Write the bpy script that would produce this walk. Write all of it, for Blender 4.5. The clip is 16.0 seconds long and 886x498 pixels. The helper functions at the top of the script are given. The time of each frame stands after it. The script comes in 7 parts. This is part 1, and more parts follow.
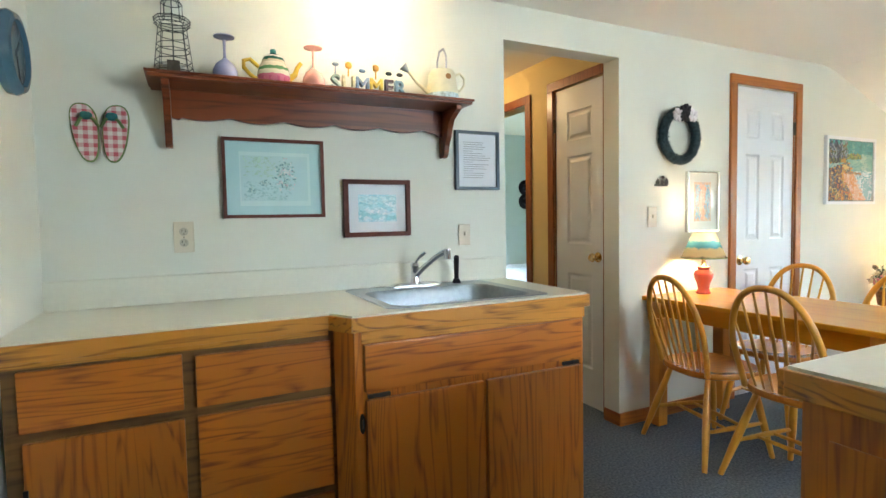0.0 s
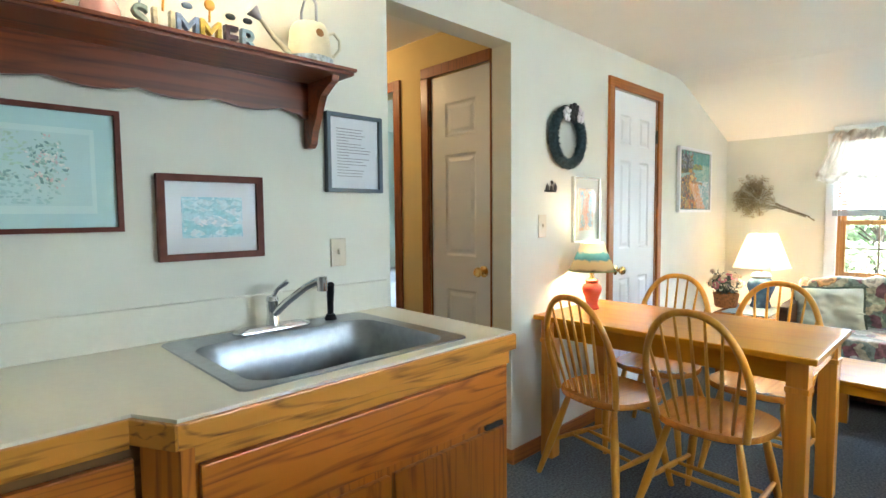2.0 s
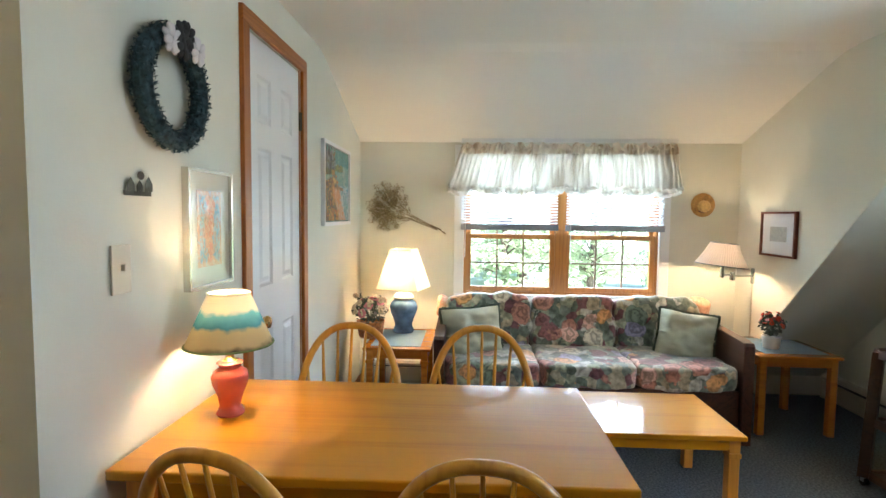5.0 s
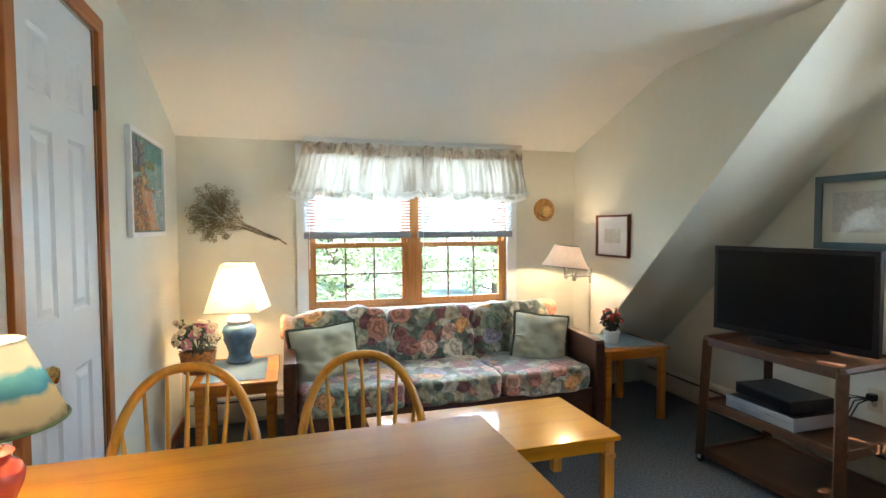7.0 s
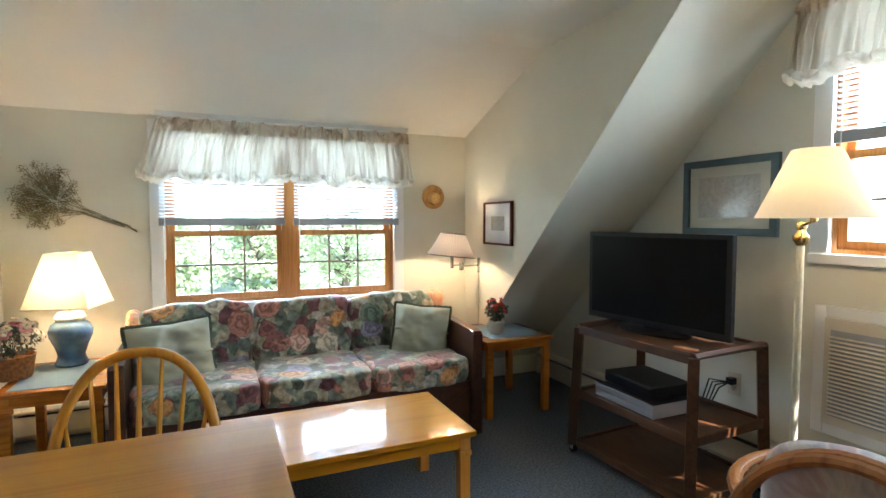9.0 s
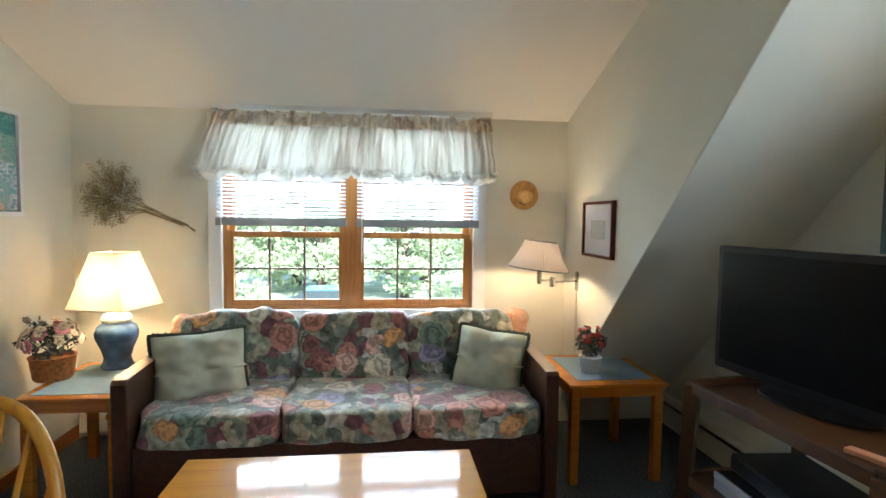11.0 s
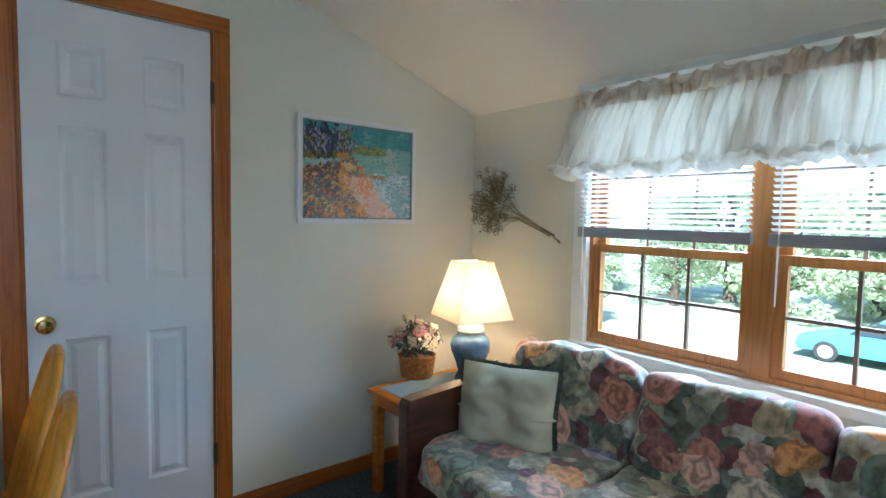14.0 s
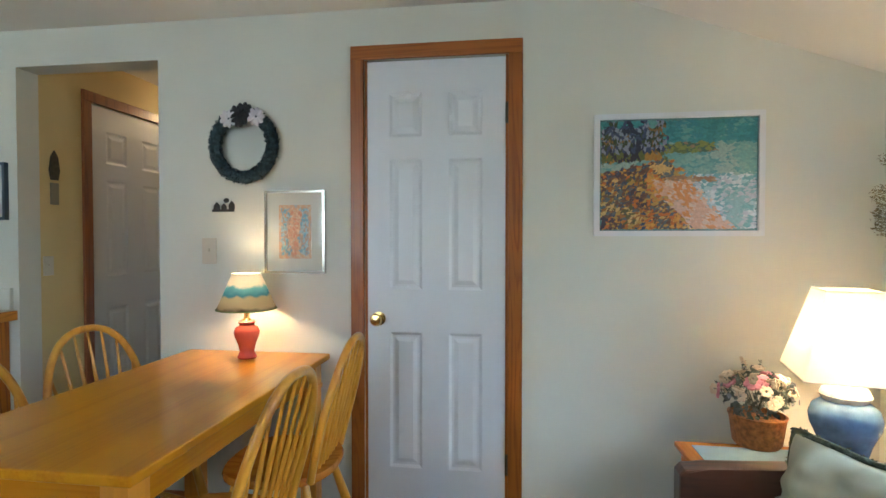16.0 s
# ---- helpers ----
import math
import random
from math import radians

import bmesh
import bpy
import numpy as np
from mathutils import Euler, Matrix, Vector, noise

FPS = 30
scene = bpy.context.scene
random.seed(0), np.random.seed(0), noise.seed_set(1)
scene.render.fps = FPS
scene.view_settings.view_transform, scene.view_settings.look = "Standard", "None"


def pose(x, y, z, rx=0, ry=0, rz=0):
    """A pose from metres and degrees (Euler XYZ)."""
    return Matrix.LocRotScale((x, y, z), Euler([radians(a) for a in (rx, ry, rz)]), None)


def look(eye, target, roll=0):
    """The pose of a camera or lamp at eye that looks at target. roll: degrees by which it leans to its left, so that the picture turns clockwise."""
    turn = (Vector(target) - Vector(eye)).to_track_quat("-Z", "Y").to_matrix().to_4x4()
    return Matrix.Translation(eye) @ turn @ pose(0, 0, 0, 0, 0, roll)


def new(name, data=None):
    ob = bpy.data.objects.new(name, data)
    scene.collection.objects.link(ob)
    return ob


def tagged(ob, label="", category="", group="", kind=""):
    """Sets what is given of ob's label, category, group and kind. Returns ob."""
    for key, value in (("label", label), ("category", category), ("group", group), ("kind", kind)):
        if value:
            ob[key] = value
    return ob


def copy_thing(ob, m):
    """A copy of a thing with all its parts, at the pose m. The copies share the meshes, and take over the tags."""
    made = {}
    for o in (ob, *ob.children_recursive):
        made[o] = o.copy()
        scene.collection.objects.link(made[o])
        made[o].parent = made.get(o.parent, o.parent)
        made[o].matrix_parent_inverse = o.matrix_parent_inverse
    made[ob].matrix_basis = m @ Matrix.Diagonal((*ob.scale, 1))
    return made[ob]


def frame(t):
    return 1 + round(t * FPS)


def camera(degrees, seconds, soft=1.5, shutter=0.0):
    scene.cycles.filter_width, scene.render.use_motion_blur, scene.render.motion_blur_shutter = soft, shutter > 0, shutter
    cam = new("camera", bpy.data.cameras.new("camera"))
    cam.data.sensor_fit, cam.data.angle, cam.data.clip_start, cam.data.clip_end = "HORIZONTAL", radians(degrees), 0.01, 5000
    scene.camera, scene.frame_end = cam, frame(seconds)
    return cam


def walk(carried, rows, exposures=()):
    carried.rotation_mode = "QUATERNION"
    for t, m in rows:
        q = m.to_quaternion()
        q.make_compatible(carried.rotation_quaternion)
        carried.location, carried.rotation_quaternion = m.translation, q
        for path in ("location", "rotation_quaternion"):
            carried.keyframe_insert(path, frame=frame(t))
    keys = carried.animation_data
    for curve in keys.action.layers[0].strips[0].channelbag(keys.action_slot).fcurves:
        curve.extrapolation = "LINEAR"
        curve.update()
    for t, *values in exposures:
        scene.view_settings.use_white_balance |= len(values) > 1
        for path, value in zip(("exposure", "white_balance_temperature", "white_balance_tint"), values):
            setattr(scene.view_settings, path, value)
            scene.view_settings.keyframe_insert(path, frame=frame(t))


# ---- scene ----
cam = camera(81.0, 16.0)
PATH = [
    (0, (3.055, 2.183, 1.205), (3.921, 3.982, 1.097), -1.1),
    (0.5, (3.049, 2.281, 1.21), (3.92, 4.077, 1.088), -1.2),
    (1.5, (3.115, 2.601, 1.267), (4.278, 4.219, 1.101), -0.5),
    (2.5, (3.342, 2.958, 1.266), (4.937, 4.16, 1.176), -0.8),
    (3, (3.474, 3.108, 1.292), (5.248, 4.027, 1.199), -0.4),
    (3.5, (3.636, 3.24, 1.297), (5.52, 3.905, 1.207), -0.2),
    (4, (3.863, 3.349, 1.317), (5.808, 3.801, 1.206), 0.0),
    (6.5, (4.597, 3.724, 1.355), (6.554, 3.324, 1.255), 0.4),
    (7, (4.612, 3.72, 1.322), (6.526, 3.148, 1.231), -0.2),
    (7.5, (4.618, 3.683, 1.294), (6.486, 2.978, 1.191), -0.2),
    (8, (4.617, 3.583, 1.264), (6.439, 2.766, 1.154), -0.1),
    (10.5, (4.971, 2.796, 1.277), (6.899, 2.278, 1.157), 0.9),
    (11, (5.142, 2.656, 1.291), (7.126, 2.427, 1.173), 0.8),
    (12, (5.518, 2.448, 1.3), (7.483, 2.813, 1.204), 0.5),
    (12.5, (5.668, 2.299, 1.305), (7.541, 2.995, 1.215), 0.6),
    (13, (5.819, 2.197, 1.272), (7.541, 3.211, 1.201), 0.9),
    (13.5, (6.051, 2.14, 1.277), (7.555, 3.455, 1.193), 1.2),
    (14, (6.231, 2.129, 1.315), (7.49, 3.677, 1.189), 1.1),
    (14.5, (6.398, 2.135, 1.289), (7.354, 3.888, 1.179), 0.6),
    (15, (6.586, 2.156, 1.283), (7.162, 4.069, 1.194), 0.3),
    (15.5, (6.719, 2.178, 1.261), (6.897, 4.169, 1.206), 0.1),
    (16, (6.883, 2.169, 1.262), (6.609, 4.149, 1.222), -0.0),
]
walk(cam, [(t, look(eye, target, roll)) for t, eye, target, roll in PATH],
     [(0, 3.76, 6050, 10), (2.0, 3.74, 6050, 10), (3.5, 3.26, 6000, 10), (6.5, 2.96, 6000, 10), (8.0, 2.94, 5950, 10), (10.5, 2.52, 5950, 10), (11.3, 2.66, 5850, 10), (12.5, 2.54, 5700, 10), (14.0, 2.22, 5400, 10), (15.0, 2.34, 5550, 10), (16.0, 2.70, 5800, 10)])

# ---- world, sun, lights ----
world = bpy.data.worlds.new("sky")
scene.world = world
world.use_nodes = True
wn = world.node_tree
sky = wn.nodes.new("ShaderNodeTexSky")
sky.sky_type, sky.sun_disc = "NISHITA", False
sky.sun_elevation, sky.sun_rotation = radians(50), radians(250)
wn.links.new(sky.outputs[0], wn.nodes["Background"].inputs[0])
wn.nodes["Background"].inputs[1].default_value = 0.15


def lamp(name, kind, m, power, color=(1, 1, 1), size=0.1, size_y=None):
    d = bpy.data.lights.new(name, kind)
    d.energy, d.color = power, color
    if kind == "SUN":
        d.angle = size
    elif kind == "AREA":
        d.shape, d.size, d.size_y = "RECTANGLE", size, size_y or size
    else:
        d.shadow_soft_size = size
    ob = new(name, d)
    ob.matrix_world = m
    return ob


WARM = (1.0, 0.69, 0.38)
DAY = (0.78, 0.91, 1.0)
lamp("sun", "SUN", look((-20, -8, 25), (0, 0, 0)), 5.0, (1, 0.96, 0.9), radians(0.5))
lamp("window_light_east", "AREA", look((10.1, 2.85, 2.95), (8.0, 2.85, 2.1)), 122, DAY, 4.0, 3.0)
lamp("window_light_south", "AREA", look((5.30, 0.745, 1.61), (5.30, 3.0, 1.55)), 6.3, DAY, 1.45, 0.94)
lamp("bulb_jar_lamp", "POINT", pose(7.950, 4.012, 0.93), 2.0, WARM, 0.03)
lamp("bulb_red_lamp", "POINT", pose(5.745, 4.25, 1.05), 0.85, WARM, 0.025)
lamp("bulb_swing_lamp", "POINT", pose(7.97, 1.782, 1.06), 1.6, WARM, 0.03)
lamp("bulb_floor_lamp", "POINT", pose(5.86, 1.30, 1.37), 0.6, WARM, 0.03)
lamp("ceiling_bulb_kitchen", "POINT", pose(3.74, 4.10, 2.14), 1.45, (1.0, 0.76, 0.45), 0.06)
lamp("ceiling_bulb_hall", "POINT", pose(4.75, 5.75, 2.16), 0.8, (1.0, 0.68, 0.34), 0.06)


# ---- materials ----
def mat(name, color, rough=0.5, metal=0.0, var=0.06, scale=6.0, bump=0.0, bscale=60.0, spec=0.5, color2=None, obj_rand=0.0):
    m = bpy.data.materials.new(name)
    m.use_nodes = True
    t = m.node_tree
    b = t.nodes["Principled BSDF"]
    b.inputs["Roughness"].default_value = rough
    b.inputs["Metallic"].default_value = metal
    b.inputs["Specular IOR Level"].default_value = spec
    co = t.nodes.new("ShaderNodeTexCoord")
    n1 = t.nodes.new("ShaderNodeTexNoise")
    n1.inputs["Scale"].default_value, n1.inputs["Detail"].default_value = scale, 6
    t.links.new(co.outputs["Object"], n1.inputs["Vector"])
    r = t.nodes.new("ShaderNodeValToRGB")
    c2 = color2 or tuple(min(1, c * (1 + var)) for c in color)
    c1 = tuple(c * (1 - var) for c in color)
    r.color_ramp.elements[0].color, r.color_ramp.elements[1].color = (*c1, 1), (*c2, 1)
    r.color_ramp.elements[0].position, r.color_ramp.elements[1].position = 0.32, 0.68
    t.links.new(n1.outputs["Fac"], r.inputs["Fac"])
    out = r.outputs["Color"]
    if obj_rand:
        oi = t.nodes.new("ShaderNodeObjectInfo")
        hs = t.nodes.new("ShaderNodeHueSaturation")
        mr = t.nodes.new("ShaderNodeMapRange")
        mr.inputs["To Min"].default_value, mr.inputs["To Max"].default_value = 1 - obj_rand, 1 + obj_rand
        t.links.new(oi.outputs["Random"], mr.inputs["Value"])
        t.links.new(mr.outputs[0], hs.inputs["Value"])
        t.links.new(out, hs.inputs["Color"])
        out = hs.outputs["Color"]
    t.links.new(out, b.inputs["Base Color"])
    if bump:
        n2 = t.nodes.new("ShaderNodeTexNoise")
        n2.inputs["Scale"].default_value, n2.inputs["Detail"].default_value = bscale, 4
        t.links.new(co.outputs["Object"], n2.inputs["Vector"])
        bp = t.nodes.new("ShaderNodeBump")
        bp.inputs["Strength"].default_value, bp.inputs["Distance"].default_value = bump, 0.004
        t.links.new(n2.outputs["Fac"], bp.inputs["Height"])
        t.links.new(bp.outputs["Normal"], b.inputs["Normal"])
    return m


def wood(name, light, dark, rough=0.35, axis="Z", rings=9.0, stretch=12.0, rand=0.08, coat=0.0, lines=9.0, thin=0.55):
    """Grain drawn out along one axis."""
    m = bpy.data.materials.new(name)
    m.use_nodes = True
    t = m.node_tree
    b = t.nodes["Principled BSDF"]
    b.inputs["Roughness"].default_value = rough
    b.inputs["Coat Weight"].default_value, b.inputs["Coat Roughness"].default_value = coat, 0.15
    co = t.nodes.new("ShaderNodeTexCoord")
    oi = t.nodes.new("ShaderNodeObjectInfo")
    add = t.nodes.new("ShaderNodeVectorMath")
    sc = t.nodes.new("ShaderNodeVectorMath")
    sc.operation = "SCALE"
    sc.inputs["Scale"].default_value = 7.0
    cmb = t.nodes.new("ShaderNodeCombineXYZ")
    for k in range(3):
        t.links.new(oi.outputs["Random"], cmb.inputs[k])
    t.links.new(cmb.outputs[0], sc.inputs[0])
    t.links.new(co.outputs["Object"], add.inputs[0])
    t.links.new(sc.outputs[0], add.inputs[1])
    mp = t.nodes.new("ShaderNodeMapping")
    mp.inputs["Scale"].default_value = tuple(1.0 / stretch if a == axis else 1.0 for a in "XYZ")
    t.links.new(add.outputs[0], mp.inputs["Vector"])
    nz = t.nodes.new("ShaderNodeTexNoise")
    nz.inputs["Scale"].default_value, nz.inputs["Detail"].default_value, nz.inputs["Distortion"].default_value = rings, 3, 0.6
    t.links.new(mp.outputs[0], nz.inputs["Vector"])
    mul = t.nodes.new("ShaderNodeMath")
    mul.operation, mul.inputs[1].default_value = "MULTIPLY", lines
    t.links.new(nz.outputs["Fac"], mul.inputs[0])
    fr = t.nodes.new("ShaderNodeMath")
    fr.operation, fr.inputs[1].default_value = "PINGPONG", 0.5
    t.links.new(mul.outputs[0], fr.inputs[0])
    n2 = t.nodes.new("ShaderNodeTexNoise")
    n2.inputs["Scale"].default_value, n2.inputs["Detail"].default_value = 90, 5
    mp2 = t.nodes.new("ShaderNodeMapping")
    mp2.inputs["Scale"].default_value = tuple(0.03 if a == axis else 1.0 for a in "XYZ")
    t.links.new(add.outputs[0], mp2.inputs["Vector"])
    t.links.new(mp2.outputs[0], n2.inputs["Vector"])
    mx = t.nodes.new("ShaderNodeMath")
    mx.operation = "MULTIPLY_ADD"
    mx.inputs[1].default_value = 1.1
    t.links.new(fr.outputs[0], mx.inputs[0])
    sub = t.nodes.new("ShaderNodeMath")
    sub.operation, sub.inputs[1].default_value = "SUBTRACT", 0.25
    t.links.new(n2.outputs["Fac"], sub.inputs[0])
    t.links.new(sub.outputs[0], mx.inputs[2])
    r = t.nodes.new("ShaderNodeValToRGB")
    r.color_ramp.elements[0].color, r.color_ramp.elements[1].color = (*dark, 1), (*light, 1)
    r.color_ramp.elements[0].position, r.color_ramp.elements[1].position = 0.08 * thin / 0.55, thin
    t.links.new(mx.outputs[0], r.inputs["Fac"])
    hs = t.nodes.new("ShaderNodeHueSaturation")
    mr = t.nodes.new("ShaderNodeMapRange")
    mr.inputs["To Min"].default_value, mr.inputs["To Max"].default_value = 1 - rand, 1 + rand
    t.links.new(oi.outputs["Random"], mr.inputs["Value"])
    t.links.new(mr.outputs[0], hs.inputs["Value"])
    t.links.new(r.outputs["Color"], hs.inputs["Color"])
    t.links.new(hs.outputs["Color"], b.inputs["Base Color"])
    bp = t.nodes.new("ShaderNodeBump")
    bp.inputs["Strength"].default_value, bp.inputs["Distance"].default_value = 0.15, 0.002
    t.links.new(n2.outputs["Fac"], bp.inputs["Height"])
    t.links.new(bp.outputs["Normal"], b.inputs["Normal"])
    return m


def cloth(name, color, trans=0.5, rough=0.9):
    """Thin cloth or paper that lets light through."""
    m = bpy.data.materials.new(name)
    m.use_nodes = True
    t = m.node_tree
    t.nodes.remove(t.nodes["Principled BSDF"])
    d, tr, mix = (t.nodes.new("ShaderNodeBsdf" + k) for k in ("Diffuse", "Translucent", "Transparent"))
    t.nodes.remove(mix)
    mix = t.nodes.new("ShaderNodeMixShader")
    d.inputs[0].default_value = tr.inputs[0].default_value = (*color, 1)
    mix.inputs[0].default_value = trans
    t.links.new(d.outputs[0], mix.inputs[1])
    t.links.new(tr.outputs[0], mix.inputs[2])
    t.links.new(mix.outputs[0], t.nodes["Material Output"].inputs[0])
    co, n = t.nodes.new("ShaderNodeTexCoord"), t.nodes.new("ShaderNodeTexNoise")
    n.inputs["Scale"].default_value = 300
    t.links.new(co.outputs["Object"], n.inputs["Vector"])
    bp = t.nodes.new("ShaderNodeBump")
    bp.inputs["Strength"].default_value, bp.inputs["Distance"].default_value = 0.3, 0.001
    t.links.new(n.outputs["Fac"], bp.inputs["Height"])
    t.links.new(bp.outputs[0], d.inputs["Normal"])
    return m


def gathered(m, thin, fold_shade, scale, drawn=0.06):
    """Gather shading put into the cloth colour: streaks lighter where single, darker in folds."""
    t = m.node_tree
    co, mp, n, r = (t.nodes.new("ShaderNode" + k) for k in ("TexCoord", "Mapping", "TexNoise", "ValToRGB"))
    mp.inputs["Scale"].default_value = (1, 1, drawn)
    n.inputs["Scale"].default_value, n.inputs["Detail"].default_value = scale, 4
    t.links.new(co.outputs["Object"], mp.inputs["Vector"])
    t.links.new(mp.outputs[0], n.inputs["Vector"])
    r.color_ramp.elements[0].color, r.color_ramp.elements[1].color = (*fold_shade, 1), (*thin, 1)
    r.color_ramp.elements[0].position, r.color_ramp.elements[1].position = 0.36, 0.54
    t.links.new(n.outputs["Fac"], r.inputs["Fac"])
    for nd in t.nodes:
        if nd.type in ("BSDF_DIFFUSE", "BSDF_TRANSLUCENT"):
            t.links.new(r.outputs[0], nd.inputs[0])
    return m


def floral(name):
    """Printed cotton: big blooms, leaves and a dark ground."""
    m = bpy.data.materials.new(name)
    m.use_nodes = True
    t = m.node_tree
    b = t.nodes["Principled BSDF"]
    b.inputs["Roughness"].default_value = 0.85
    b.inputs["Specular IOR Level"].default_value = 0.25
    b.inputs["Sheen Weight"].default_value = 0.6
    co = t.nodes.new("ShaderNodeTexCoord")
    w = t.nodes.new("ShaderNodeTexNoise")
    w.inputs["Scale"].default_value, w.inputs["Detail"].default_value = 9, 3
    t.links.new(co.outputs["Object"], w.inputs["Vector"])
    wa = t.nodes.new("ShaderNodeVectorMath")
    wa.operation = "MULTIPLY_ADD"
    wa.inputs[1].default_value = (0.09, 0.09, 0.09)
    t.links.new(w.outputs["Color"], wa.inputs[0])
    t.links.new(co.outputs["Object"], wa.inputs[2])

    def layer(scale, stops, pos_in):
        v = t.nodes.new("ShaderNodeTexVoronoi")
        v.inputs["Scale"].default_value = scale
        t.links.new(pos_in, v.inputs["Vector"])
        sep = t.nodes.new("ShaderNodeSeparateColor")
        t.links.new(v.outputs["Color"], sep.inputs[0])
        r = t.nodes.new("ShaderNodeValToRGB")
        r.color_ramp.interpolation = "CONSTANT"
        while len(r.color_ramp.elements) < len(stops):
            r.color_ramp.elements.new(0.5)
        for e, (p, c) in zip(r.color_ramp.elements, stops):
            e.position, e.color = p, (*c, 1)
        t.links.new(sep.outputs[0], r.inputs["Fac"])
        return v, sep, r

    ground = layer(16, [(0, (0.10, 0.125, 0.10)), (0.22, (0.16, 0.19, 0.16)), (0.42, (0.27, 0.29, 0.21)), (0.6, (0.40, 0.40, 0.36)), (0.72, (0.16, 0.07, 0.08)), (0.86, (0.34, 0.30, 0.21))], wa.outputs[0])
    bloom = layer(6.0, [(0, (0.38, 0.18, 0.14)), (0.20, (0.48, 0.25, 0.10)), (0.38, (0.21, 0.09, 0.09)), (0.52, (0.52, 0.34, 0.28)), (0.66, (0.24, 0.23, 0.34)), (0.78, (0.50, 0.46, 0.37)), (0.9, (0.14, 0.19, 0.15))], wa.outputs[0])
    ringm = t.nodes.new("ShaderNodeMath")
    ringm.operation, ringm.inputs[1].default_value = "MULTIPLY", 4.0
    t.links.new(bloom[0].outputs["Distance"], ringm.inputs[0])
    pn = t.nodes.new("ShaderNodeTexNoise")
    pn.inputs["Scale"].default_value, pn.inputs["Detail"].default_value = 26, 2
    t.links.new(co.outputs["Object"], pn.inputs["Vector"])
    pa = t.nodes.new("ShaderNodeMath")
    pa.operation, pa.inputs[1].default_value = "MULTIPLY_ADD", 2.0
    t.links.new(pn.outputs["Fac"], pa.inputs[0])
    t.links.new(ringm.outputs[0], pa.inputs[2])
    pp = t.nodes.new("ShaderNodeMath")
    pp.operation, pp.inputs[1].default_value = "PINGPONG", 0.5
    t.links.new(pa.outputs[0], pp.inputs[0])
    pr = t.nodes.new("ShaderNodeMapRange")
    pr.inputs["From Max"].default_value, pr.inputs["To Min"].default_value, pr.inputs["To Max"].default_value = 0.5, 0.55, 1.5
    t.links.new(pp.outputs[0], pr.inputs["Value"])
    bm_ = t.nodes.new("ShaderNodeVectorMath")
    bm_.operation = "SCALE"
    t.links.new(bloom[2].outputs["Color"], bm_.inputs[0])
    t.links.new(pr.outputs[0], bm_.inputs["Scale"])
    cut = t.nodes.new("ShaderNodeMath")
    cut.operation, cut.inputs[1].default_value = "LESS_THAN", 0.47
    t.links.new(bloom[0].outputs["Distance"], cut.inputs[0])
    lv = t.nodes.new("ShaderNodeTexNoise")
    lv.inputs["Scale"].default_value, lv.inputs["Detail"].default_value = 30, 4
    t.links.new(co.outputs["Object"], lv.inputs["Vector"])
    lr = t.nodes.new("ShaderNodeMapRange")
    lr.inputs["From Min"].default_value, lr.inputs["From Max"].default_value = 0.3, 0.7
    lr.inputs["To Min"].default_value, lr.inputs["To Max"].default_value = 0.5, 1.6
    t.links.new(lv.outputs["Fac"], lr.inputs["Value"])
    gm = t.nodes.new("ShaderNodeVectorMath")
    gm.operation = "SCALE"
    t.links.new(ground[2].outputs["Color"], gm.inputs[0])
    t.links.new(lr.outputs[0], gm.inputs["Scale"])
    mix = t.nodes.new("ShaderNodeMix")
    mix.data_type = "RGBA"
    t.links.new(cut.outputs[0], mix.inputs["Factor"])
    t.links.new(gm.outputs[0], mix.inputs["A"])
    t.links.new(bm_.outputs[0], mix.inputs["B"])
    gain = t.nodes.new("ShaderNodeVectorMath")
    gain.operation = "SCALE"
    gain.inputs["Scale"].default_value = 1.12
    t.links.new(mix.outputs["Result"], gain.inputs[0])
    t.links.new(gain.outputs[0], b.inputs["Base Color"])
    return m


def pane_glass(name):
    m = bpy.data.materials.new(name)
    m.use_nodes = True
    b = m.node_tree.nodes["Principled BSDF"]
    b.inputs["Base Color"].default_value = (0.97, 0.99, 0.98, 1)
    b.inputs["Roughness"].default_value, b.inputs["Transmission Weight"].default_value, b.inputs["IOR"].default_value = 0.0, 1.0, 1.1
    return m


def painting(name, stops, scale, warp=3.0, rough=0.25, seed=0.0):
    """A picture surface: soft bands and blots of a few colours."""
    m = bpy.data.materials.new(name)
    m.use_nodes = True
    t = m.node_tree
    b = t.nodes["Principled BSDF"]
    b.inputs["Roughness"].default_value = rough
    co, n, r = t.nodes.new("ShaderNodeTexCoord"), t.nodes.new("ShaderNodeTexNoise"), t.nodes.new("ShaderNodeValToRGB")
    mp = t.nodes.new("ShaderNodeMapping")
    mp.inputs["Location"].default_value = (seed, seed, seed)
    n.inputs["Scale"].default_value, n.inputs["Detail"].default_value, n.inputs["Distortion"].default_value = scale, 5, warp
    t.links.new(co.outputs["Object"], mp.inputs["Vector"])
    t.links.new(mp.outputs[0], n.inputs["Vector"])
    while len(r.color_ramp.elements) < len(stops):
        r.color_ramp.elements.new(0.5)
    for e, (p, c) in zip(r.color_ramp.elements, stops):
        e.position, e.color = p, (*c, 1)
    t.links.new(n.outputs["Fac"], r.inputs["Fac"])
    t.links.new(r.outputs[0], b.inputs["Base Color"])
    return m


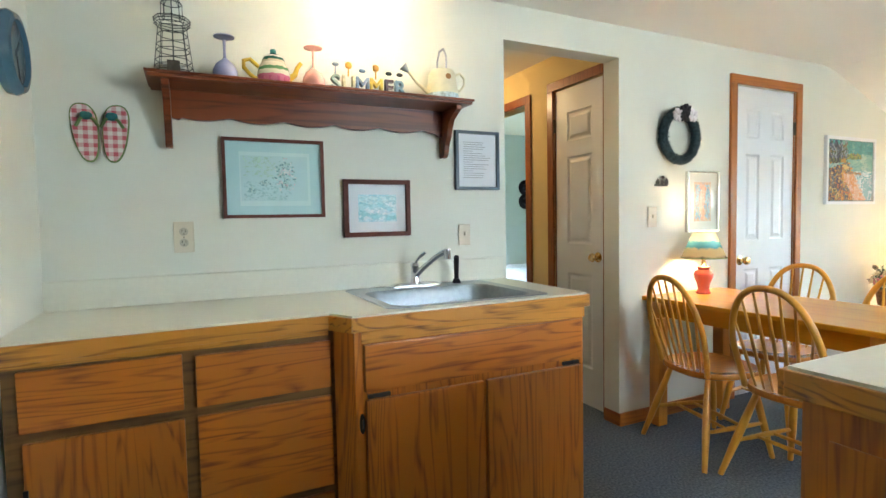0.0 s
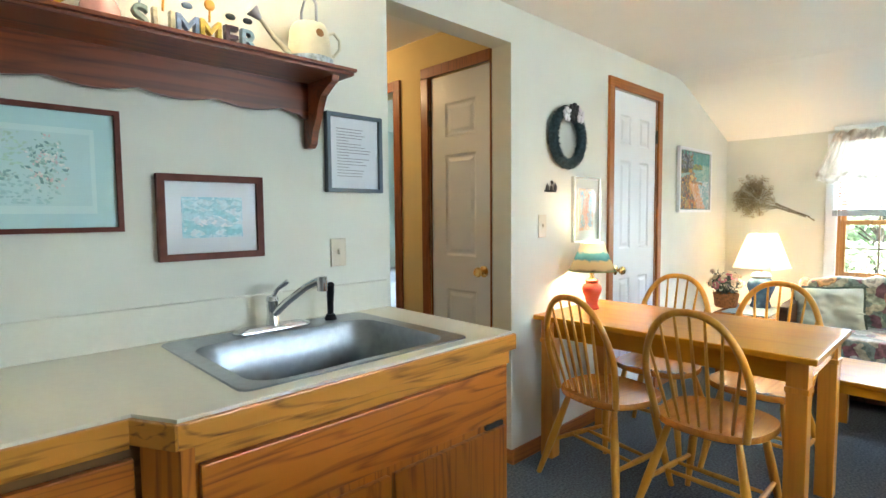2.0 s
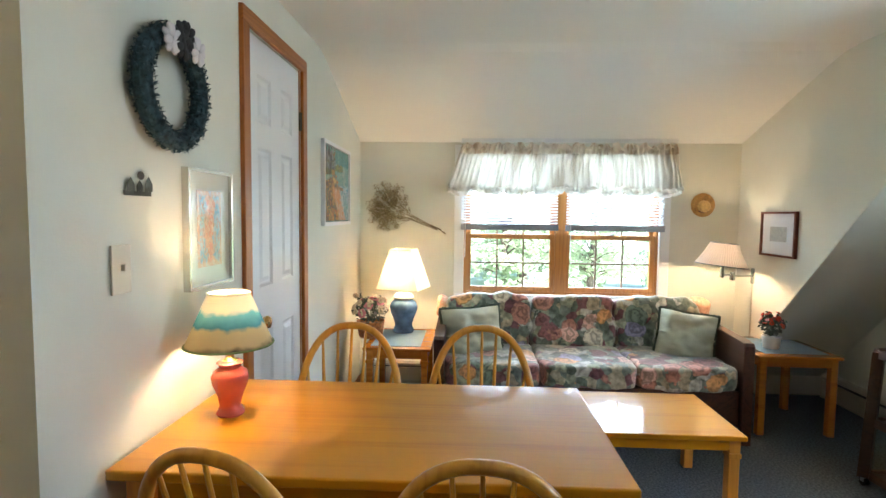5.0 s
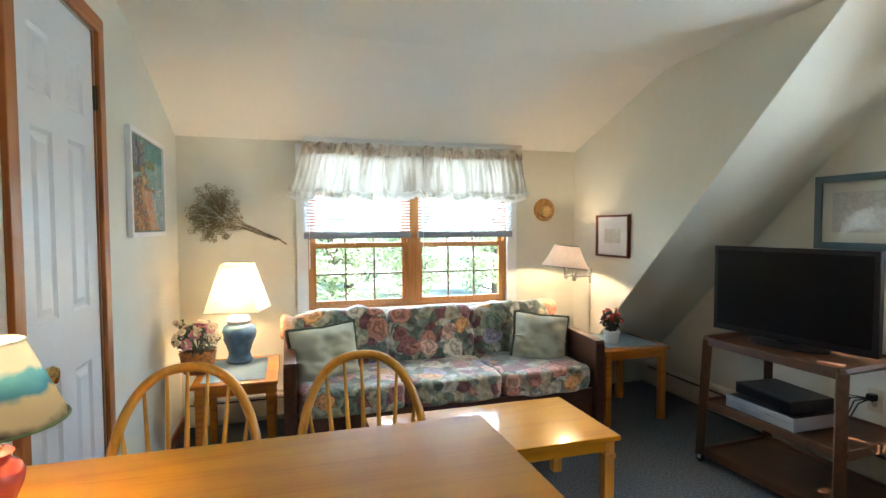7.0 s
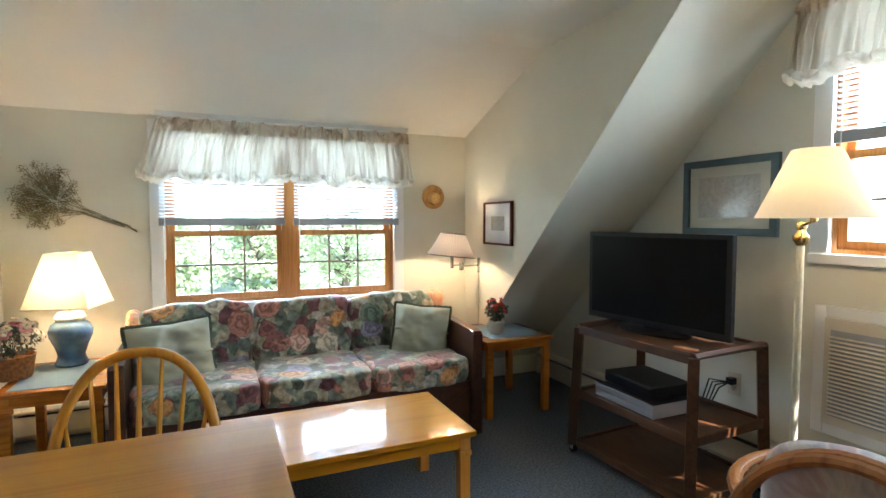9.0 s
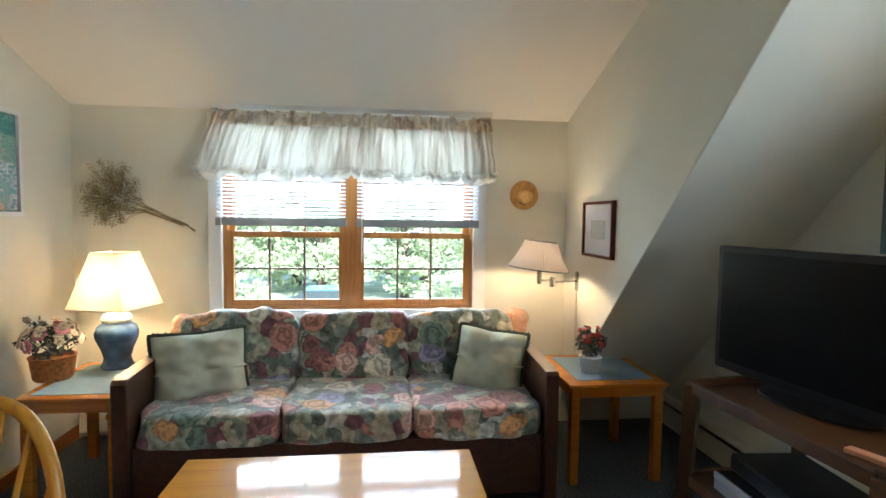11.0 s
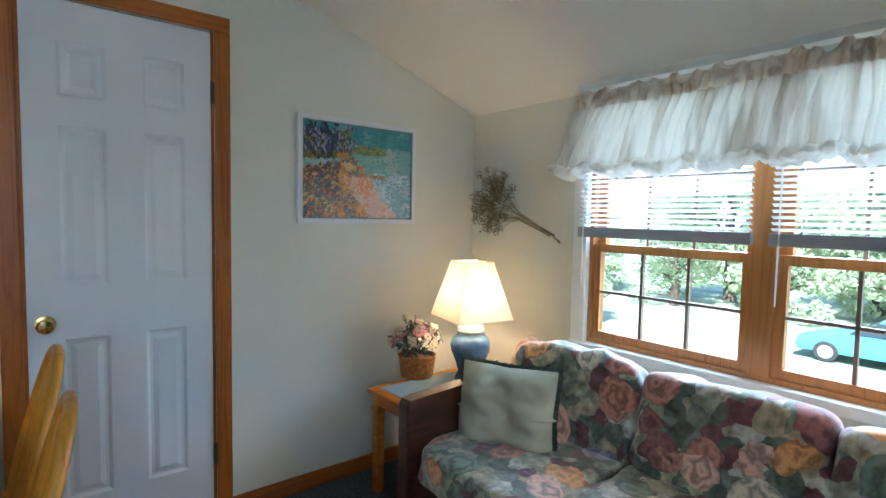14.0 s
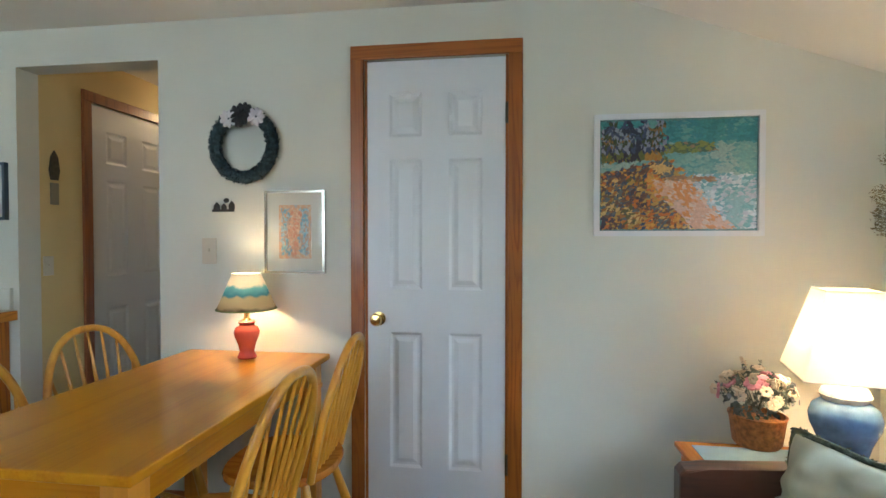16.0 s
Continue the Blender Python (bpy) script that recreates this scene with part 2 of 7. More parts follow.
M_WALL = mat("wall_paint", (0.68, 0.675, 0.585), 0.7, var=0.03, scale=2.5, bump=0.12, bscale=140)
# Warm lamplight of the hall is put into this yellow wall colour
M_WALLY = mat("hall_glow_paint", (0.68, 0.53, 0.24), 0.7, var=0.03, scale=2.5, bump=0.12, bscale=140)
M_BED = mat("bedroom_paint", (0.55, 0.66, 0.64), 0.7, var=0.03, scale=2.5)
M_CEIL = mat("ceiling_paint", (0.76, 0.745, 0.69), 0.85, var=0.02, scale=1.5, bump=0.2, bscale=90)
M_CARPET = mat("carpet", (0.112, 0.131, 0.150), 0.97, var=0.45, scale=90, bump=1.0, bscale=420, spec=0.1)
M_TRIM = wood("stained_trim", (0.37, 0.112, 0.011), (0.22, 0.056, 0.006), 0.4, "Z", 10, 16, 0.05, 0.15)
# Darker, redder copy of the trim wood, used round the hall doors
M_TRIMD = wood("darker_trim", (0.26, 0.075, 0.018), (0.14, 0.035, 0.009), 0.35, "Z", 10, 16, 0.05, 0.15)
M_TRIMX = wood("stained_trim_level", (0.37, 0.112, 0.011), (0.22, 0.056, 0.006), 0.4, "X", 10, 16, 0.05, 0.15)
M_TRIMY = wood("stained_trim_cross", (0.37, 0.112, 0.011), (0.22, 0.056, 0.006), 0.4, "Y", 10, 16, 0.05, 0.15)
M_WINW = wood("window_wood", (0.48, 0.20, 0.045), (0.33, 0.125, 0.025), 0.4, "Z", 10, 16, 0.05, 0.2)
M_DOOR = mat("door_paint", (0.72, 0.74, 0.76), 0.38, var=0.02, scale=3)
M_WHITE = mat("white_trim_paint", (0.78, 0.79, 0.78), 0.4, var=0.02, scale=3)
M_BRASS = mat("brass", (0.72, 0.50, 0.20), 0.16, 1.0, var=0.06, scale=30)
M_HINGE = mat("hinge_metal", (0.10, 0.085, 0.06), 0.4, 0.8)
M_CHROME = mat("chrome", (0.72, 0.73, 0.75), 0.12, 1.0, var=0.03, scale=20)
M_STEEL = mat("brushed_steel", (0.33, 0.36, 0.39), 0.30, 1.0, var=0.08, scale=40, bump=0.05, bscale=200)
M_OAKH = wood("oak_level", (0.46, 0.135, 0.008), (0.17, 0.037, 0.004), 0.40, "X", 5, 9, 0.16, 0.15, 20, 0.52)
M_OAKV = wood("oak_upright", (0.46, 0.138, 0.008), (0.18, 0.040, 0.004), 0.40, "Z", 5, 11, 0.16, 0.15, 20, 0.52)
M_OAKE = wood("oak_edge", (0.62, 0.255, 0.03), (0.11, 0.030, 0.006), 0.35, "X", 7, 9, 0.06, 0.3, 16, 0.45)
M_OAKEY = wood("oak_edge_cross", (0.56, 0.235, 0.03), (0.15, 0.045, 0.008), 0.35, "Y", 7, 9, 0.06, 0.3, 16, 0.45)
M_LAM = mat("laminate", (0.70, 0.68, 0.57), 0.33, var=0.02, scale=60)
M_TABLE = wood("honey_table", (0.60, 0.225, 0.010), (0.50, 0.165, 0.006), 0.24, "X", 2.2, 10, 0.04, 0.8)
M_TABLEY = wood("honey_board", (0.54, 0.225, 0.007), (0.45, 0.165, 0.004), 0.35, "Y", 2.2, 10, 0.04, 0.55)
M_TABLEY.node_tree.nodes["Principled BSDF"].inputs["Specular IOR Level"].default_value = 0.1
M_TABLEY.node_tree.nodes["Principled BSDF"].inputs["Coat Roughness"].default_value = 0.07
M_TABLEZ = wood("honey_leg", (0.66, 0.27, 0.030), (0.54, 0.200, 0.018), 0.3, "Z", 4, 14, 0.06, 0.4)
M_CHAIR = wood("chair_wood", (0.66, 0.31, 0.030), (0.52, 0.21, 0.016), 0.28, "Z", 5, 14, 0.06, 0.4)
M_END = wood("amber_end_table", (0.52, 0.185, 0.018), (0.36, 0.11, 0.010), 0.25, "Y", 3, 10, 0.06, 0.6)
M_SEAT = wood("chair_seat_wood", (0.56, 0.21, 0.025), (0.42, 0.135, 0.014), 0.25, "X", 6, 12, 0.06, 0.5)
M_DARK = wood("dark_wood", (0.075, 0.026, 0.014), (0.03, 0.011, 0.007), 0.35, "X", 6, 12, 0.08, 0.3)
M_STAND = wood("brown_stand_wood", (0.075, 0.028, 0.008), (0.032, 0.012, 0.004), 0.45, "X", 6, 12, 0.08, 0.0)
M_SHELF = wood("shelf_wood", (0.19, 0.043, 0.010), (0.07, 0.016, 0.005), 0.3, "X", 8, 12, 0.04, 0.4)
M_FLORAL = floral("floral_cotton")
M_SAGE = mat("sage_cloth", (0.52, 0.54, 0.42), 0.9, var=0.12, scale=8, bump=0.5, bscale=350, spec=0.2)
M_FRINGE = mat("green_fringe", (0.085, 0.11, 0.085), 0.95, var=0.4, scale=60, bump=1.0, bscale=200, spec=0.1)
M_SHADE = cloth("lamp_shade_cloth", (0.80, 0.73, 0.58), 0.22)
M_SHADE2 = cloth("pleated_shade_cloth", (0.56, 0.50, 0.47), 0.07)
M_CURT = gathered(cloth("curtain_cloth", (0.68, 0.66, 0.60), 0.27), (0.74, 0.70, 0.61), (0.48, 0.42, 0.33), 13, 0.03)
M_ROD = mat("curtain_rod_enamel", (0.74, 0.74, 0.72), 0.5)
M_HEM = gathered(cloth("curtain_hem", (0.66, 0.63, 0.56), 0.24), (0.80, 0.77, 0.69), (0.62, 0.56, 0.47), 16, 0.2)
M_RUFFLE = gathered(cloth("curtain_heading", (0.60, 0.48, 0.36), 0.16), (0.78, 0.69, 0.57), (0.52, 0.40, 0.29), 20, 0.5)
M_GLASS = pane_glass("pane_glass")
M_BLUEJ = mat("blue_glaze", (0.10, 0.20, 0.36), 0.15, var=0.35, scale=14)
M_REDJ = mat("coral_glaze", (0.50, 0.075, 0.05), 0.2, var=0.12, scale=10)
M_BLACK = mat("black_plastic", (0.009, 0.009, 0.011), 0.3, var=0.1, spec=0.25)
M_SCREEN = mat("dark_screen", (0.004, 0.004, 0.006), 0.28, var=0.1, spec=0.08)
M_SILVER = mat("silver_plastic", (0.42, 0.44, 0.47), 0.3, 0.6)
M_PLATE = mat("ivory_plastic", (0.62, 0.55, 0.42), 0.35, var=0.02)
M_SOCKET = mat("ivory_socket", (0.42, 0.38, 0.29), 0.4, var=0.02)
M_SLOT = mat("dark_slot", (0.02, 0.02, 0.02), 0.6)
M_MAT = mat("blue_grey_mat", (0.16, 0.245, 0.31), 0.8, var=0.06, scale=20, bump=0.3, bscale=200)
M_BASKET = mat("wicker", (0.34, 0.13, 0.035), 0.6, var=0.4, scale=60, bump=1.0, bscale=110)
M_HEAT = mat("heater_enamel", (0.60, 0.56, 0.46), 0.4, var=0.03)
M_RATTAN = wood("rattan", (0.42, 0.16, 0.04), (0.24, 0.08, 0.02), 0.3, "Z", 6, 12, 0.08, 0.4)


# ---- mesh helpers ----
def part(name, bm, material, parent=None, label="", smooth=False, kind="", category=""):
    """Link a bmesh as one mesh object under a thing or part."""
    me = bpy.data.meshes.new(name)
    bmesh.ops.recalc_face_normals(bm, faces=bm.faces)
    bm.to_mesh(me)
    bm.free()
    if smooth:
        me.polygons.foreach_set("use_smooth", [True] * len(me.polygons))
        me.set_sharp_from_angle(angle=radians(40))
    me.materials.append(material)
    ob = new(name, me)
    if parent:
        ob.parent = parent
    return tagged(ob, label, category, "", kind)


def thing(name, label, category, at=(0, 0, 0), rz=0, group="", kind=""):
    ob = new(name)
    ob.empty_display_size = 0.1
    ob.matrix_world = pose(*at, 0, 0, rz)
    return tagged(ob, label, category, group, kind)


def box(bm, x0, y0, z0, x1, y1, z1, bevel=0.0, segs=2):
    vs = [bm.verts.new(p) for p in ((x0, y0, z0), (x1, y0, z0), (x1, y1, z0), (x0, y1, z0), (x0, y0, z1), (x1, y0, z1), (x1, y1, z1), (x0, y1, z1))]
    fs = [bm.faces.new([vs[i] for i in f]) for f in ((3, 2, 1, 0), (4, 5, 6, 7), (0, 1, 5, 4), (1, 2, 6, 5), (2, 3, 7, 6), (3, 0, 4, 7))]
    if bevel:
        es = {e for f in fs for e in f.edges}
        bmesh.ops.bevel(bm, geom=list(es), offset=bevel, segments=segs, affect="EDGES", profile=0.6)
    return bm


def boxes(*args, bevel=0.0):
    bm = bmesh.new()
    for a in args:
        box(bm, *a, bevel=bevel)
    return bm


def prism(bm, pts, a0, a1, axis="y", bevel=0.0):
    """A polygon in the plane square to axis, from a0 to a1."""
    def put(p, a):
        return (p[0], a, p[1]) if axis == "y" else (a, p[0], p[1]) if axis == "x" else (p[0], p[1], a)
    lo, hi = [bm.verts.new(put(p, a0)) for p in pts], [bm.verts.new(put(p, a1)) for p in pts]
    n = len(pts)
    fs = [bm.faces.new(lo), bm.faces.new(hi[::-1])]
    fs += [bm.faces.new((lo[i], lo[(i + 1) % n], hi[(i + 1) % n], hi[i])) for i in range(n)]
    if bevel:
        es = {e for f in fs[:2] for e in f.edges}
        bmesh.ops.bevel(bm, geom=list(es), offset=bevel, segments=2, affect="EDGES", profile=0.6)
    return bm


def lathe(bm, prof, seg=28, at=(0, 0, 0), sx=1.0, sy=1.0, ends=True):
    rings = []
    for r, z in prof:
        rings.append([bm.verts.new((at[0] + sx * r * math.cos(a), at[1] + sy * r * math.sin(a), at[2] + z)) for a in (2 * math.pi * k / seg for k in range(seg))])
    for a, b in zip(rings, rings[1:]):
        for k in range(seg):
            bm.faces.new((a[k], a[(k + 1) % seg], b[(k + 1) % seg], b[k]))
    if ends and prof[0][0] > 1e-4:
        bm.faces.new(rings[0][::-1])
    if ends and prof[-1][0] > 1e-4:
        bm.faces.new(rings[-1])
    return bm


def tube(bm, pts, r, seg=8, closed=False, flat=1.0):
    """A round bar along points; r is one radius or one for each point."""
    pts = [Vector(p) for p in pts]
    n = len(pts)
    rs = r if isinstance(r, (list, tuple)) else [r] * n
    rings, up = [], None
    for i, p in enumerate(pts):
        a = pts[(i - 1) % n] if closed or i else p
        b = pts[(i + 1) % n] if closed or i < n - 1 else p
        d = (b - a).normalized()
        if up is None:
            up = Vector((0, 0, 1)) if abs(d.z) < 0.9 else Vector((1, 0, 0))
        s = d.cross(up).normalized()
        up = s.cross(d).normalized()
        rings.append([bm.verts.new(p + rs[i] * (math.cos(t) * s + flat * math.sin(t) * up)) for t in (2 * math.pi * k / seg for k in range(seg))])
    pairs = list(zip(rings, rings[1:])) + ([(rings[-1], rings[0])] if closed else [])
    for a, b in pairs:
        for k in range(seg):
            bm.faces.new((a[k], a[(k + 1) % seg], b[(k + 1) % seg], b[k]))
    if not closed:
        bm.faces.new(rings[0][::-1])
        bm.faces.new(rings[-1])
    return bm


def cushion(bm, sx, sy, sz, m=None, power=4.0, n=14, lump=0.006, seed=0.0):
    """A stuffed pad, softly boxed, with uneven faces."""
    m = m or Matrix()
    g = {}
    def vert(u, v, w):
        p = Vector((u, v, w))
        k = (abs(u) ** power + abs(v) ** power + abs(w) ** power) ** (1 / power)
        q = p / k if k else p
        q = Vector((q.x * sx / 2, q.y * sy / 2, q.z * sz / 2))
        q += q.normalized() * lump * 2 * noise.noise(q * 9 + Vector((seed, seed, seed)))
        return bm.verts.new(m @ q)
    def key(u, v, w):
        kk = (round(u, 4), round(v, 4), round(w, 4))
        if kk not in g:
            g[kk] = vert(u, v, w)
        return g[kk]
    st = [2 * i / n - 1 for i in range(n + 1)]
    for ax in range(3):
        for s in (-1, 1):
            for i in range(n):
                for j in range(n):
                    quad = []
                    for a, b in ((i, j), (i + 1, j), (i + 1, j + 1), (i, j + 1)):
                        c = [st[a], st[b]]
                        c.insert(ax, s)
                        quad.append(key(*c))
                    bm.faces.new(quad)
    return bm


def pillow(bm, w, h, t, n=18, seed=0.0):
    """A throw pillow standing in its x-z plane, thin at the edge, with soft creases."""
    rows = []
    for s in (1, -1):
        grid = []
        for i in range(n + 1):
            u = 2 * i / n - 1
            row = []
            for j in range(n + 1):
                v = 2 * j / n - 1
                f = max(0.0, (1 - u ** 4) * (1 - v ** 4)) ** 0.55
                pin = 1 - 0.07 * (1 - abs(u * v))
                crease = 0.60 * noise.noise(Vector((u * 1.7 + seed, v * 1.7, s))) + 0.30 * noise.noise(Vector((u * 2.6 + v * 2.2 + seed, v * 3.2 - u, s)))
                row.append(bm.verts.new((u * w / 2 * (pin if abs(v) > 0 else 1), s * t / 2 * f * (1 + crease), v * h / 2 * pin)))
            grid.append(row)
        rows.append(grid)
        for i in range(n):
            for j in range(n):
                bm.faces.new((grid[i][j], grid[i + 1][j], grid[i + 1][j + 1], grid[i][j + 1]))
    bmesh.ops.remove_doubles(bm, verts=bm.verts, dist=0.0005)
    return bm


# ---- structure ----
YN, XE, YC, YS, XW, ZC = 4.40, 8.30, 1.52, 0.85, 2.58, 2.27
XB, ZE = 7.26, 1.90
SL = 8.45


def wall_cut(name, material, rects, label, y=True):
    """A wall as butted blocks round its openings."""
    return part(name, boxes(*rects), material, None, label, kind="structure")


part("floor", boxes((XW - 0.2, YS - 0.2, -0.05, XE + 0.2, YN, 0.0), (4.35, YN, -0.05, 8.4, 8.0, 0.0)), M_CARPET, None, "blue-grey short pile carpet floor", kind="structure")
T = 0.12
part("wall_north", boxes((XW - T, YN, 0, 4.475, YN + T, 2.35), (4.475, YN, 2.095, 5.232, YN + T, 2.35), (5.232, YN, 0, 6.225, YN + T, 2.35),
     (6.225, YN, 2.045, 6.855, YN + T, 2.35), (6.855, YN, 0, XE + T, YN + T, 2.35)), M_WALL, None, "cream painted wall with a doorway to the hall", kind="structure")
part("wall_west", boxes((XW - T, YS - T, 0, XW, YN, 2.35)), M_WALL, None, "cream painted kitchen wall", kind="structure")
WY0, WY1, WZ0, WZ1 = 2.075, 3.625, 0.735, 1.86
part("wall_east", boxes((XE, YS - T, 0, XE + T, WY0, 2.35), (XE, WY1, 0, XE + T, YN, 2.35), (XE, WY0, 0, XE + T, WY1, WZ0), (XE, WY0, WZ1, XE + T, WY1, 2.35)), M_WALL, None,
     "cream painted wall with a double window", kind="structure")
GX0, GX1, GZ0, GZ1 = 4.55, 6.06, 1.12, 2.10
part("wall_south", boxes((XW, YS - T, 0, GX0, YS, 2.35), (GX1, YS - T, 0, XE, YS, 2.35), (GX0, YS - T, 0, GX1, YS, GZ0), (GX0, YS - T, GZ1, GX1, YS, 2.35)), M_WALL, None,
     "cream painted gable wall with a window", kind="structure")
bm = bmesh.new()
prism(bm, [(SL - ZC, ZC + 0.05), (SL - ZC, ZC), (XE - 0.001, SL - XE + 0.001), (XE - 0.001, ZC + 0.05)], YC - 0.1, YC)
part("wall_dormer_side", bm, M_WALL, None, "cream painted side wall of the dormer over the sloping roof", kind="structure")
bm = bmesh.new()
prism(bm, [(SL - ZC - 0.003, ZC - 0.003), (XE, SL - XE - 0.003), (XE, SL - XE + 0.1), (SL - ZC - 0.003, ZC + 0.1)], YS, YC - 0.002)
part("ceiling_sloped", bm, M_WALL, None, "cream painted sloping ceiling under the roof", kind="structure")
bm = bmesh.new()
prism(bm, [(XW, ZC), (XB - 0.12, ZC), (XB, ZC - 0.012), (XB + 0.12, ZC - 0.045), (XE, ZE), (XE, ZE + 0.5), (XW, ZE + 0.5)], YC, YN)
bm2 = box(bm, XW, YS, ZC, SL - ZC, YC, ZC + 0.13)
part("ceiling", bm, M_CEIL, None, "white textured ceiling, flat and then sloping down to the window", kind="structure")
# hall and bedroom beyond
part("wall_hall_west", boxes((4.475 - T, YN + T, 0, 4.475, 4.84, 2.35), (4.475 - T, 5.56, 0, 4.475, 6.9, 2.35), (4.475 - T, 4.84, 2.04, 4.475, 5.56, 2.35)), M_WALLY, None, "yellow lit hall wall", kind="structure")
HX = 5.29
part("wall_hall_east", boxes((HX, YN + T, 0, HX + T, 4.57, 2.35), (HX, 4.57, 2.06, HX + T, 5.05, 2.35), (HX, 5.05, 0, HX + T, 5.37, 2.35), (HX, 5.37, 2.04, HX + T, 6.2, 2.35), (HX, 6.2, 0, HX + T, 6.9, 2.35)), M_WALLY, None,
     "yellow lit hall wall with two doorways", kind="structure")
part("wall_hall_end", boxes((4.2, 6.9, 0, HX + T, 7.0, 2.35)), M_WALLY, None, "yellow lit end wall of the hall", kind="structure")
part("ceiling_hall", boxes((4.2, YN + T, 2.3, 8.4, 8.0, 2.4)), M_CEIL, None, "white hall ceiling", kind="structure")
part("wall_bedroom", boxes((HX + T, 7.9, 0, 8.4, 8.0, 2.3), (8.3, 5.1, 0, 8.4, 7.9, 2.3), (HX + T, 5.1, 0, 8.3, 5.2, 2.3)), M_BED, None, "pale green bedroom wall", kind="structure")
part("closet_back", boxes((HX + T, 4.6, 0, 8.4, 4.7, 2.3)), M_WALL, None, "plain closet wall", kind="structure")
# outside
part("ground", boxes((-300, -300, -3.3, 300, 300, -3.0)), mat("grass", (0.22, 0.27, 0.18), 0.95, var=0.35, scale=0.8, bump=0.5, bscale=8), None, "green mown lawn", kind="structure")


# ---- doors and trim ----
def coated(m, w=1.0, r=0.04):
    b = m.node_tree.nodes["Principled BSDF"]
    b.inputs["Coat Weight"].default_value, b.inputs["Coat Roughness"].default_value = w, r
    return m


def six_panel_door(name, label, at, rz, w, h=2.03, knob_left=True, dim=M_DOOR, columns=2, kz=0.90):
    """A door whose face looks along its own -y; origin at its lower left corner."""
    d = thing(name, label, "door", at, rz)
    k = w / 0.62
    c = [(0.105 * k, 0.250 * k), (0.370 * k, 0.515 * k)] if columns == 2 else [(0.12, w - 0.11)]
    r = [(0.24, 0.84), (1.03, 1.60), (1.70, 1.89)]
    bm = boxes((0, 0.008, 0, w, 0.035, h))
    ys = (0.0, 0.008)
    for x0, x1 in ((0, c[0][0]), *[(p[1], q[0]) for p, q in zip(c, c[1:])], (c[-1][1], w)):
        box(bm, x0, ys[0], 0, x1, ys[1], h)
    for a, b in c:
        for z0, z1 in ((0, r[0][0]), (r[0][1], r[1][0]), (r[1][1], r[2][0]), (r[2][1], h)):
            box(bm, a, ys[0], z0, b, ys[1], z1)
    part("slab", bm, dim, d)
    for a, b in c:
        for z0, z1 in r:
            bm = bmesh.new()
            prev = None
            for o, y in ((0.0, 0.0005), (0.012, 0.0075), (0.022, 0.0075), (0.040, 0.0015)):
                ring = [bm.verts.new(p) for p in ((a + o, y, z0 + o), (b - o, y, z0 + o), (b - o, y, z1 - o), (a + o, y, z1 - o))]
                if prev:
                    for i in range(4):
                        bm.faces.new((prev[i], prev[(i + 1) % 4], ring[(i + 1) % 4], ring[i]))
                prev = ring
            bm.faces.new(prev)
            part("panel", bm, dim, d)
    kx = 0.055 if knob_left else w - 0.055
    kn = part("door_knob", lathe(bmesh.new(), [(0.031, 0), (0.031, 0.004), (0.012, 0.008), (0.011, 0.03), (0.022, 0.036), (0.0275, 0.05), (0.022, 0.062), (0.0, 0.065)], 24), M_BRASS, d, "polished brass door knob", True)
    kn.matrix_local = pose(kx, 0, kz, 90, 0, 0)
    return d


def hinges(d, xs, zs, y=-0.004):
    for z in zs:
        bm = boxes((xs - 0.012, y - 0.004, z - 0.045, xs + 0.012, y + 0.006, z + 0.045))
        lathe(bm, [(0.006, z - 0.045), (0.006, z + 0.045)], 8, (xs, y - 0.004, 0))
        part("hinge", bm, M_HINGE, d, "dark metal door hinge")


def casing(name, label, at, rz, w, h, tw=0.06, sides="LRT", depth=0.018, mz=None, mx=None):
    """Trim boards round an opening w wide and h high, on a wall facing -y."""
    mz, mx = mz or M_TRIM, mx or M_TRIMX
    c = thing(name, label, "door trim", at, rz, kind="structure")
    if "L" in sides:
        part("upright", boxes((-tw, -depth, 0, 0, 0, h), bevel=0.004), mz, c)
        part("jamb", boxes((-0.004, 0.001, 0, 0.012, 0.115, h)), mz, c)
    if "R" in sides:
        part("upright", boxes((w, -depth, 0, w + tw, 0, h), bevel=0.004), mz, c)
        part("jamb", boxes((w - 0.012, 0.001, 0, w + 0.004, 0.115, h)), mz, c)
    part("head", boxes((-tw if "L" in sides else 0, -depth, h, w + (tw if "R" in sides else 0), 0, h + tw), bevel=0.004), mx, c)
    return c


door = six_panel_door("door_1", "white six-panel closet door with a brass knob, shut", (6.232, YN + 0.004, 0.008), 0, 0.616, 2.03)
hinges(door, 0.622, (0.28, 1.79))
casing("door_trim_1", "orange-stained wooden trim round the closet door", (6.225, YN, 0), 0, 0.63, 2.045)
door = six_panel_door("door_2", "narrow white three-panel hall closet door, shut", (HX + 0.004, 5.045, 0.008), -90, 0.465, 2.045, knob_left=False, columns=1, kz=0.955)
hinges(door, -0.005, (1.82,))
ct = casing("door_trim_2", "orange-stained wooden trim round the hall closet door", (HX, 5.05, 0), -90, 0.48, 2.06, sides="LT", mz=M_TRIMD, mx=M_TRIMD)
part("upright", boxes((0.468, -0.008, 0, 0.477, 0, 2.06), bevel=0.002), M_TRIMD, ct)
door = six_panel_door("door_3", "white six-panel hall door in shade, shut", (4.475 - 0.004, 4.845, 0.008), 90, 0.71, 2.03, knob_left=False)
hinges(door, -0.005, (1.80,))
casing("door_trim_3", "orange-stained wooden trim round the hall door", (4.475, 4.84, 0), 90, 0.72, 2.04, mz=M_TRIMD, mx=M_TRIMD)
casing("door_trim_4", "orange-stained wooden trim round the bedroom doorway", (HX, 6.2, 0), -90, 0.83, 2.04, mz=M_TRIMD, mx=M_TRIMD)

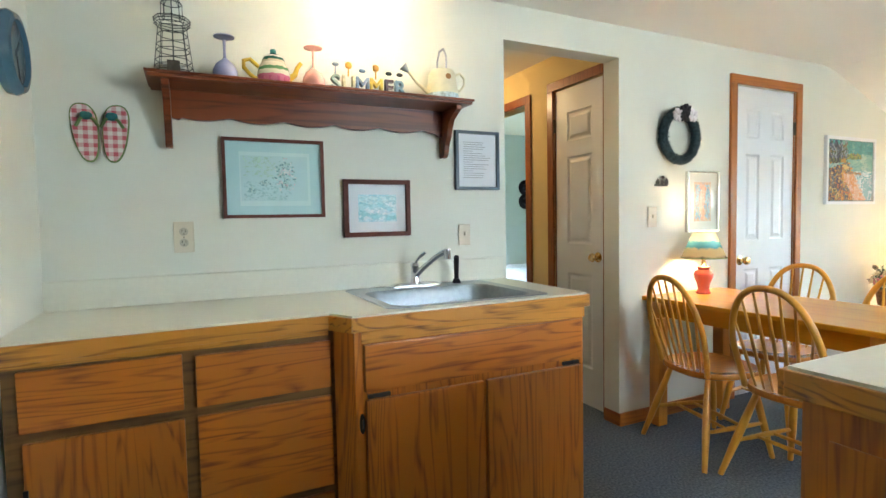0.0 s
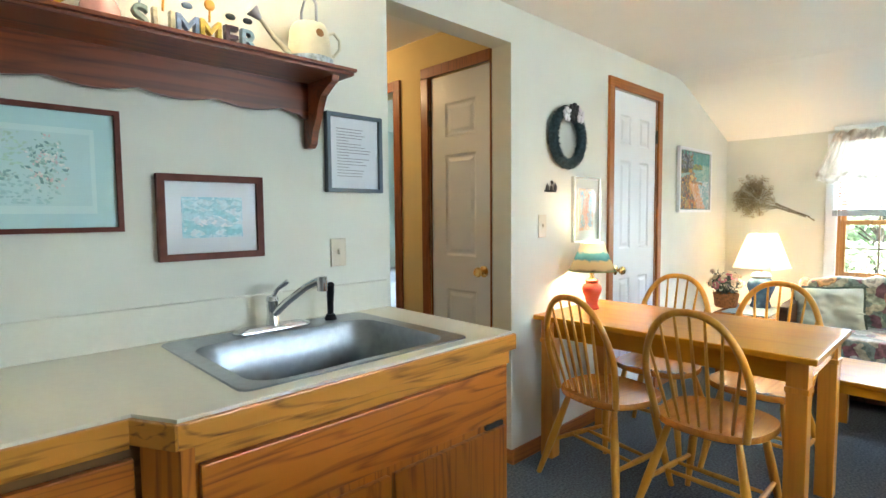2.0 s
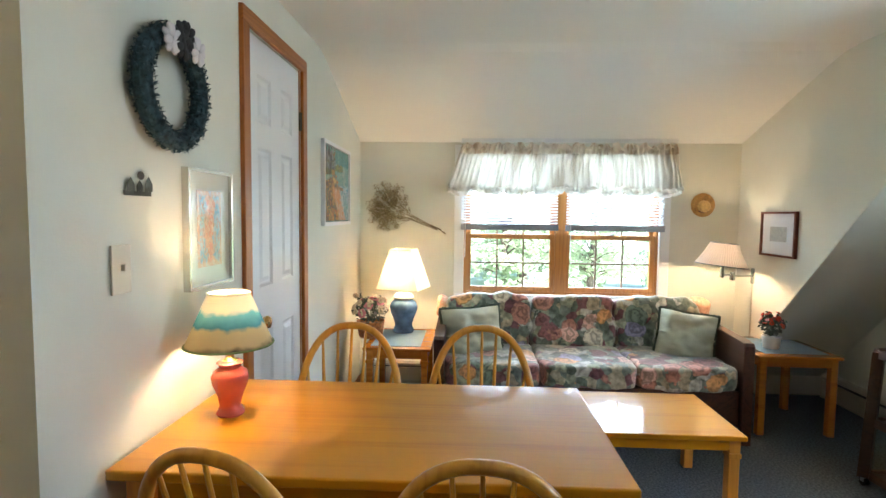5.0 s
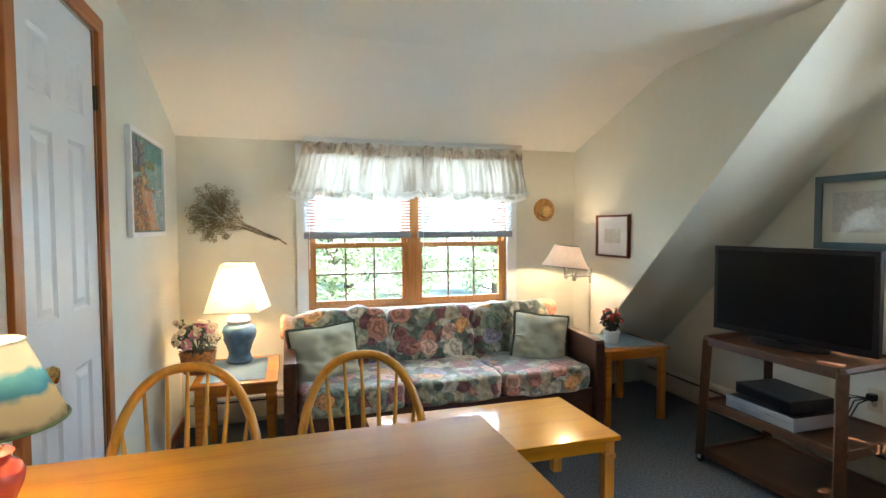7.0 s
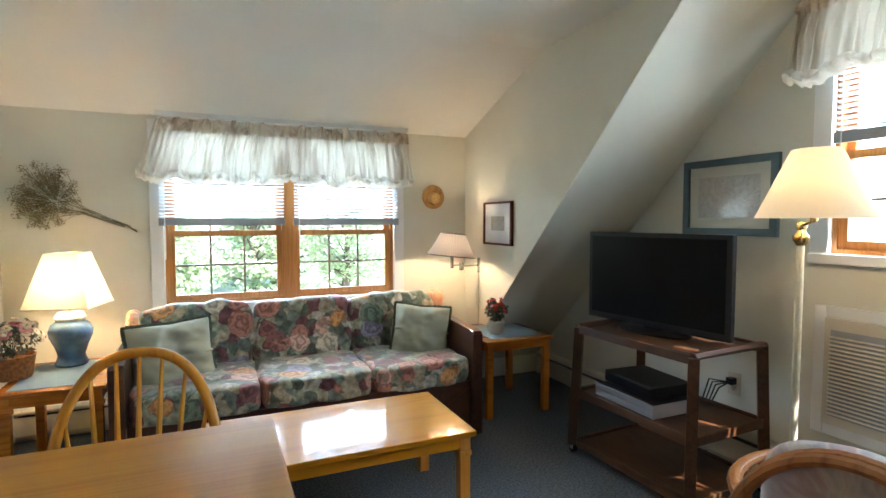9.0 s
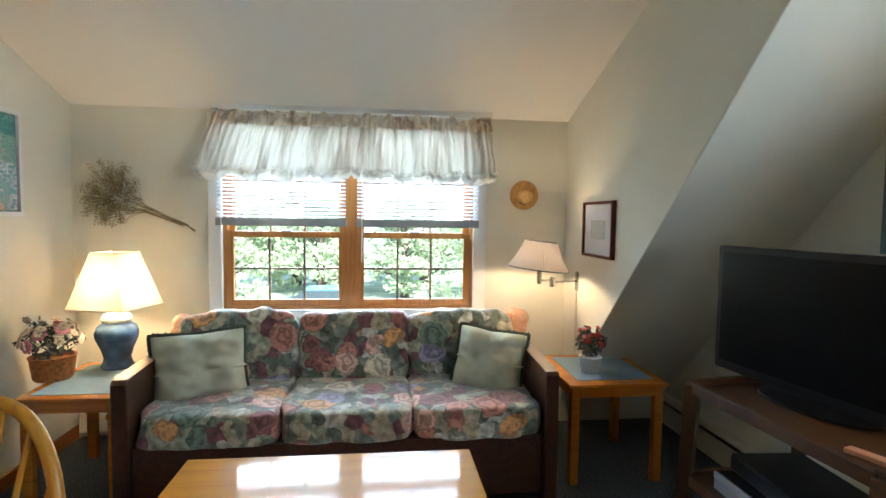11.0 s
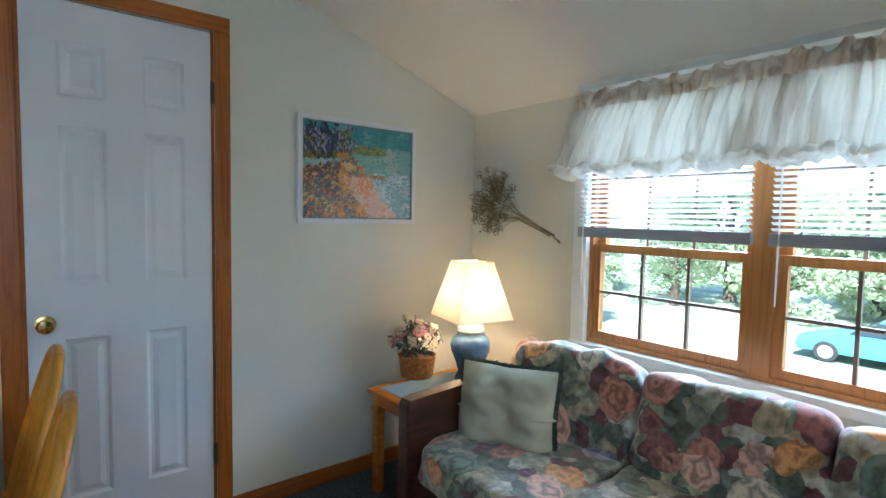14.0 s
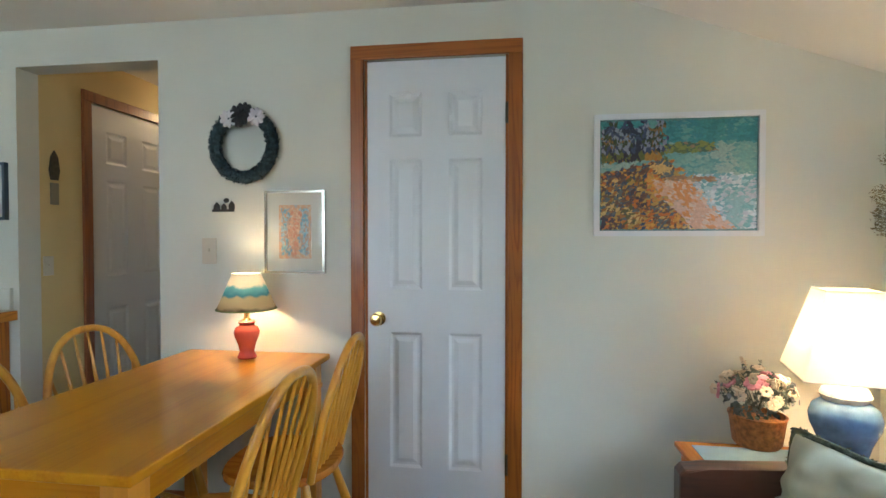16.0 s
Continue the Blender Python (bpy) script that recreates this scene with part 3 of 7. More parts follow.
bb = thing("baseboard", "orange-stained wooden baseboard along the walls", "baseboard", kind="structure")
for a in ((5.232, YN - 0.014, 0, 6.163, YN, 0.075), (6.917, YN - 0.014, 0, 8.30, YN, 0.075)):
    part("board", boxes(a, bevel=0.003), M_TRIMX, bb)
part("board", boxes((5.228, YN - 0.012, 0, 5.2415, YN + T, 0.075), bevel=0.003), M_TRIMY, bb)


# ---- windows ----
def sash(name, label, parent, y0, y1, z0, z1, x, fw=0.036, cols=3, rows=2):
    """A window sash in the plane x, spanning y and z."""
    s = part(name, boxes((x, y0, z0, x + 0.03, y0 + fw, z1), (x, y1 - fw, z0, x + 0.03, y1, z1), (x, y0 + fw, z0, x + 0.03, y1 - fw, z0 + fw), (x, y0 + fw, z1 - fw, x + 0.03, y1 - fw, z1)), M_WINW, parent, label)
    a, b, c, d = y0 + fw, y1 - fw, z0 + fw, z1 - fw
    bm = boxes((x + 0.013, a, c, x + 0.017, b, d))
    g = part("pane", bm, M_GLASS, s)
    g.visible_shadow = False
    for i in range(1, cols):
        yy = a + (b - a) * i / cols
        part("muntin", boxes((x + 0.006, yy - 0.006, c, x + 0.024, yy + 0.006, d)), M_MUNT, s)
    for i in range(1, rows):
        zz = c + (d - c) * i / rows
        part("muntin", boxes((x + 0.005, a, zz - 0.006, x + 0.025, b, zz + 0.006)), M_MUNT, s)
    return s


M_MUNT = mat("grey_brown_muntin", (0.22, 0.15, 0.10), 0.5, var=0.1)
M_BLIND = cloth("blind_slat", (0.84, 0.86, 0.88), 0.5)
M_BLINDG = mat("blind_rail", (0.34, 0.36, 0.40), 0.4, var=0.04)


def double_hung(at, rz, name, label, y0, y1, z0, zm, z1, units, mull):
    """Sashes and frame in a wall opening; inside is toward -x."""
    w = thing(name, label, "window", at, rz, kind="structure")
    e = 0.02
    part("window_frame", boxes((0.012, y0, z0, 0.11, y0 + e, z1), (0.012, y1 - e, z0, 0.11, y1, z1), (0.012, y0 + e, z0, 0.11, y1 - e, z0 + e), (0.012, y0 + e, z1 - e, 0.11, y1 - e, z1)), M_WINW, w, "orange-brown wooden window frame")
    span = (y1 - y0 - 2 * e - mull * (units - 1)) / units
    for k in range(units):
        a = y0 + e + k * (span + mull)
        sash("lower_sash", "wooden lower sash with six panes", w, a, a + span, z0 + e, zm, 0.022)
        sash("upper_sash", "wooden upper sash with six panes", w, a, a + span, zm - 0.036, z1 - e, 0.060)
        if k:
            part("mullion", boxes((0.008, a - mull, z0 + e, 0.11, a, z1 - e)), M_WINW, w)
        part("sash_lock", boxes((0.004, a + span / 2 - 0.03, zm, 0.03, a + span / 2 + 0.03, zm + 0.012), bevel=0.003), M_WHITE, w)
    cw = 0.075
    part("casing", boxes((-0.018, y0 - cw, z0 - 0.02, 0.012, y0 + 0.001, z1 + 0.02), bevel=0.004), M_WHITE, w, "white painted side casing")
    part("casing", boxes((-0.018, y1 - 0.001, z0 - 0.02, 0.012, y1 + cw, z1 + 0.02), bevel=0.004), M_WHITE, w, "white painted side casing")
    part("window_sill", boxes((-0.03, y0 - cw, z0 - 0.045, 0.012, y1 + cw, z0 - 0.001), bevel=0.005), M_WHITE, w, "white painted sill board")
    return w


def blind(at, rz, y0, y1, zb, zt, n):
    b = thing("venetian_blind", "white slatted venetian blind half drawn up", "blind", at, rz, "blinds at the windows")
    sl = boxes((-0.012, y0, -0.0006, 0.012, y1, 0.0006))
    first = None
    for i in range(n):
        z = zb + 0.045 + (zt - zb - 0.06) * i / (n - 1)
        if first is None:
            first = part("slat", sl, M_BLIND, b)
            o = first
        else:
            o = first.copy()
            scene.collection.objects.link(o)
        o.matrix_local = pose(-0.038, 0, z, 0, 24, 0)
    part("bottom_rail", boxes(*[(-0.052, y0 - 0.004, zb - 0.012 + 0.009 * k, -0.022, y1 + 0.004, zb - 0.0035 + 0.009 * k) for k in range(5)]), M_BLINDG, b, "stacked grey slats over the bottom rail")
    part("head_rail", boxes((-0.055, y0, zt, -0.018, y1, zt + 0.03)), M_BLIND, b)
    for yy in (y0 + 0.09, y1 - 0.09):
        part("cord", tube(bmesh.new(), [(-0.038, yy, zb), (-0.038, yy, zt)], 0.0014, 5), M_BLIND, b)
    part("wand", tube(bmesh.new(), [(-0.06, y1 - 0.03, zb - 0.22), (-0.056, y1 - 0.03, zt)], 0.003, 6), M_BLIND, b)
    return b


def valance(at, rz, yt0, yt1, yb0, yb1, zt, zb, seed=0.0):
    """A gathered curtain valance with a ruffled head and a puffed hem; hangs before the plane x = 0, toward -x."""
    v = thing("curtain_valance", "off-white gathered curtain valance with a puffed hem", "curtain", at, rz, "valances over the windows")
    nu, nv = 420, 26
    g = []
    for i in range(nu + 1):
        u = i / nu
        row = []
        uu = u + 0.018 * noise.noise(Vector((u * 9 + seed, 2.7, 0)))
        n1 = noise.noise(Vector((u * 13 + seed, 0.3, 0)))
        n2 = noise.noise(Vector((u * 90 + seed, 1.3, 0)))
        big = abs(math.sin(uu * math.pi * 8 + seed)) ** 0.6 - 0.6
        small = math.sin(uu * 2 * math.pi * 44 + 3 * n1 + seed)
        for j in range(nv + 1):
            f = j / nv
            y = yt0 + (yt1 - yt0) * u + ((yb0 - yt0) * (1 - u) + (yb1 - yt1) * u) * f
            hem = zb + 0.016 * n1 - 0.040 * big + 0.004 * small
            z = zt - (zt - hem) * f
            fold = (0.045 * big + 0.02 * n1) * (0.15 + 0.85 * f) + (0.009 * small + 0.008 * n2) * (1.1 - 0.6 * f)
            x = -0.055 - 0.070 * math.sin(min(f, 0.85) * 1.75) - fold
            if f < 0.17:
                x -= 0.018 * abs(math.sin(f / 0.17 * math.pi)) * (1 + 2.4 * noise.noise(Vector((u * 46 + seed, f * 14, 5))))
                z += (0.040 * (1 - f / 0.17) + 0.008) * noise.noise(Vector((u * 38 + seed, 9.1, 0)))
            if f > 0.80:
                q = (f - 0.80) / 0.20
                x -= 0.062 * math.sin(q * math.pi) * (1 + noise.noise(Vector((u * 60, 3.3, seed)))) - 0.03 * q
                z += 0.02 * q * q
            row.append((x, y + 0.010 * noise.noise(Vector((u * 40, f * 3, seed))), z))
        g.append(row)
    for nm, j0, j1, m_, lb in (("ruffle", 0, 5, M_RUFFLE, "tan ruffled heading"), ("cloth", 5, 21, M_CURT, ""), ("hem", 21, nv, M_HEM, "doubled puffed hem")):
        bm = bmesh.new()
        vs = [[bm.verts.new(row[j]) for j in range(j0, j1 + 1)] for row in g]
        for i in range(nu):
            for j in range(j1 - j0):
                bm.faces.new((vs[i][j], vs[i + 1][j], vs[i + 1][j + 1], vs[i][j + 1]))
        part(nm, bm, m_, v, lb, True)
    part("curtain_rod", boxes((-0.078, yt0 - 0.004, zt + 0.008, 0, yt0 + 0.004, zt + 0.036), (-0.078, yt1 - 0.004, zt + 0.008, 0, yt1 + 0.004, zt + 0.036), (-0.084, yt0 - 0.004, zt + 0.008, -0.078, yt1 + 0.004, zt + 0.036), bevel=0.002), M_ROD, v, "flat grey-white curtain rod")
    return v


double_hung((XE, 0, 0), 0, "window_1", "double wooden sash window with white side casings", 2.105, 3.59, 0.735, 1.20, 1.86, 2, 0.078)
blind((XE, 0, 0), 0, 2.085, 2.812, 1.245, 1.80, 24)
blind((XE, 0, 0), 0, 2.878, 3.610, 1.245, 1.80, 24)
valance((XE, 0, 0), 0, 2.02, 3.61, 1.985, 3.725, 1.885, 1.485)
# the gable window looks south: its local x is world -y, its local y is world x
double_hung((0, YS, 0), -90, "window_2", "wooden sash window over the air conditioner", GX0, GX1, GZ0, 1.56, GZ1, 2 if GX1 - GX0 > 1.2 else 1, 0.1)
blind((0, YS, 0), -90, GX0 + 0.03, (GX0 + GX1) / 2 - 0.05, 1.60, 1.96, 14)
blind((0, YS, 0), -90, (GX0 + GX1) / 2 + 0.05, GX1 - 0.03, 1.60, 1.96, 14)
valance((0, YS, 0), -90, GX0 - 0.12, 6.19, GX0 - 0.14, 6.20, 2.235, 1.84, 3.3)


# ---- pictures ----
def picture(name, label, at, rz, w, h, fw, fmat, matw, mmat, amat, depth=0.022, category="framed picture", bars=None):
    """A framed print facing its own -y; origin at its centre."""
    p = thing(name, label, category, at, rz)
    bm = bmesh.new()
    a, b = w / 2, h / 2
    for pts in ([(-a, -b), (a, -b), (a - fw, -b + fw), (-a + fw, -b + fw)], [(-a, b), (-a + fw, b - fw), (a - fw, b - fw), (a, b)],
                [(-a, -b), (-a + fw, -b + fw), (-a + fw, b - fw), (-a, b)], [(a, -b), (a, b), (a - fw, b - fw), (a - fw, -b + fw)]):
        prism(bm, pts, -depth, 0)
    part("frame", bm, fmat, p)
    part("mount", boxes((-a + fw, -depth * 0.45, -b + fw, a - fw, -0.001, b - fw)), mmat, p)
    if amat:
        part("print", boxes((-a + fw + matw, -depth * 0.45 - 0.0015, -b + fw + matw, a - fw - matw, -depth * 0.45 - 0.0002, b - fw - matw)), amat, p)
    return p


M_REDW = mat("red_brown_frame", (0.12, 0.035, 0.022), 0.5, var=0.15, scale=30, spec=0.15)
M_NAVY = mat("slate_blue_frame", (0.055, 0.085, 0.11), 0.35, var=0.1)
M_WFR = mat("white_frame", (0.72, 0.73, 0.74), 0.35, var=0.03)
M_SFR = mat("silver_frame", (0.62, 0.60, 0.55), 0.18, 0.9, var=0.08)
M_BLUEMAT = coated(mat("pale_blue_mount", (0.46, 0.66, 0.66), 0.85, var=0.04, spec=0.1), 0.15)
M_WMAT = coated(mat("white_mount", (0.66, 0.68, 0.70), 0.85, var=0.02, spec=0.1), 0.12)
M_GMAT = coated(mat("grey_green_mount", (0.54, 0.54, 0.46), 0.6, var=0.03))
A_SEA = coated(painting("seascape_wash", [(0.0, (0.16, 0.42, 0.48)), (0.45, (0.26, 0.52, 0.60)), (0.58, (0.62, 0.74, 0.76)), (0.7, (0.22, 0.44, 0.50))], 14, rough=0.85), 0.08)
A_MAP = coated(painting("coastal_print", [(0.0, (0.30, 0.45, 0.50)), (0.42, (0.60, 0.50, 0.36)), (0.55, (0.62, 0.36, 0.22)), (0.7, (0.34, 0.46, 0.48))], 12, seed=4))
A_PALE = coated(painting("grey_sketch", [(0.0, (0.30, 0.31, 0.30)), (0.5, (0.48, 0.48, 0.46)), (0.8, (0.58, 0.57, 0.54))], 18))
yw = YN - 0.002
p1 = picture("framed_print", "large pale blue flower print in a red-brown frame", ((3.167 + 3.563) / 2, yw, (1.231 + 1.548) / 2), 0, 0.396, 0.317, 0.013, M_REDW, 0.055, M_BLUEMAT, coated(mat("pale_wash_ground", (0.48, 0.66, 0.65), 0.6, var=0.05), 0.15))
rng = random.Random(4)
p2 = picture("framed_print", "small seascape print with white mount in a red-brown frame", ((3.645 + 3.951) / 2, yw, (1.142 + 1.392) / 2), 0, 0.306, 0.250, 0.020, M_REDW, 0.045, M_WMAT, A_SEA)

p3 = picture("framed_notice", "typed house notice in a slate blue frame", ((4.190 + 4.428) / 2, yw, (1.353 + 1.633) / 2), 0, 0.238, 0.280, 0.014, M_NAVY, 0.0, M_WMAT, None, category="notice")
bm = bmesh.new()
for k in range(17):
    wl = rng.uniform(0.10, 0.15) if k not in (4, 9, 13) else 0.05
    box(bm, -0.075, -0.0115, 0.085 - k * 0.0105, -0.075 + wl, -0.0108, 0.085 - k * 0.0105 + 0.0028)
part("typed_lines", bm, mat("grey_ink", (0.25, 0.25, 0.26), 0.7), p3, "rows of small grey type", kind="stuff")

# painted pictures: a ground laid over with many short strokes of the brush
def flat(parent, name, pts, y, material, label=""):
    return part(name, prism(bmesh.new(), pts, y - 0.0008, y), material, parent, label)


def strokes(parent, w, h, y, rule, count, size, seed, coat=0.6):
    """Short strokes, each in the colour that rule(u, v, chance) gives: u to the right, v downwards."""
    rg = random.Random(seed)
    bins = {}
    for _ in range(count):
        u, v = rg.random(), rg.random()
        got = rule(u, v, rg)
        if got:
            bins.setdefault(got[0], []).append((u, v, got[1], rg.uniform(0.5, 1.3) * size, rg.random()))
    for n_, (color, items) in enumerate(sorted(bins.items())):
        bm = bmesh.new()
        for u, v, turn, ln, dz in items:
            a = radians(turn)
            cx = min(max((u - 0.5) * w, -w / 2 + ln * 0.55), w / 2 - ln * 0.55)
            cz = min(max((0.5 - v) * h, -h / 2 + ln * 0.55), h / 2 - ln * 0.55)
            dx, dzz = ln / 2 * math.cos(a), ln / 2 * math.sin(a)
            ex, ez = -dzz * 0.52, dx * 0.52
            yy = y - 0.0002 - 0.0009 * dz
            bm.faces.new([bm.verts.new(p) for p in ((cx - dx, yy, cz - dzz), (cx - dx * 0.2 + ex, yy, cz - dzz * 0.2 + ez), (cx + dx, yy, cz + dzz), (cx - dx * 0.1 - ex, yy, cz - dzz * 0.1 - ez))])
        m = coated(mat("brush_paint", color, 0.45, var=0.15, scale=90), coat, 0.08)
        part("brushwork", bm, m, parent, "", kind="stuff")


def blended(palette, u, v, rg, k=7.0, loose=0.15):
    """A colour of the palette that changes smoothly over the picture."""
    f = 0.5 + 0.85 * noise.noise(Vector((u * k, v * k * 0.8, len(palette) * 1.7))) + rg.gauss(0, loose)
    return palette[min(len(palette) - 1, max(0, int(f * len(palette))))]


def beach_rule(u, v, rg):
    def pick(palette):
        return blended(palette, u, v, rg)
    edge = 0.46 + max(0, v - 0.36) * 0.62 + rg.gauss(0, 0.018)
    if v < 0.40 - 0.10 * u and u < 0.42 + rg.gauss(0, 0.02) and v > 0.03 + 0.05 * math.sin(u * 60):
        return pick([(0.010, 0.016, 0.045), (0.010, 0.016, 0.045), (0.035, 0.055, 0.12), (0.22, 0.25, 0.33), (0.03, 0.05, 0.02), (0.20, 0.11, 0.03)] if v < 0.30 else [(0.015, 0.015, 0.03), (0.10, 0.12, 0.03), (0.38, 0.19, 0.03)]), rg.gauss(90, 25)
    if 0.40 < u < 0.74 and 0.21 + 0.1 * abs(u - 0.6) < v < 0.31 - 0.12 * max(0, u - 0.6):
        return pick([(0.10, 0.14, 0.04), (0.22, 0.24, 0.05), (0.05, 0.11, 0.07), (0.30, 0.18, 0.10)]), rg.gauss(0, 20)
    if abs(v - 0.52 - 0.03 * u) < 0.018 and 0.42 < u < 0.74:
        return pick([(0.30, 0.16, 0.08), (0.40, 0.26, 0.14)]), rg.gauss(3, 6)
    if v > 0.36 and u < edge and v > 0.36 + 0.28 * (0.42 - u) * (u < 0.42):
        if u > edge - 0.25 and v > 0.55:
            return pick([(0.62, 0.36, 0.24), (0.66, 0.48, 0.36), (0.60, 0.24, 0.07), (0.62, 0.40, 0.30)]), rg.gauss(-35, 15)
        if u < 0.30 and rg.random() < 0.55:
            return pick([(0.05, 0.03, 0.05), (0.10, 0.05, 0.04), (0.04, 0.06, 0.11), (0.34, 0.13, 0.02), (0.10, 0.09, 0.03)]), rg.gauss(40, 40)
        return pick([(0.58, 0.22, 0.03), (0.62, 0.30, 0.05), (0.50, 0.14, 0.02), (0.44, 0.26, 0.06), (0.14, 0.07, 0.04), (0.10, 0.12, 0.13), (0.62, 0.40, 0.14)]), rg.gauss(30, 30)
    if v > 0.50 and u > 0.55:
        return pick([(0.36, 0.52, 0.56), (0.60, 0.66, 0.68), (0.16, 0.36, 0.40), (0.46, 0.50, 0.56), (0.24, 0.42, 0.46)]), rg.gauss(10, 18)
    if v < 0.22:
        return pick([(0.03, 0.20, 0.22), (0.05, 0.26, 0.27), (0.04, 0.22, 0.26), (0.12, 0.32, 0.30)]), rg.gauss(0, 8)
    return pick([(0.16, 0.34, 0.32), (0.22, 0.38, 0.34), (0.11, 0.30, 0.30), (0.30, 0.42, 0.38)]), rg.gauss(0, 10)


def sea_rule(u, v, rg):
    if v < 0.34:
        return blended([(0.30, 0.52, 0.56), (0.46, 0.62, 0.64), (0.24, 0.46, 0.52)], u, v, rg, 6, 0.1), rg.gauss(0, 10)
    if abs(v - 0.62) < 0.09 and 0.25 < u < 0.8:
        return rg.choice([(0.70, 0.74, 0.74), (0.40, 0.56, 0.60)]), rg.gauss(0, 8)
    return blended([(0.18, 0.42, 0.48), (0.22, 0.46, 0.52), (0.34, 0.56, 0.60), (0.56, 0.68, 0.70)], u, v, rg, 6, 0.12), rg.gauss(0, 12)


def flower_rule(u, v, rg):
    d = math.hypot((u - 0.66) / 0.20, (v - 0.42) / 0.42)
    if d < 1 and rg.random() < 1.1 - d:
        return rg.choice([(0.28, 0.46, 0.42), (0.36, 0.54, 0.50), (0.60, 0.50, 0.50), (0.68, 0.70, 0.66), (0.16, 0.30, 0.30)]), rg.uniform(0, 180)
    if math.hypot((u - 0.34) / 0.10, (v - 0.60) / 0.06) < 1 or math.hypot((u - 0.13) / 0.05, (v - 0.76) / 0.08) < 1:
        return rg.choice([(0.22, 0.38, 0.38), (0.40, 0.55, 0.52)]), rg.uniform(0, 180)
    if v > 0.55 and u < 0.75 and rg.random() < 0.25:
        return (0.36, 0.56, 0.55), rg.gauss(0, 20)
    if v < 0.45 and u < 0.5 and rg.random() < 0.3:
        return (0.42, 0.61, 0.50), rg.gauss(20, 20)
    return None


def map_rule(u, v, rg):
    if 0.30 + 0.08 * math.sin(v * 9) < u < 0.66 + 0.06 * math.sin(v * 7):
        return rg.choice([(0.58, 0.34, 0.20), (0.62, 0.44, 0.28), (0.56, 0.24, 0.14)]), rg.gauss(80, 30)
    return rg.choice([(0.20, 0.36, 0.42), (0.34, 0.46, 0.46), (0.42, 0.30, 0.22)]), rg.gauss(80, 30)


bp_ = picture("beach_painting", "bright beach painting with blue trees in a white frame", ((7.207 + 7.862) / 2, yw, (1.272 + 1.771) / 2), 0, 0.655, 0.499, 0.022, M_WFR, 0.0,
              coated(mat("teal_ground_paint", (0.10, 0.22, 0.22), 0.5, var=0.3, scale=14), 0.6, 0.08), None, category="painting")
strokes(bp_, 0.609, 0.453, -0.0100, beach_rule, 8500, 0.027, 5)

part("print_ground", boxes((-0.135, -0.0112, -0.110, 0.140, -0.0101, 0.105)), mat("paler_wash_ground", (0.56, 0.72, 0.70), 0.7, var=0.05), p1, "paler printed field")
strokes(p1, 0.245, 0.180, -0.0114, flower_rule, 1500, 0.012, 7, 0.1)
strokes(p2, 0.176, 0.120, -0.0118, sea_rule, 700, 0.030, 8, 0.1)
p4 = picture("framed_print", "small coastal print in a silver frame above the red lamp", ((5.764 + 6.047) / 2, yw, (1.107 + 1.478) / 2), 0, 0.283, 0.371, 0.010, M_SFR, 0.055, M_GMAT, A_MAP)
strokes(p4, 0.14, 0.22, -0.0118, map_rule, 500, 0.022, 9, 0.5)
picture("framed_print", "small grey sketch in a dark red-brown frame", (7.768, YC + 0.002, 1.243), 180, 0.380, 0.295, 0.014, M_REDW, 0.085, M_WMAT, A_PALE)
picture("framed_print", "wide pale print with a slate blue frame", (6.550, YS + 0.002, 1.385), 180, 0.54, 0.40, 0.038, mat("blue_slate_frame", (0.10, 0.16, 0.19), 0.35, var=0.1), 0.055, M_GMAT, A_PALE)


# ---- kitchen counter ----
def counter_poly(grow=0.0):
    g = grow
    return [(XW, 3.835 - g), (3.440, 3.835 - g), (3.490, 3.745 - g), (4.435 + g, 3.760 - g), (4.452 + g, 4.398), (XW, 4.398)]


counter = thing("kitchen_counter", "cream laminate countertop with oak edge over the cabinets", "countertop", (2.6, 3.7, 0.87))
hx0, hx1, hy0, hy1 = 3.650, 4.265, 3.825, 4.325
o3 = (-2.6, -3.7, -0.87)


def shifted(pts):
    return [(p[0] - 2.6, p[1] - 3.7) for p in pts]


def ring_poly(bm, pl, pr, z0, z1):
    """Countertop pieces left, right, behind and before the sink hole."""
    for pts in ([pl[0], pl[1], pl[2], (hx0, 3.7475), (hx0, 4.398), pl[5]], [(hx1, 3.757), pl[3], pl[4], (hx1, 4.398)],
                [(hx0, 3.7475), (hx1, 3.757), (hx1, hy0), (hx0, hy0)], [(hx0, hy1), (hx1, hy1), (hx1, 4.398), (hx0, 4.398)]):
        prism(bm, shifted(pts), z0 - 0.87, z1 - 0.87, "z")
    return bm


cp = counter_poly()
part("top", ring_poly(bmesh.new(), cp, cp, 0.862, 0.915), M_LAM, counter, "smooth cream laminate top")
e = 0.012
for n, (p, q) in enumerate((((XW, 3.835), (3.440, 3.835)), ((3.440, 3.835), (3.490, 3.745)), ((3.490, 3.745), (4.435, 3.760)), ((4.435, 3.760), (4.452, 4.398)))):
    d = (Vector(q) - Vector(p)).normalized()
    nrm = Vector((d.y, -d.x))
    pts = [Vector(p) - d * (0.004 if n in (1,) else 0), Vector(q) + d * 0.006, Vector(q) + d * 0.006 + nrm * e, Vector(p) - d * 0.003 + nrm * e]
    part("edge_strip", prism(bmesh.new(), shifted([tuple(v) for v in pts]), 0.862 - 0.87, 0.909 - 0.87, "z", 0.003), M_OAKE if n in (0, 2) else M_OAKEY, counter, "oak edge strip with strong grain")
part("backsplash", boxes((XW - 2.6, 4.379 - 3.7, 0.045, 4.445 - 2.6, 4.398 - 3.7, 0.150), bevel=0.004), M_LAM, counter, "low cream laminate backsplash")


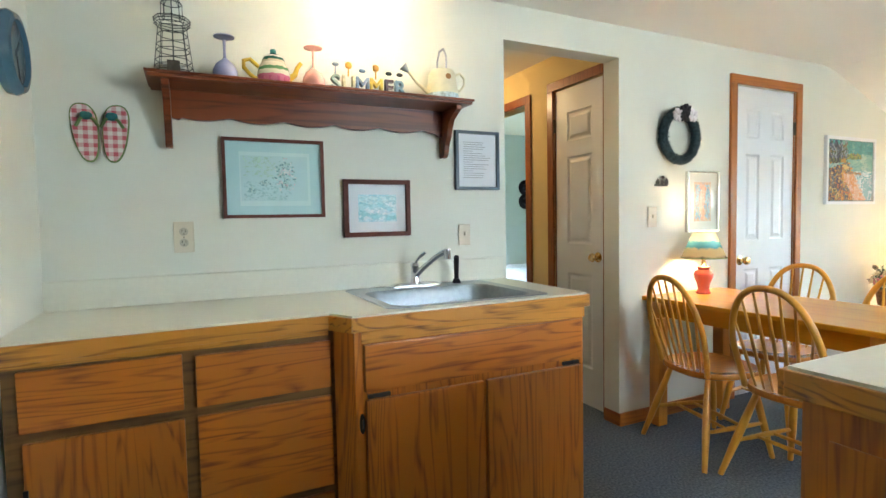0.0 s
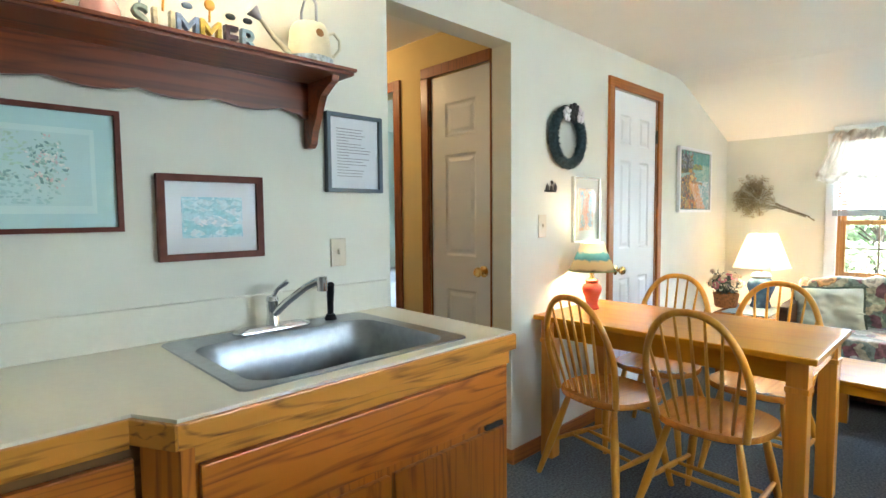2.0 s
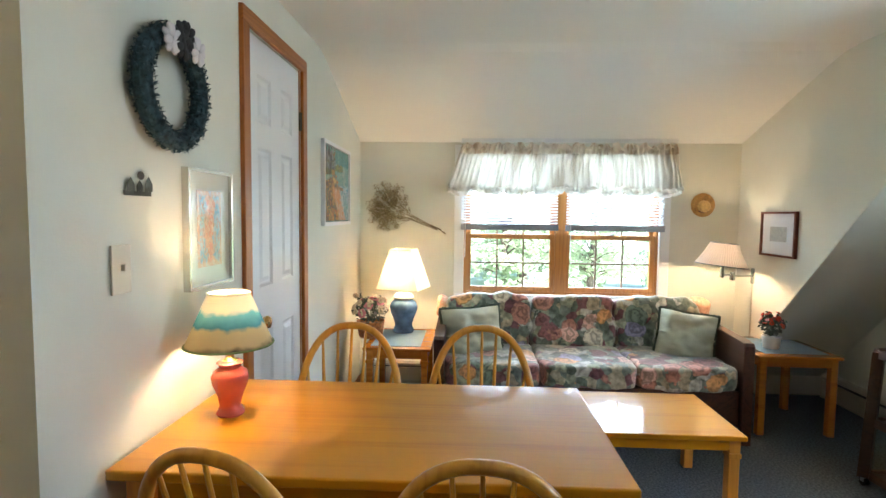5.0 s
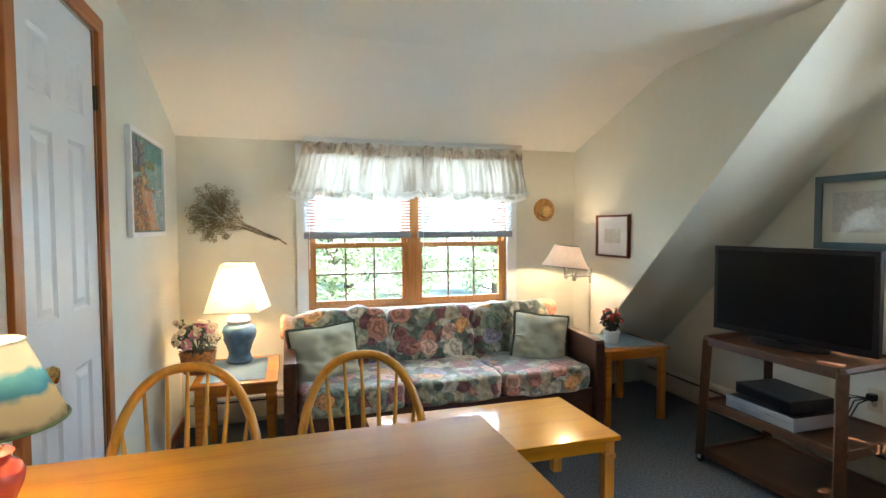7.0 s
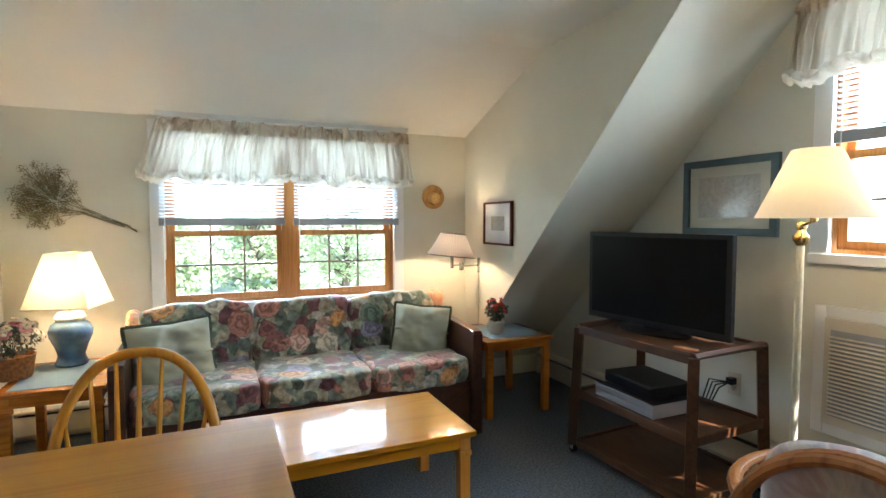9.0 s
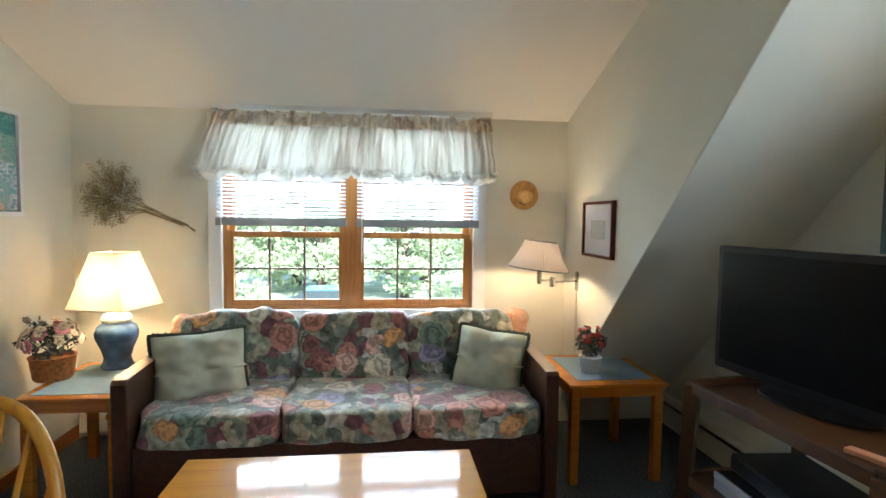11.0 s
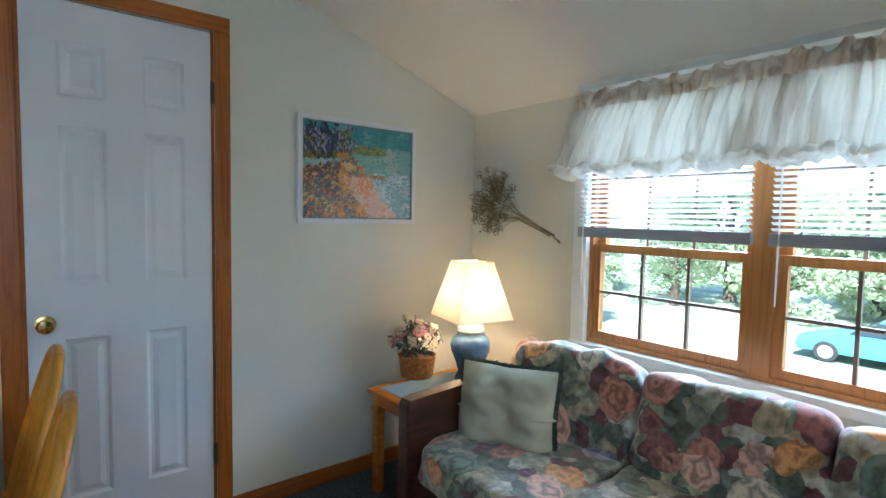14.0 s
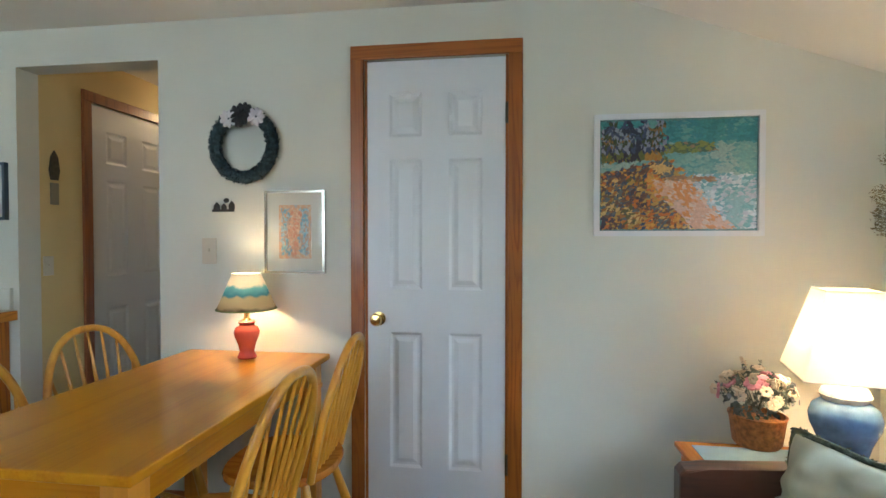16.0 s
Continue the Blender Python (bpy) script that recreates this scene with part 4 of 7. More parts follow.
def front_panel(name, parent, x0, x1, z0, z1, y, material, label="", th=0.018):
    return part(name, boxes((x0, y - th, z0, x1, y, z1), bevel=0.004), material, parent, label)


cab = thing("base_cabinet", "oak base cabinet with drawers beside a door", "cabinet", (2.59, 3.873, 0))
ox, oy = 2.59, 3.873
# Dull oak, darkened to carry the shade under the counter edge
M_OAKD = wood("oak_dull_shaded", (0.20, 0.095, 0.024), (0.09, 0.038, 0.010), 0.5, "X", 8, 12, 0.06)
part("body", boxes((0, 0, 0.0, 0.90, 0.52, 0.862)), M_OAKD, cab, "dull oak face frame and carcass, darkened for shade")
part("top_rail", boxes((0, -0.004, 0.838, 0.852, -0.0005, 0.861)), M_OAKE, cab, "lighter grained oak rail")
front_panel("drawer_front", cab, 2.625 - ox, 3.012 - ox, 0.668, 0.832, 0, M_OAKH, "oak drawer front with wavy grain")
front_panel("drawer_front", cab, 3.046 - ox, 3.446 - ox, 0.668, 0.822, 0, M_OAKH, "oak drawer front with wavy grain")
front_panel("drawer_front", cab, 3.046 - ox, 3.446 - ox, 0.34, 0.640, 0, M_OAKH, "deep oak drawer front")
front_panel("drawer_front", cab, 3.046 - ox, 3.446 - ox, 0.10, 0.315, 0, M_OAKH, "deep oak drawer front")
front_panel("door", cab, 2.630 - ox, 3.012 - ox, 0.10, 0.640, 0, M_OAKV, "oak cabinet door")
part("latch", boxes((2.628 - ox, -0.026, 0.46, 2.640 - ox, -0.018, 0.52), bevel=0.002), M_BLACK, cab, "black metal latch")
cab = thing("sink_cabinet", "oak sink cabinet with two doors under a false drawer", "cabinet", (3.51, 3.772, 0))
ox, oy = 3.51, 3.772
part("body", boxes((0, 0, 0, 0.03, 0.62, 0.862), (0.891, 0, 0, 0.915, 0.62, 0.862), (0.03, 0.0, 0.0, 0.891, 0.02, 0.862), (0.03, 0.02, 0.0, 0.891, 0.62, 0.02)), M_OAKV, cab, "oak carcass with a plain side")
part("corner_stile", prism(bmesh.new(), [(-0.045, 0.098), (-0.056, 0.075), (-0.012, -0.012), (0.012, -0.012), (0.012, 0.001), (0.0, 0.001), (-0.001, 0.100)], 0.0, 0.862, "z", 0.002), M_OAKV, cab, "canted oak corner post")
part("top_rail", boxes((0.013, -0.010, 0.820, 0.915, -0.0005, 0.861)), M_OAKE, cab, "lighter grained oak rail")
front_panel("false_drawer", cab, 3.530 - ox, 4.405 - ox, 0.663, 0.815, 0, M_OAKH, "wide oak false drawer front")
front_panel("door", cab, 3.532 - ox, 3.965 - ox, 0.09, 0.636, 0, M_OAKV, "oak cabinet door")
front_panel("door", cab, 3.979 - ox, 4.405 - ox, 0.09, 0.636, 0, M_OAKV, "oak cabinet door")
# solid dark strips give the finger gaps their shade
for a in (3.54, 4.32):
    part("finger_slot", boxes((a - ox, -0.012, 0.640, a + 0.075 - ox, -0.002, 0.652)), M_SLOT, cab, "dark strip put in for the shaded gap above the door")
lt = part("latch", lathe(bmesh.new(), [(0.0, 0.0), (0.010, 0.001), (0.010, 0.004), (0.0, 0.006)], 16, (0, 0, 0), 1.0, 3.3), M_BLACK, cab, "black oval latch plate")
lt.matrix_local = pose(3.517 - ox, -0.013, 0.565, 90, 0, 0)
part("latch_bar", boxes((3.514 - ox, -0.023, 0.55, 3.520 - ox, -0.017, 0.58), bevel=0.001), M_CHROME, cab, "small chrome latch bar")

# sink
sink = thing("kitchen_sink", "single-bowl stainless steel sink set in the counter", "sink", (3.957, 4.075, 0.915))


def rrect(bm, cx, cy, w, d, z, r=0.05, n=6):
    out = []
    for qx, qy, a0 in ((1, 1, 0), (-1, 1, 90), (-1, -1, 180), (1, -1, 270)):
        for k in range(n + 1):
            a = radians(a0 + 90 * k / n)
            out.append(bm.verts.new((cx + qx * (w / 2 - r) + r * math.cos(a), cy + qy * (d / 2 - r) + r * math.sin(a), z)))
    return out


def loft(bm, rings, cap=True):
    for a, b in zip(rings, rings[1:]):
        for k in range(len(a)):
            bm.faces.new((a[k], a[(k + 1) % len(a)], b[(k + 1) % len(a)], b[k]))
    if cap:
        bm.faces.new(rings[-1])
    return bm


bm = bmesh.new()
loft(bm, [rrect(bm, 0, 0, 0.665, 0.560, 0.0005, 0.03), rrect(bm, 0, 0, 0.660, 0.555, 0.004, 0.03), rrect(bm, 0, 0, 0.645, 0.540, 0.004, 0.03),
          rrect(bm, 0, -0.035, 0.575, 0.425, 0.001, 0.07), rrect(bm, 0, -0.035, 0.56, 0.41, -0.012, 0.07), rrect(bm, 0, -0.035, 0.53, 0.38, -0.15, 0.07), rrect(bm, 0, -0.035, 0.46, 0.32, -0.168, 0.06), rrect(bm, 0, -0.035, 0.1, 0.1, -0.172, 0.045)])
part("bowl", bm, M_STEEL, sink, "", True)
part("drain", lathe(bmesh.new(), [(0.045, -0.171), (0.045, -0.168), (0.03, -0.169), (0.0, -0.175)], 20, (0, -0.035, 0)), M_CHROME, sink, "", True)
fau = thing("kitchen_faucet", "chrome lever faucet on the sink's back ledge", "faucet", (3.935, 4.300, 0.919))
bm = bmesh.new()
loft(bm, [rrect(bm, 0, 0, 0.25, 0.05, 0.0, 0.022), rrect(bm, 0, 0, 0.25, 0.05, 0.006, 0.022), rrect(bm, 0, 0, 0.20, 0.038, 0.016, 0.018)])
part("base_plate", bm, M_CHROME, fau, "", True)
part("body", lathe(bmesh.new(), [(0.022, 0.01), (0.02, 0.03), (0.0175, 0.04), (0.0175, 0.085), (0.02, 0.09), (0.016, 0.104), (0.0, 0.108)], 20), M_CHROME, fau, "", True)
part("spout", tube(bmesh.new(), [(0.0, -0.005, 0.045), (0.025, -0.04, 0.085), (0.06, -0.10, 0.135), (0.078, -0.13, 0.152), (0.088, -0.148, 0.156)], [0.012, 0.012, 0.011, 0.012, 0.014], 12), M_CHROME, fau, "", True)
part("nozzle", lathe(bmesh.new(), [(0.0145, 0.125), (0.016, 0.15), (0.015, 0.168), (0.0, 0.170)], 14, (0.088, -0.148, 0)), M_CHROME, fau, "", True)
part("lever", tube(bmesh.new(), [(0.0, 0, 0.10), (0.012, -0.012, 0.125), (0.035, -0.035, 0.150)], [0.007, 0.006, 0.008], 8), M_CHROME, fau, "", True)
spr = thing("sink_sprayer", "black hand sprayer on the sink's back ledge", "sprayer", (4.140, 4.300, 0.919))
part("collar", lathe(bmesh.new(), [(0.02, 0), (0.02, 0.006), (0.014, 0.02), (0.0, 0.02)], 16), M_BLACK, spr, "", True)
part("handle", tube(bmesh.new(), [(0, 0, 0.015), (0, 0, 0.06), (0, -0.002, 0.10), (-0.006, -0.015, 0.122)], [0.010, 0.011, 0.013, 0.012], 12), M_BLACK, spr, "", True)

# island
isl = thing("kitchen_island", "cream-topped oak kitchen island", "kitchen island", (4.082, 2.765, 0))
part("top", boxes((-0.008, -0.80, 0.868, 0.55, 0.018, 0.915)), M_LAM, isl, "smooth cream laminate top")
part("edge_strip", boxes((-0.020, 0.018, 0.858, 0.562, 0.030, 0.909), bevel=0.003), M_OAKE, isl, "oak edge strip with strong grain")
part("edge_strip", boxes((-0.020, -0.80, 0.858, -0.008, 0.018, 0.909), bevel=0.003), M_OAKEY, isl, "oak edge strip with strong grain")
part("body", boxes((0.01, -0.77, 0, 0.53, 0.0, 0.866)), M_OAKV, isl, "oak carcass")
part("side_panel", boxes((0.002, -0.73, 0.10, 0.009, -0.05, 0.79), bevel=0.002), M_OAKV, isl, "plain oak side panel")


# ---- wall things ----
def plate(name, label, at, rz, w, h, kind_):
    p = thing(name, label, "wall plate", at, rz)
    part("cover", boxes((-w / 2, -0.006, -h / 2, w / 2, 0, h / 2), bevel=0.003), M_PLATE, p)
    if kind_ == "outlet":
        for s in (-1, 1):
            q = part("socket", lathe(bmesh.new(), [(0.0155, 0.006), (0.0155, 0.009), (0.0, 0.009)], 20), M_SOCKET, p)
            q.matrix_local = pose(0, 0, s * 0.021, 90, 0, 0)
            part("slots", boxes((-0.007, -0.0100, s * 0.021 - 0.001, -0.005, -0.0088, s * 0.021 + 0.008), (0.005, -0.0100, s * 0.021 - 0.001, 0.007, -0.0088, s * 0.021 + 0.008), (-0.002, -0.0100, s * 0.021 - 0.010, 0.002, -0.0088, s * 0.021 - 0.006)), M_SLOT, p)
    else:
        part("toggle", boxes((-0.004, -0.016, -0.004, 0.004, -0.005, 0.012), bevel=0.002), M_PLATE, p)
    part("screw", lathe(bmesh.new(), [(0.003, 0), (0.003, 0.001), (0, 0.001)], 8), M_HINGE, p).matrix_local = pose(0, -0.006, 0, 90, 0, 0)
    return p


plate("wall_outlet", "ivory double power outlet over the counter", (3.024, yw, 1.162), 0, 0.07, 0.118, "outlet")
plate("light_switch", "ivory light switch beside the sink", (4.236, yw, 1.137), 0, 0.062, 0.10, "switch")
plate("light_switch", "ivory light switch over the dining table", (5.485, yw, 1.205), 0, 0.07, 0.12, "switch")
plate("light_switch", "ivory switch on the hall wall", (4.475 + 0.001, 4.56, 1.12), 90, 0.06, 0.10, "switch")
plate("wall_outlet", "ivory power outlet behind the television stand", (6.487, YS + 0.001, 0.42), 180, 0.07, 0.118, "outlet")

M_CLOCK = mat("blue_clock_case", (0.05, 0.115, 0.17), 0.25, var=0.05)
ck = thing("wall_clock", "round blue-rimmed wall clock with a pale dial", "clock", (XW + 0.001, 4.127, 1.722), 90)
q = part("case", lathe(bmesh.new(), [(0.118, 0), (0.122, 0.02), (0.112, 0.038), (0.096, 0.040), (0.094, 0.028)], 40), M_CLOCK, ck, "glossy blue rim", True)
q.matrix_local = pose(0, 0, 0, 90, 0, 0)
q = part("dial", lathe(bmesh.new(), [(0.094, 0.018), (0.094, 0.026), (0, 0.026)], 40), M_WMAT, ck)
q.matrix_local = pose(0, 0, 0, 90, 0, 0)
for a, l in ((40, 0.05), (160, 0.075)):
    q = part("pointer", boxes((-0.003, -0.030, -0.01, 0.003, -0.028, l)), M_BLACK, ck)
    q.matrix_local = pose(0, 0, 0, 0, a, 0)
bm = bmesh.new()
for k in range(12):
    a = radians(30 * k)
    box(bm, 0.08 * math.sin(a) - 0.003, -0.0285, 0.08 * math.cos(a) - 0.006, 0.08 * math.sin(a) + 0.003, -0.0265, 0.08 * math.cos(a) + 0.006)
part("hour_marks", bm, M_BLACK, ck)


def gingham(name):
    m = mat(name, (0.7, 0.66, 0.6), 0.8)
    t = m.node_tree
    b = t.nodes["Principled BSDF"]
    co, sp = t.nodes.new("ShaderNodeTexCoord"), t.nodes.new("ShaderNodeSeparateXYZ")
    t.links.new(co.outputs["Object"], sp.inputs[0])
    outs = []
    for k in (0, 2):
        mu, pg, gt = (t.nodes.new("ShaderNodeMath") for _ in range(3))
        mu.operation, mu.inputs[1].default_value = "MULTIPLY", 34.0
        pg.operation, pg.inputs[1].default_value = "PINGPONG", 0.5
        gt.operation, gt.inputs[1].default_value = "GREATER_THAN", 0.25
        t.links.new(sp.outputs[k], mu.inputs[0])
        t.links.new(mu.outputs[0], pg.inputs[0])
        t.links.new(pg.outputs[0], gt.inputs[0])
        outs.append(gt)
    ad = t.nodes.new("ShaderNodeMath")
    ad.operation = "ADD"
    t.links.new(outs[0].outputs[0], ad.inputs[0])
    t.links.new(outs[1].outputs[0], ad.inputs[1])
    dv = t.nodes.new("ShaderNodeMath")
    dv.operation, dv.inputs[1].default_value = "DIVIDE", 2.0
    t.links.new(ad.outputs[0], dv.inputs[0])
    r = t.nodes.new("ShaderNodeValToRGB")
    r.color_ramp.elements[0].color, r.color_ramp.elements[1].color = (0.68, 0.62, 0.56, 1), (0.50, 0.10, 0.12, 1)
    t.links.new(dv.outputs[0], r.inputs["Fac"])
    t.links.new(r.outputs[0], b.inputs["Base Color"])
    return m


ff = thing("sandal_plaque", "red gingham flip-flop wall plaque with green straps", "wall decoration", (2.774, yw, 1.540))
M_GING, M_GREEN, M_TEAL = gingham("red_gingham"), mat("olive_green_strap", (0.14, 0.20, 0.06), 0.7, var=0.2, scale=40), mat("teal_bow", (0.02, 0.16, 0.15), 0.6, var=0.3, scale=60)
for s in (-1, 1):
    for grow, y0, y1, m_, nm in ((0.005, -0.008, 0, M_GREEN, "rim"), (0.0, -0.014, -0.008, M_GING, "sole")):
        pts = []
        for k in range(28):
            a = 2 * math.pi * k / 28
            sa, ca = math.sin(a), math.cos(a)
            zz = 0.098 * math.copysign(abs(sa) ** 0.85, sa)
            ww = 0.040 + 0.009 * sa - 0.004 * (1 - sa * sa)
            pts.append((s * 0.045 + (ww + grow) * math.copysign(abs(ca) ** 0.85, ca) + s * 0.010 * sa, zz * (1 + grow / 0.088)))
        part(nm, prism(bmesh.new(), pts, y0, y1), m_, ff)
    for e2 in (-1, 1):
        part("strap", tube(bmesh.new(), [(s * 0.037, -0.020, 0.06), (s * 0.037 + e2 * 0.02, -0.024, 0.045), (s * 0.037 + e2 * 0.035, -0.014, 0.02)], 0.006, 6), M_GREEN, ff)
    part("bow", cushion(bmesh.new(), 0.038, 0.012, 0.028, Matrix.Translation((s * 0.037, -0.024, 0.058)), 2.5, 6, 0.004, s), M_TEAL, ff, "", True)


def foliage(bm, c, rad, n, size, rng, flat_=1.0):
    for _ in range(n):
        d = Vector((rng.gauss(0, 1), rng.gauss(0, 1), rng.gauss(0, 1) * flat_))
        d = d.normalized() * rng.uniform(0.35, 1.0) ** 0.6
        p = Vector(c) + Vector((d.x * rad[0], d.y * rad[1], d.z * rad[2]))
        a = Vector((rng.gauss(0, 1), rng.gauss(0, 1), rng.gauss(0, 1))).normalized()
        b = a.orthogonal().normalized()
        s = size * rng.uniform(0.6, 1.3)
        v = [bm.verts.new(p + q) for q in (-a * s, b * s * 0.5, a * s, -b * s * 0.5)]
        bm.faces.new(v)
    return bm


M_WREATH = mat("blue_green_twigs", (0.035, 0.065, 0.075), 0.9, var=0.5, scale=70)
wr = thing("wall_wreath", "dark blue-green wreath with a black and white bow", "wreath", (5.675, yw, 1.680))
rng = random.Random(8)
bm = tube(bmesh.new(), [(0.137 * math.cos(a), -0.034, 0.142 * math.sin(a)) for a in (2 * math.pi * k / 40 for k in range(40))], 0.024, 10, True)
for _ in range(2600):
    a, b = rng.uniform(0, 2 * math.pi), rng.uniform(0, 2 * math.pi)
    r = 0.024 + rng.uniform(-0.002, 0.007)
    c = Vector(((0.137 + r * math.cos(b)) * math.cos(a), -0.034 + r * math.sin(b), (0.142 + r * math.cos(b)) * math.sin(a)))
    t1 = Vector((rng.gauss(0, 1), rng.gauss(0, 1), rng.gauss(0, 1))).normalized()
    t2 = t1.orthogonal().normalized()
    bm.faces.new([bm.verts.new(c + q) for q in (-t1 * 0.007, t2 * 0.003, t1 * 0.009, -t2 * 0.003)])
part("ring", bm, M_WREATH, wr, kind="stuff")
M_WLEAF, M_KLEAF = mat("white_petals", (0.62, 0.58, 0.60), 0.8, var=0.1), mat("black_petals", (0.02, 0.02, 0.022), 0.8, var=0.2)
for nm, m_, cs in (("white_flower", M_WLEAF, ((-0.055, 0.115), (0.075, 0.12))), ("black_bow", M_KLEAF, ((-0.01, 0.135), (0.02, 0.145), (0.0, 0.115)))):
    for cx, cz in cs:
        bm = bmesh.new()
        for k in range(9):
            a = 2 * math.pi * k / 9
            cushion(bm, 0.038, 0.012, 0.022, Matrix.Translation((cx + 0.023 * math.cos(a), -0.064 - 0.004 * (k % 2), cz + 0.023 * math.sin(a))) @ Matrix.Rotation(-a, 4, "Y"), 2.2, 4, 0)
        part(nm, bm, m_, wr, "", True)

hp = thing("cottage_plaque", "tiny dark metal cottages on the wall", "wall decoration", (5.556, yw, 1.385))
M_PEW = mat("dark_pewter", (0.06, 0.055, 0.045), 0.45, 0.6, var=0.3, scale=60)
flat(hp, "row", [(-0.055, 0), (0.055, 0), (0.055, 0.012), (-0.055, 0.012)], -0.004, M_PEW)
for a, w_, h_ in ((-0.045, 0.03, 0.034), (-0.008, 0.026, 0.028), (0.028, 0.03, 0.04)):
    flat(hp, "cottage", [(a, 0.012), (a + w_, 0.012), (a + w_, 0.012 + h_ * 0.5), (a + w_ / 2, 0.012 + h_), (a, 0.012 + h_ * 0.5)], -0.006, M_PEW)
flat(hp, "tree", [(0.015 + 0.014 * math.cos(k), 0.052 + 0.011 * math.sin(k)) for k in (2 * math.pi * i / 12 for i in range(12))], -0.003, M_PEW)

hk = thing("key_rack", "small dark metal hanging on the hall wall", "wall decoration", (4.477, 4.60, 1.64), 90)
part("upper_piece", prism(bmesh.new(), [(-0.02, -0.07), (0.02, -0.07), (0.03, -0.02), (0.02, 0.05), (0.0, 0.085), (-0.02, 0.05), (-0.03, -0.02)], -0.01, 0), M_PEW, hk)
part("lower_piece", boxes((-0.025, -0.008, -0.2, 0.025, 0, -0.085), bevel=0.004), mat("tan_ceramic", (0.24, 0.22, 0.16), 0.6), hk)

# straw hat and dried flowers on the window wall
hat = thing("straw_hat", "small straw hat ornament on the wall", "wall decoration", (XE - 0.002, 1.792, 1.440), 90)
M_STRAW = mat("straw", (0.42, 0.22, 0.055), 0.6, var=0.3, scale=50, bump=1.0, bscale=150)
q = part("brim", lathe(bmesh.new(), [(0.088, 0.004), (0.09, 0.008), (0.07, 0.010), (0.045, 0.013)], 32), M_STRAW, hat, "", True)
q.matrix_local = pose(0, 0, 0, -90, 0, 0)
q = part("crown", lathe(bmesh.new(), [(0.046, 0.008), (0.044, 0.03), (0.034, 0.042), (0.0, 0.045)], 24, (-0.005, 0.01, 0)), mat("pale_straw", (0.60, 0.38, 0.13), 0.6, var=0.2, scale=50), hat, "paler straw crown", True)
q.matrix_local = pose(0, 0, 0, -90, 0, 0)
part("ribbon", foliage(bmesh.new(), (0.0, 0.02, -0.045), (0.035, 0.008, 0.012), 60, 0.010, rng), mat("brown_ribbon", (0.14, 0.06, 0.03), 0.7, var=0.4), hat)

dr = thing("dried_bouquet", "brown dried flower bunch hung on the wall", "dried flowers", (XE - 0.01, 4.12, 1.36), 0)
M_DRY, M_STEM = mat("dried_petals", (0.30, 0.25, 0.15), 0.95, var=0.5, scale=60), mat("dried_stem", (0.24, 0.19, 0.11), 0.9, var=0.3)
tail = Vector((-0.02, -0.34, -0.13))
heads = []
for k in range(150):
    a, r = rng.uniform(0, 6.28), 0.160 * rng.random() ** 0.4 * (1 + 0.22 * math.sin(k * 2.4))
    heads.append(Vector((-0.02 - rng.uniform(0, 0.07), 0.058 + r * math.cos(a) * 0.88, 0.042 + r * math.sin(a) * 1.0)))
bm = bmesh.new()
for h in heads:
    mid = Vector((-0.03, -0.12, -0.035)) + Vector((0, 0, 0.16 * (h.z - 0.04)))
    if rng.random() < 0.84:
        tube(bm, [h, h.lerp(Vector((-0.04, 0.0, 0.01)), 0.7)], 0.0011, 4)
        continue
    tube(bm, [h, h.lerp(mid, 0.5) + Vector((0, 0, 0.008)), mid, tail + Vector((0, rng.uniform(-0.02, 0.02), rng.uniform(-0.008, 0.008)))], 0.0011, 4)
for k in range(10):
    a = rng.uniform(-0.5, 0.5)
    tube(bm, [tail, tail + Vector((rng.uniform(-0.01, 0), -0.05, -0.03 + 0.02 * a))], 0.0015, 4)
part("stem", bm, M_STEM, dr, "thin dry brown stems", kind="stuff")
bm = bmesh.new()
for h in heads:
    foliage(bm, h, (0.018, 0.024, 0.024), 24, 0.0066, rng)
part("dried_flower", bm, M_DRY, dr, kind="stuff")


# ---- shelf over the counter ----
sh = thing("display_shelf", "dark red-brown wooden shelf with a scalloped apron", "shelf", (3.555, YN - 0.002, 1.708))
part("board", boxes((-0.618, -0.218, 0.0, 0.618, 0, 0.011), (-0.625, -0.225, 0.011, 0.625, 0, 0.022), bevel=0.003), M_SHELF, sh)
pts = [(-0.555, 0), (0.56, 0)]
n = 90
for k in range(n + 1):
    u = 1 - k / n
    pts.append((-0.555 + 1.115 * u, -0.098 - 0.015 * abs(math.sin(u * math.pi * 5.5)) + (0.006 if 0.03 < u < 0.97 else -0.004)))
part("apron", prism(bmesh.new(), pts, -0.036, -0.018), M_SHELF, sh, "scalloped front board")
for x in (-0.565, 0.568):
    prof = [(-0.190, 0.0), (-0.185, -0.018), (-0.155, -0.028), (-0.115, -0.050), (-0.095, -0.085), (-0.085, -0.12), (-0.060, -0.155), (-0.050, -0.20), (-0.036, -0.212), (-0.001, -0.212), (-0.001, 0.0)]
    part("bracket", prism(bmesh.new(), prof, x - 0.012, x + 0.012, "x", 0.002), M_SHELF, sh, "curved wooden bracket")
ZS = 1.7315
YSH = 4.29
M_WIRE = mat("dark_wire", (0.06, 0.065, 0.07), 0.4, 0.8, var=0.2)
M_PALEG2 = mat("pale_stones", (0.45, 0.46, 0.46), 0.5, var=0.3, scale=50)
lh = thing("wire_lighthouse", "grey wire lighthouse candle holder", "ornament", (3.019, YSH, ZS))
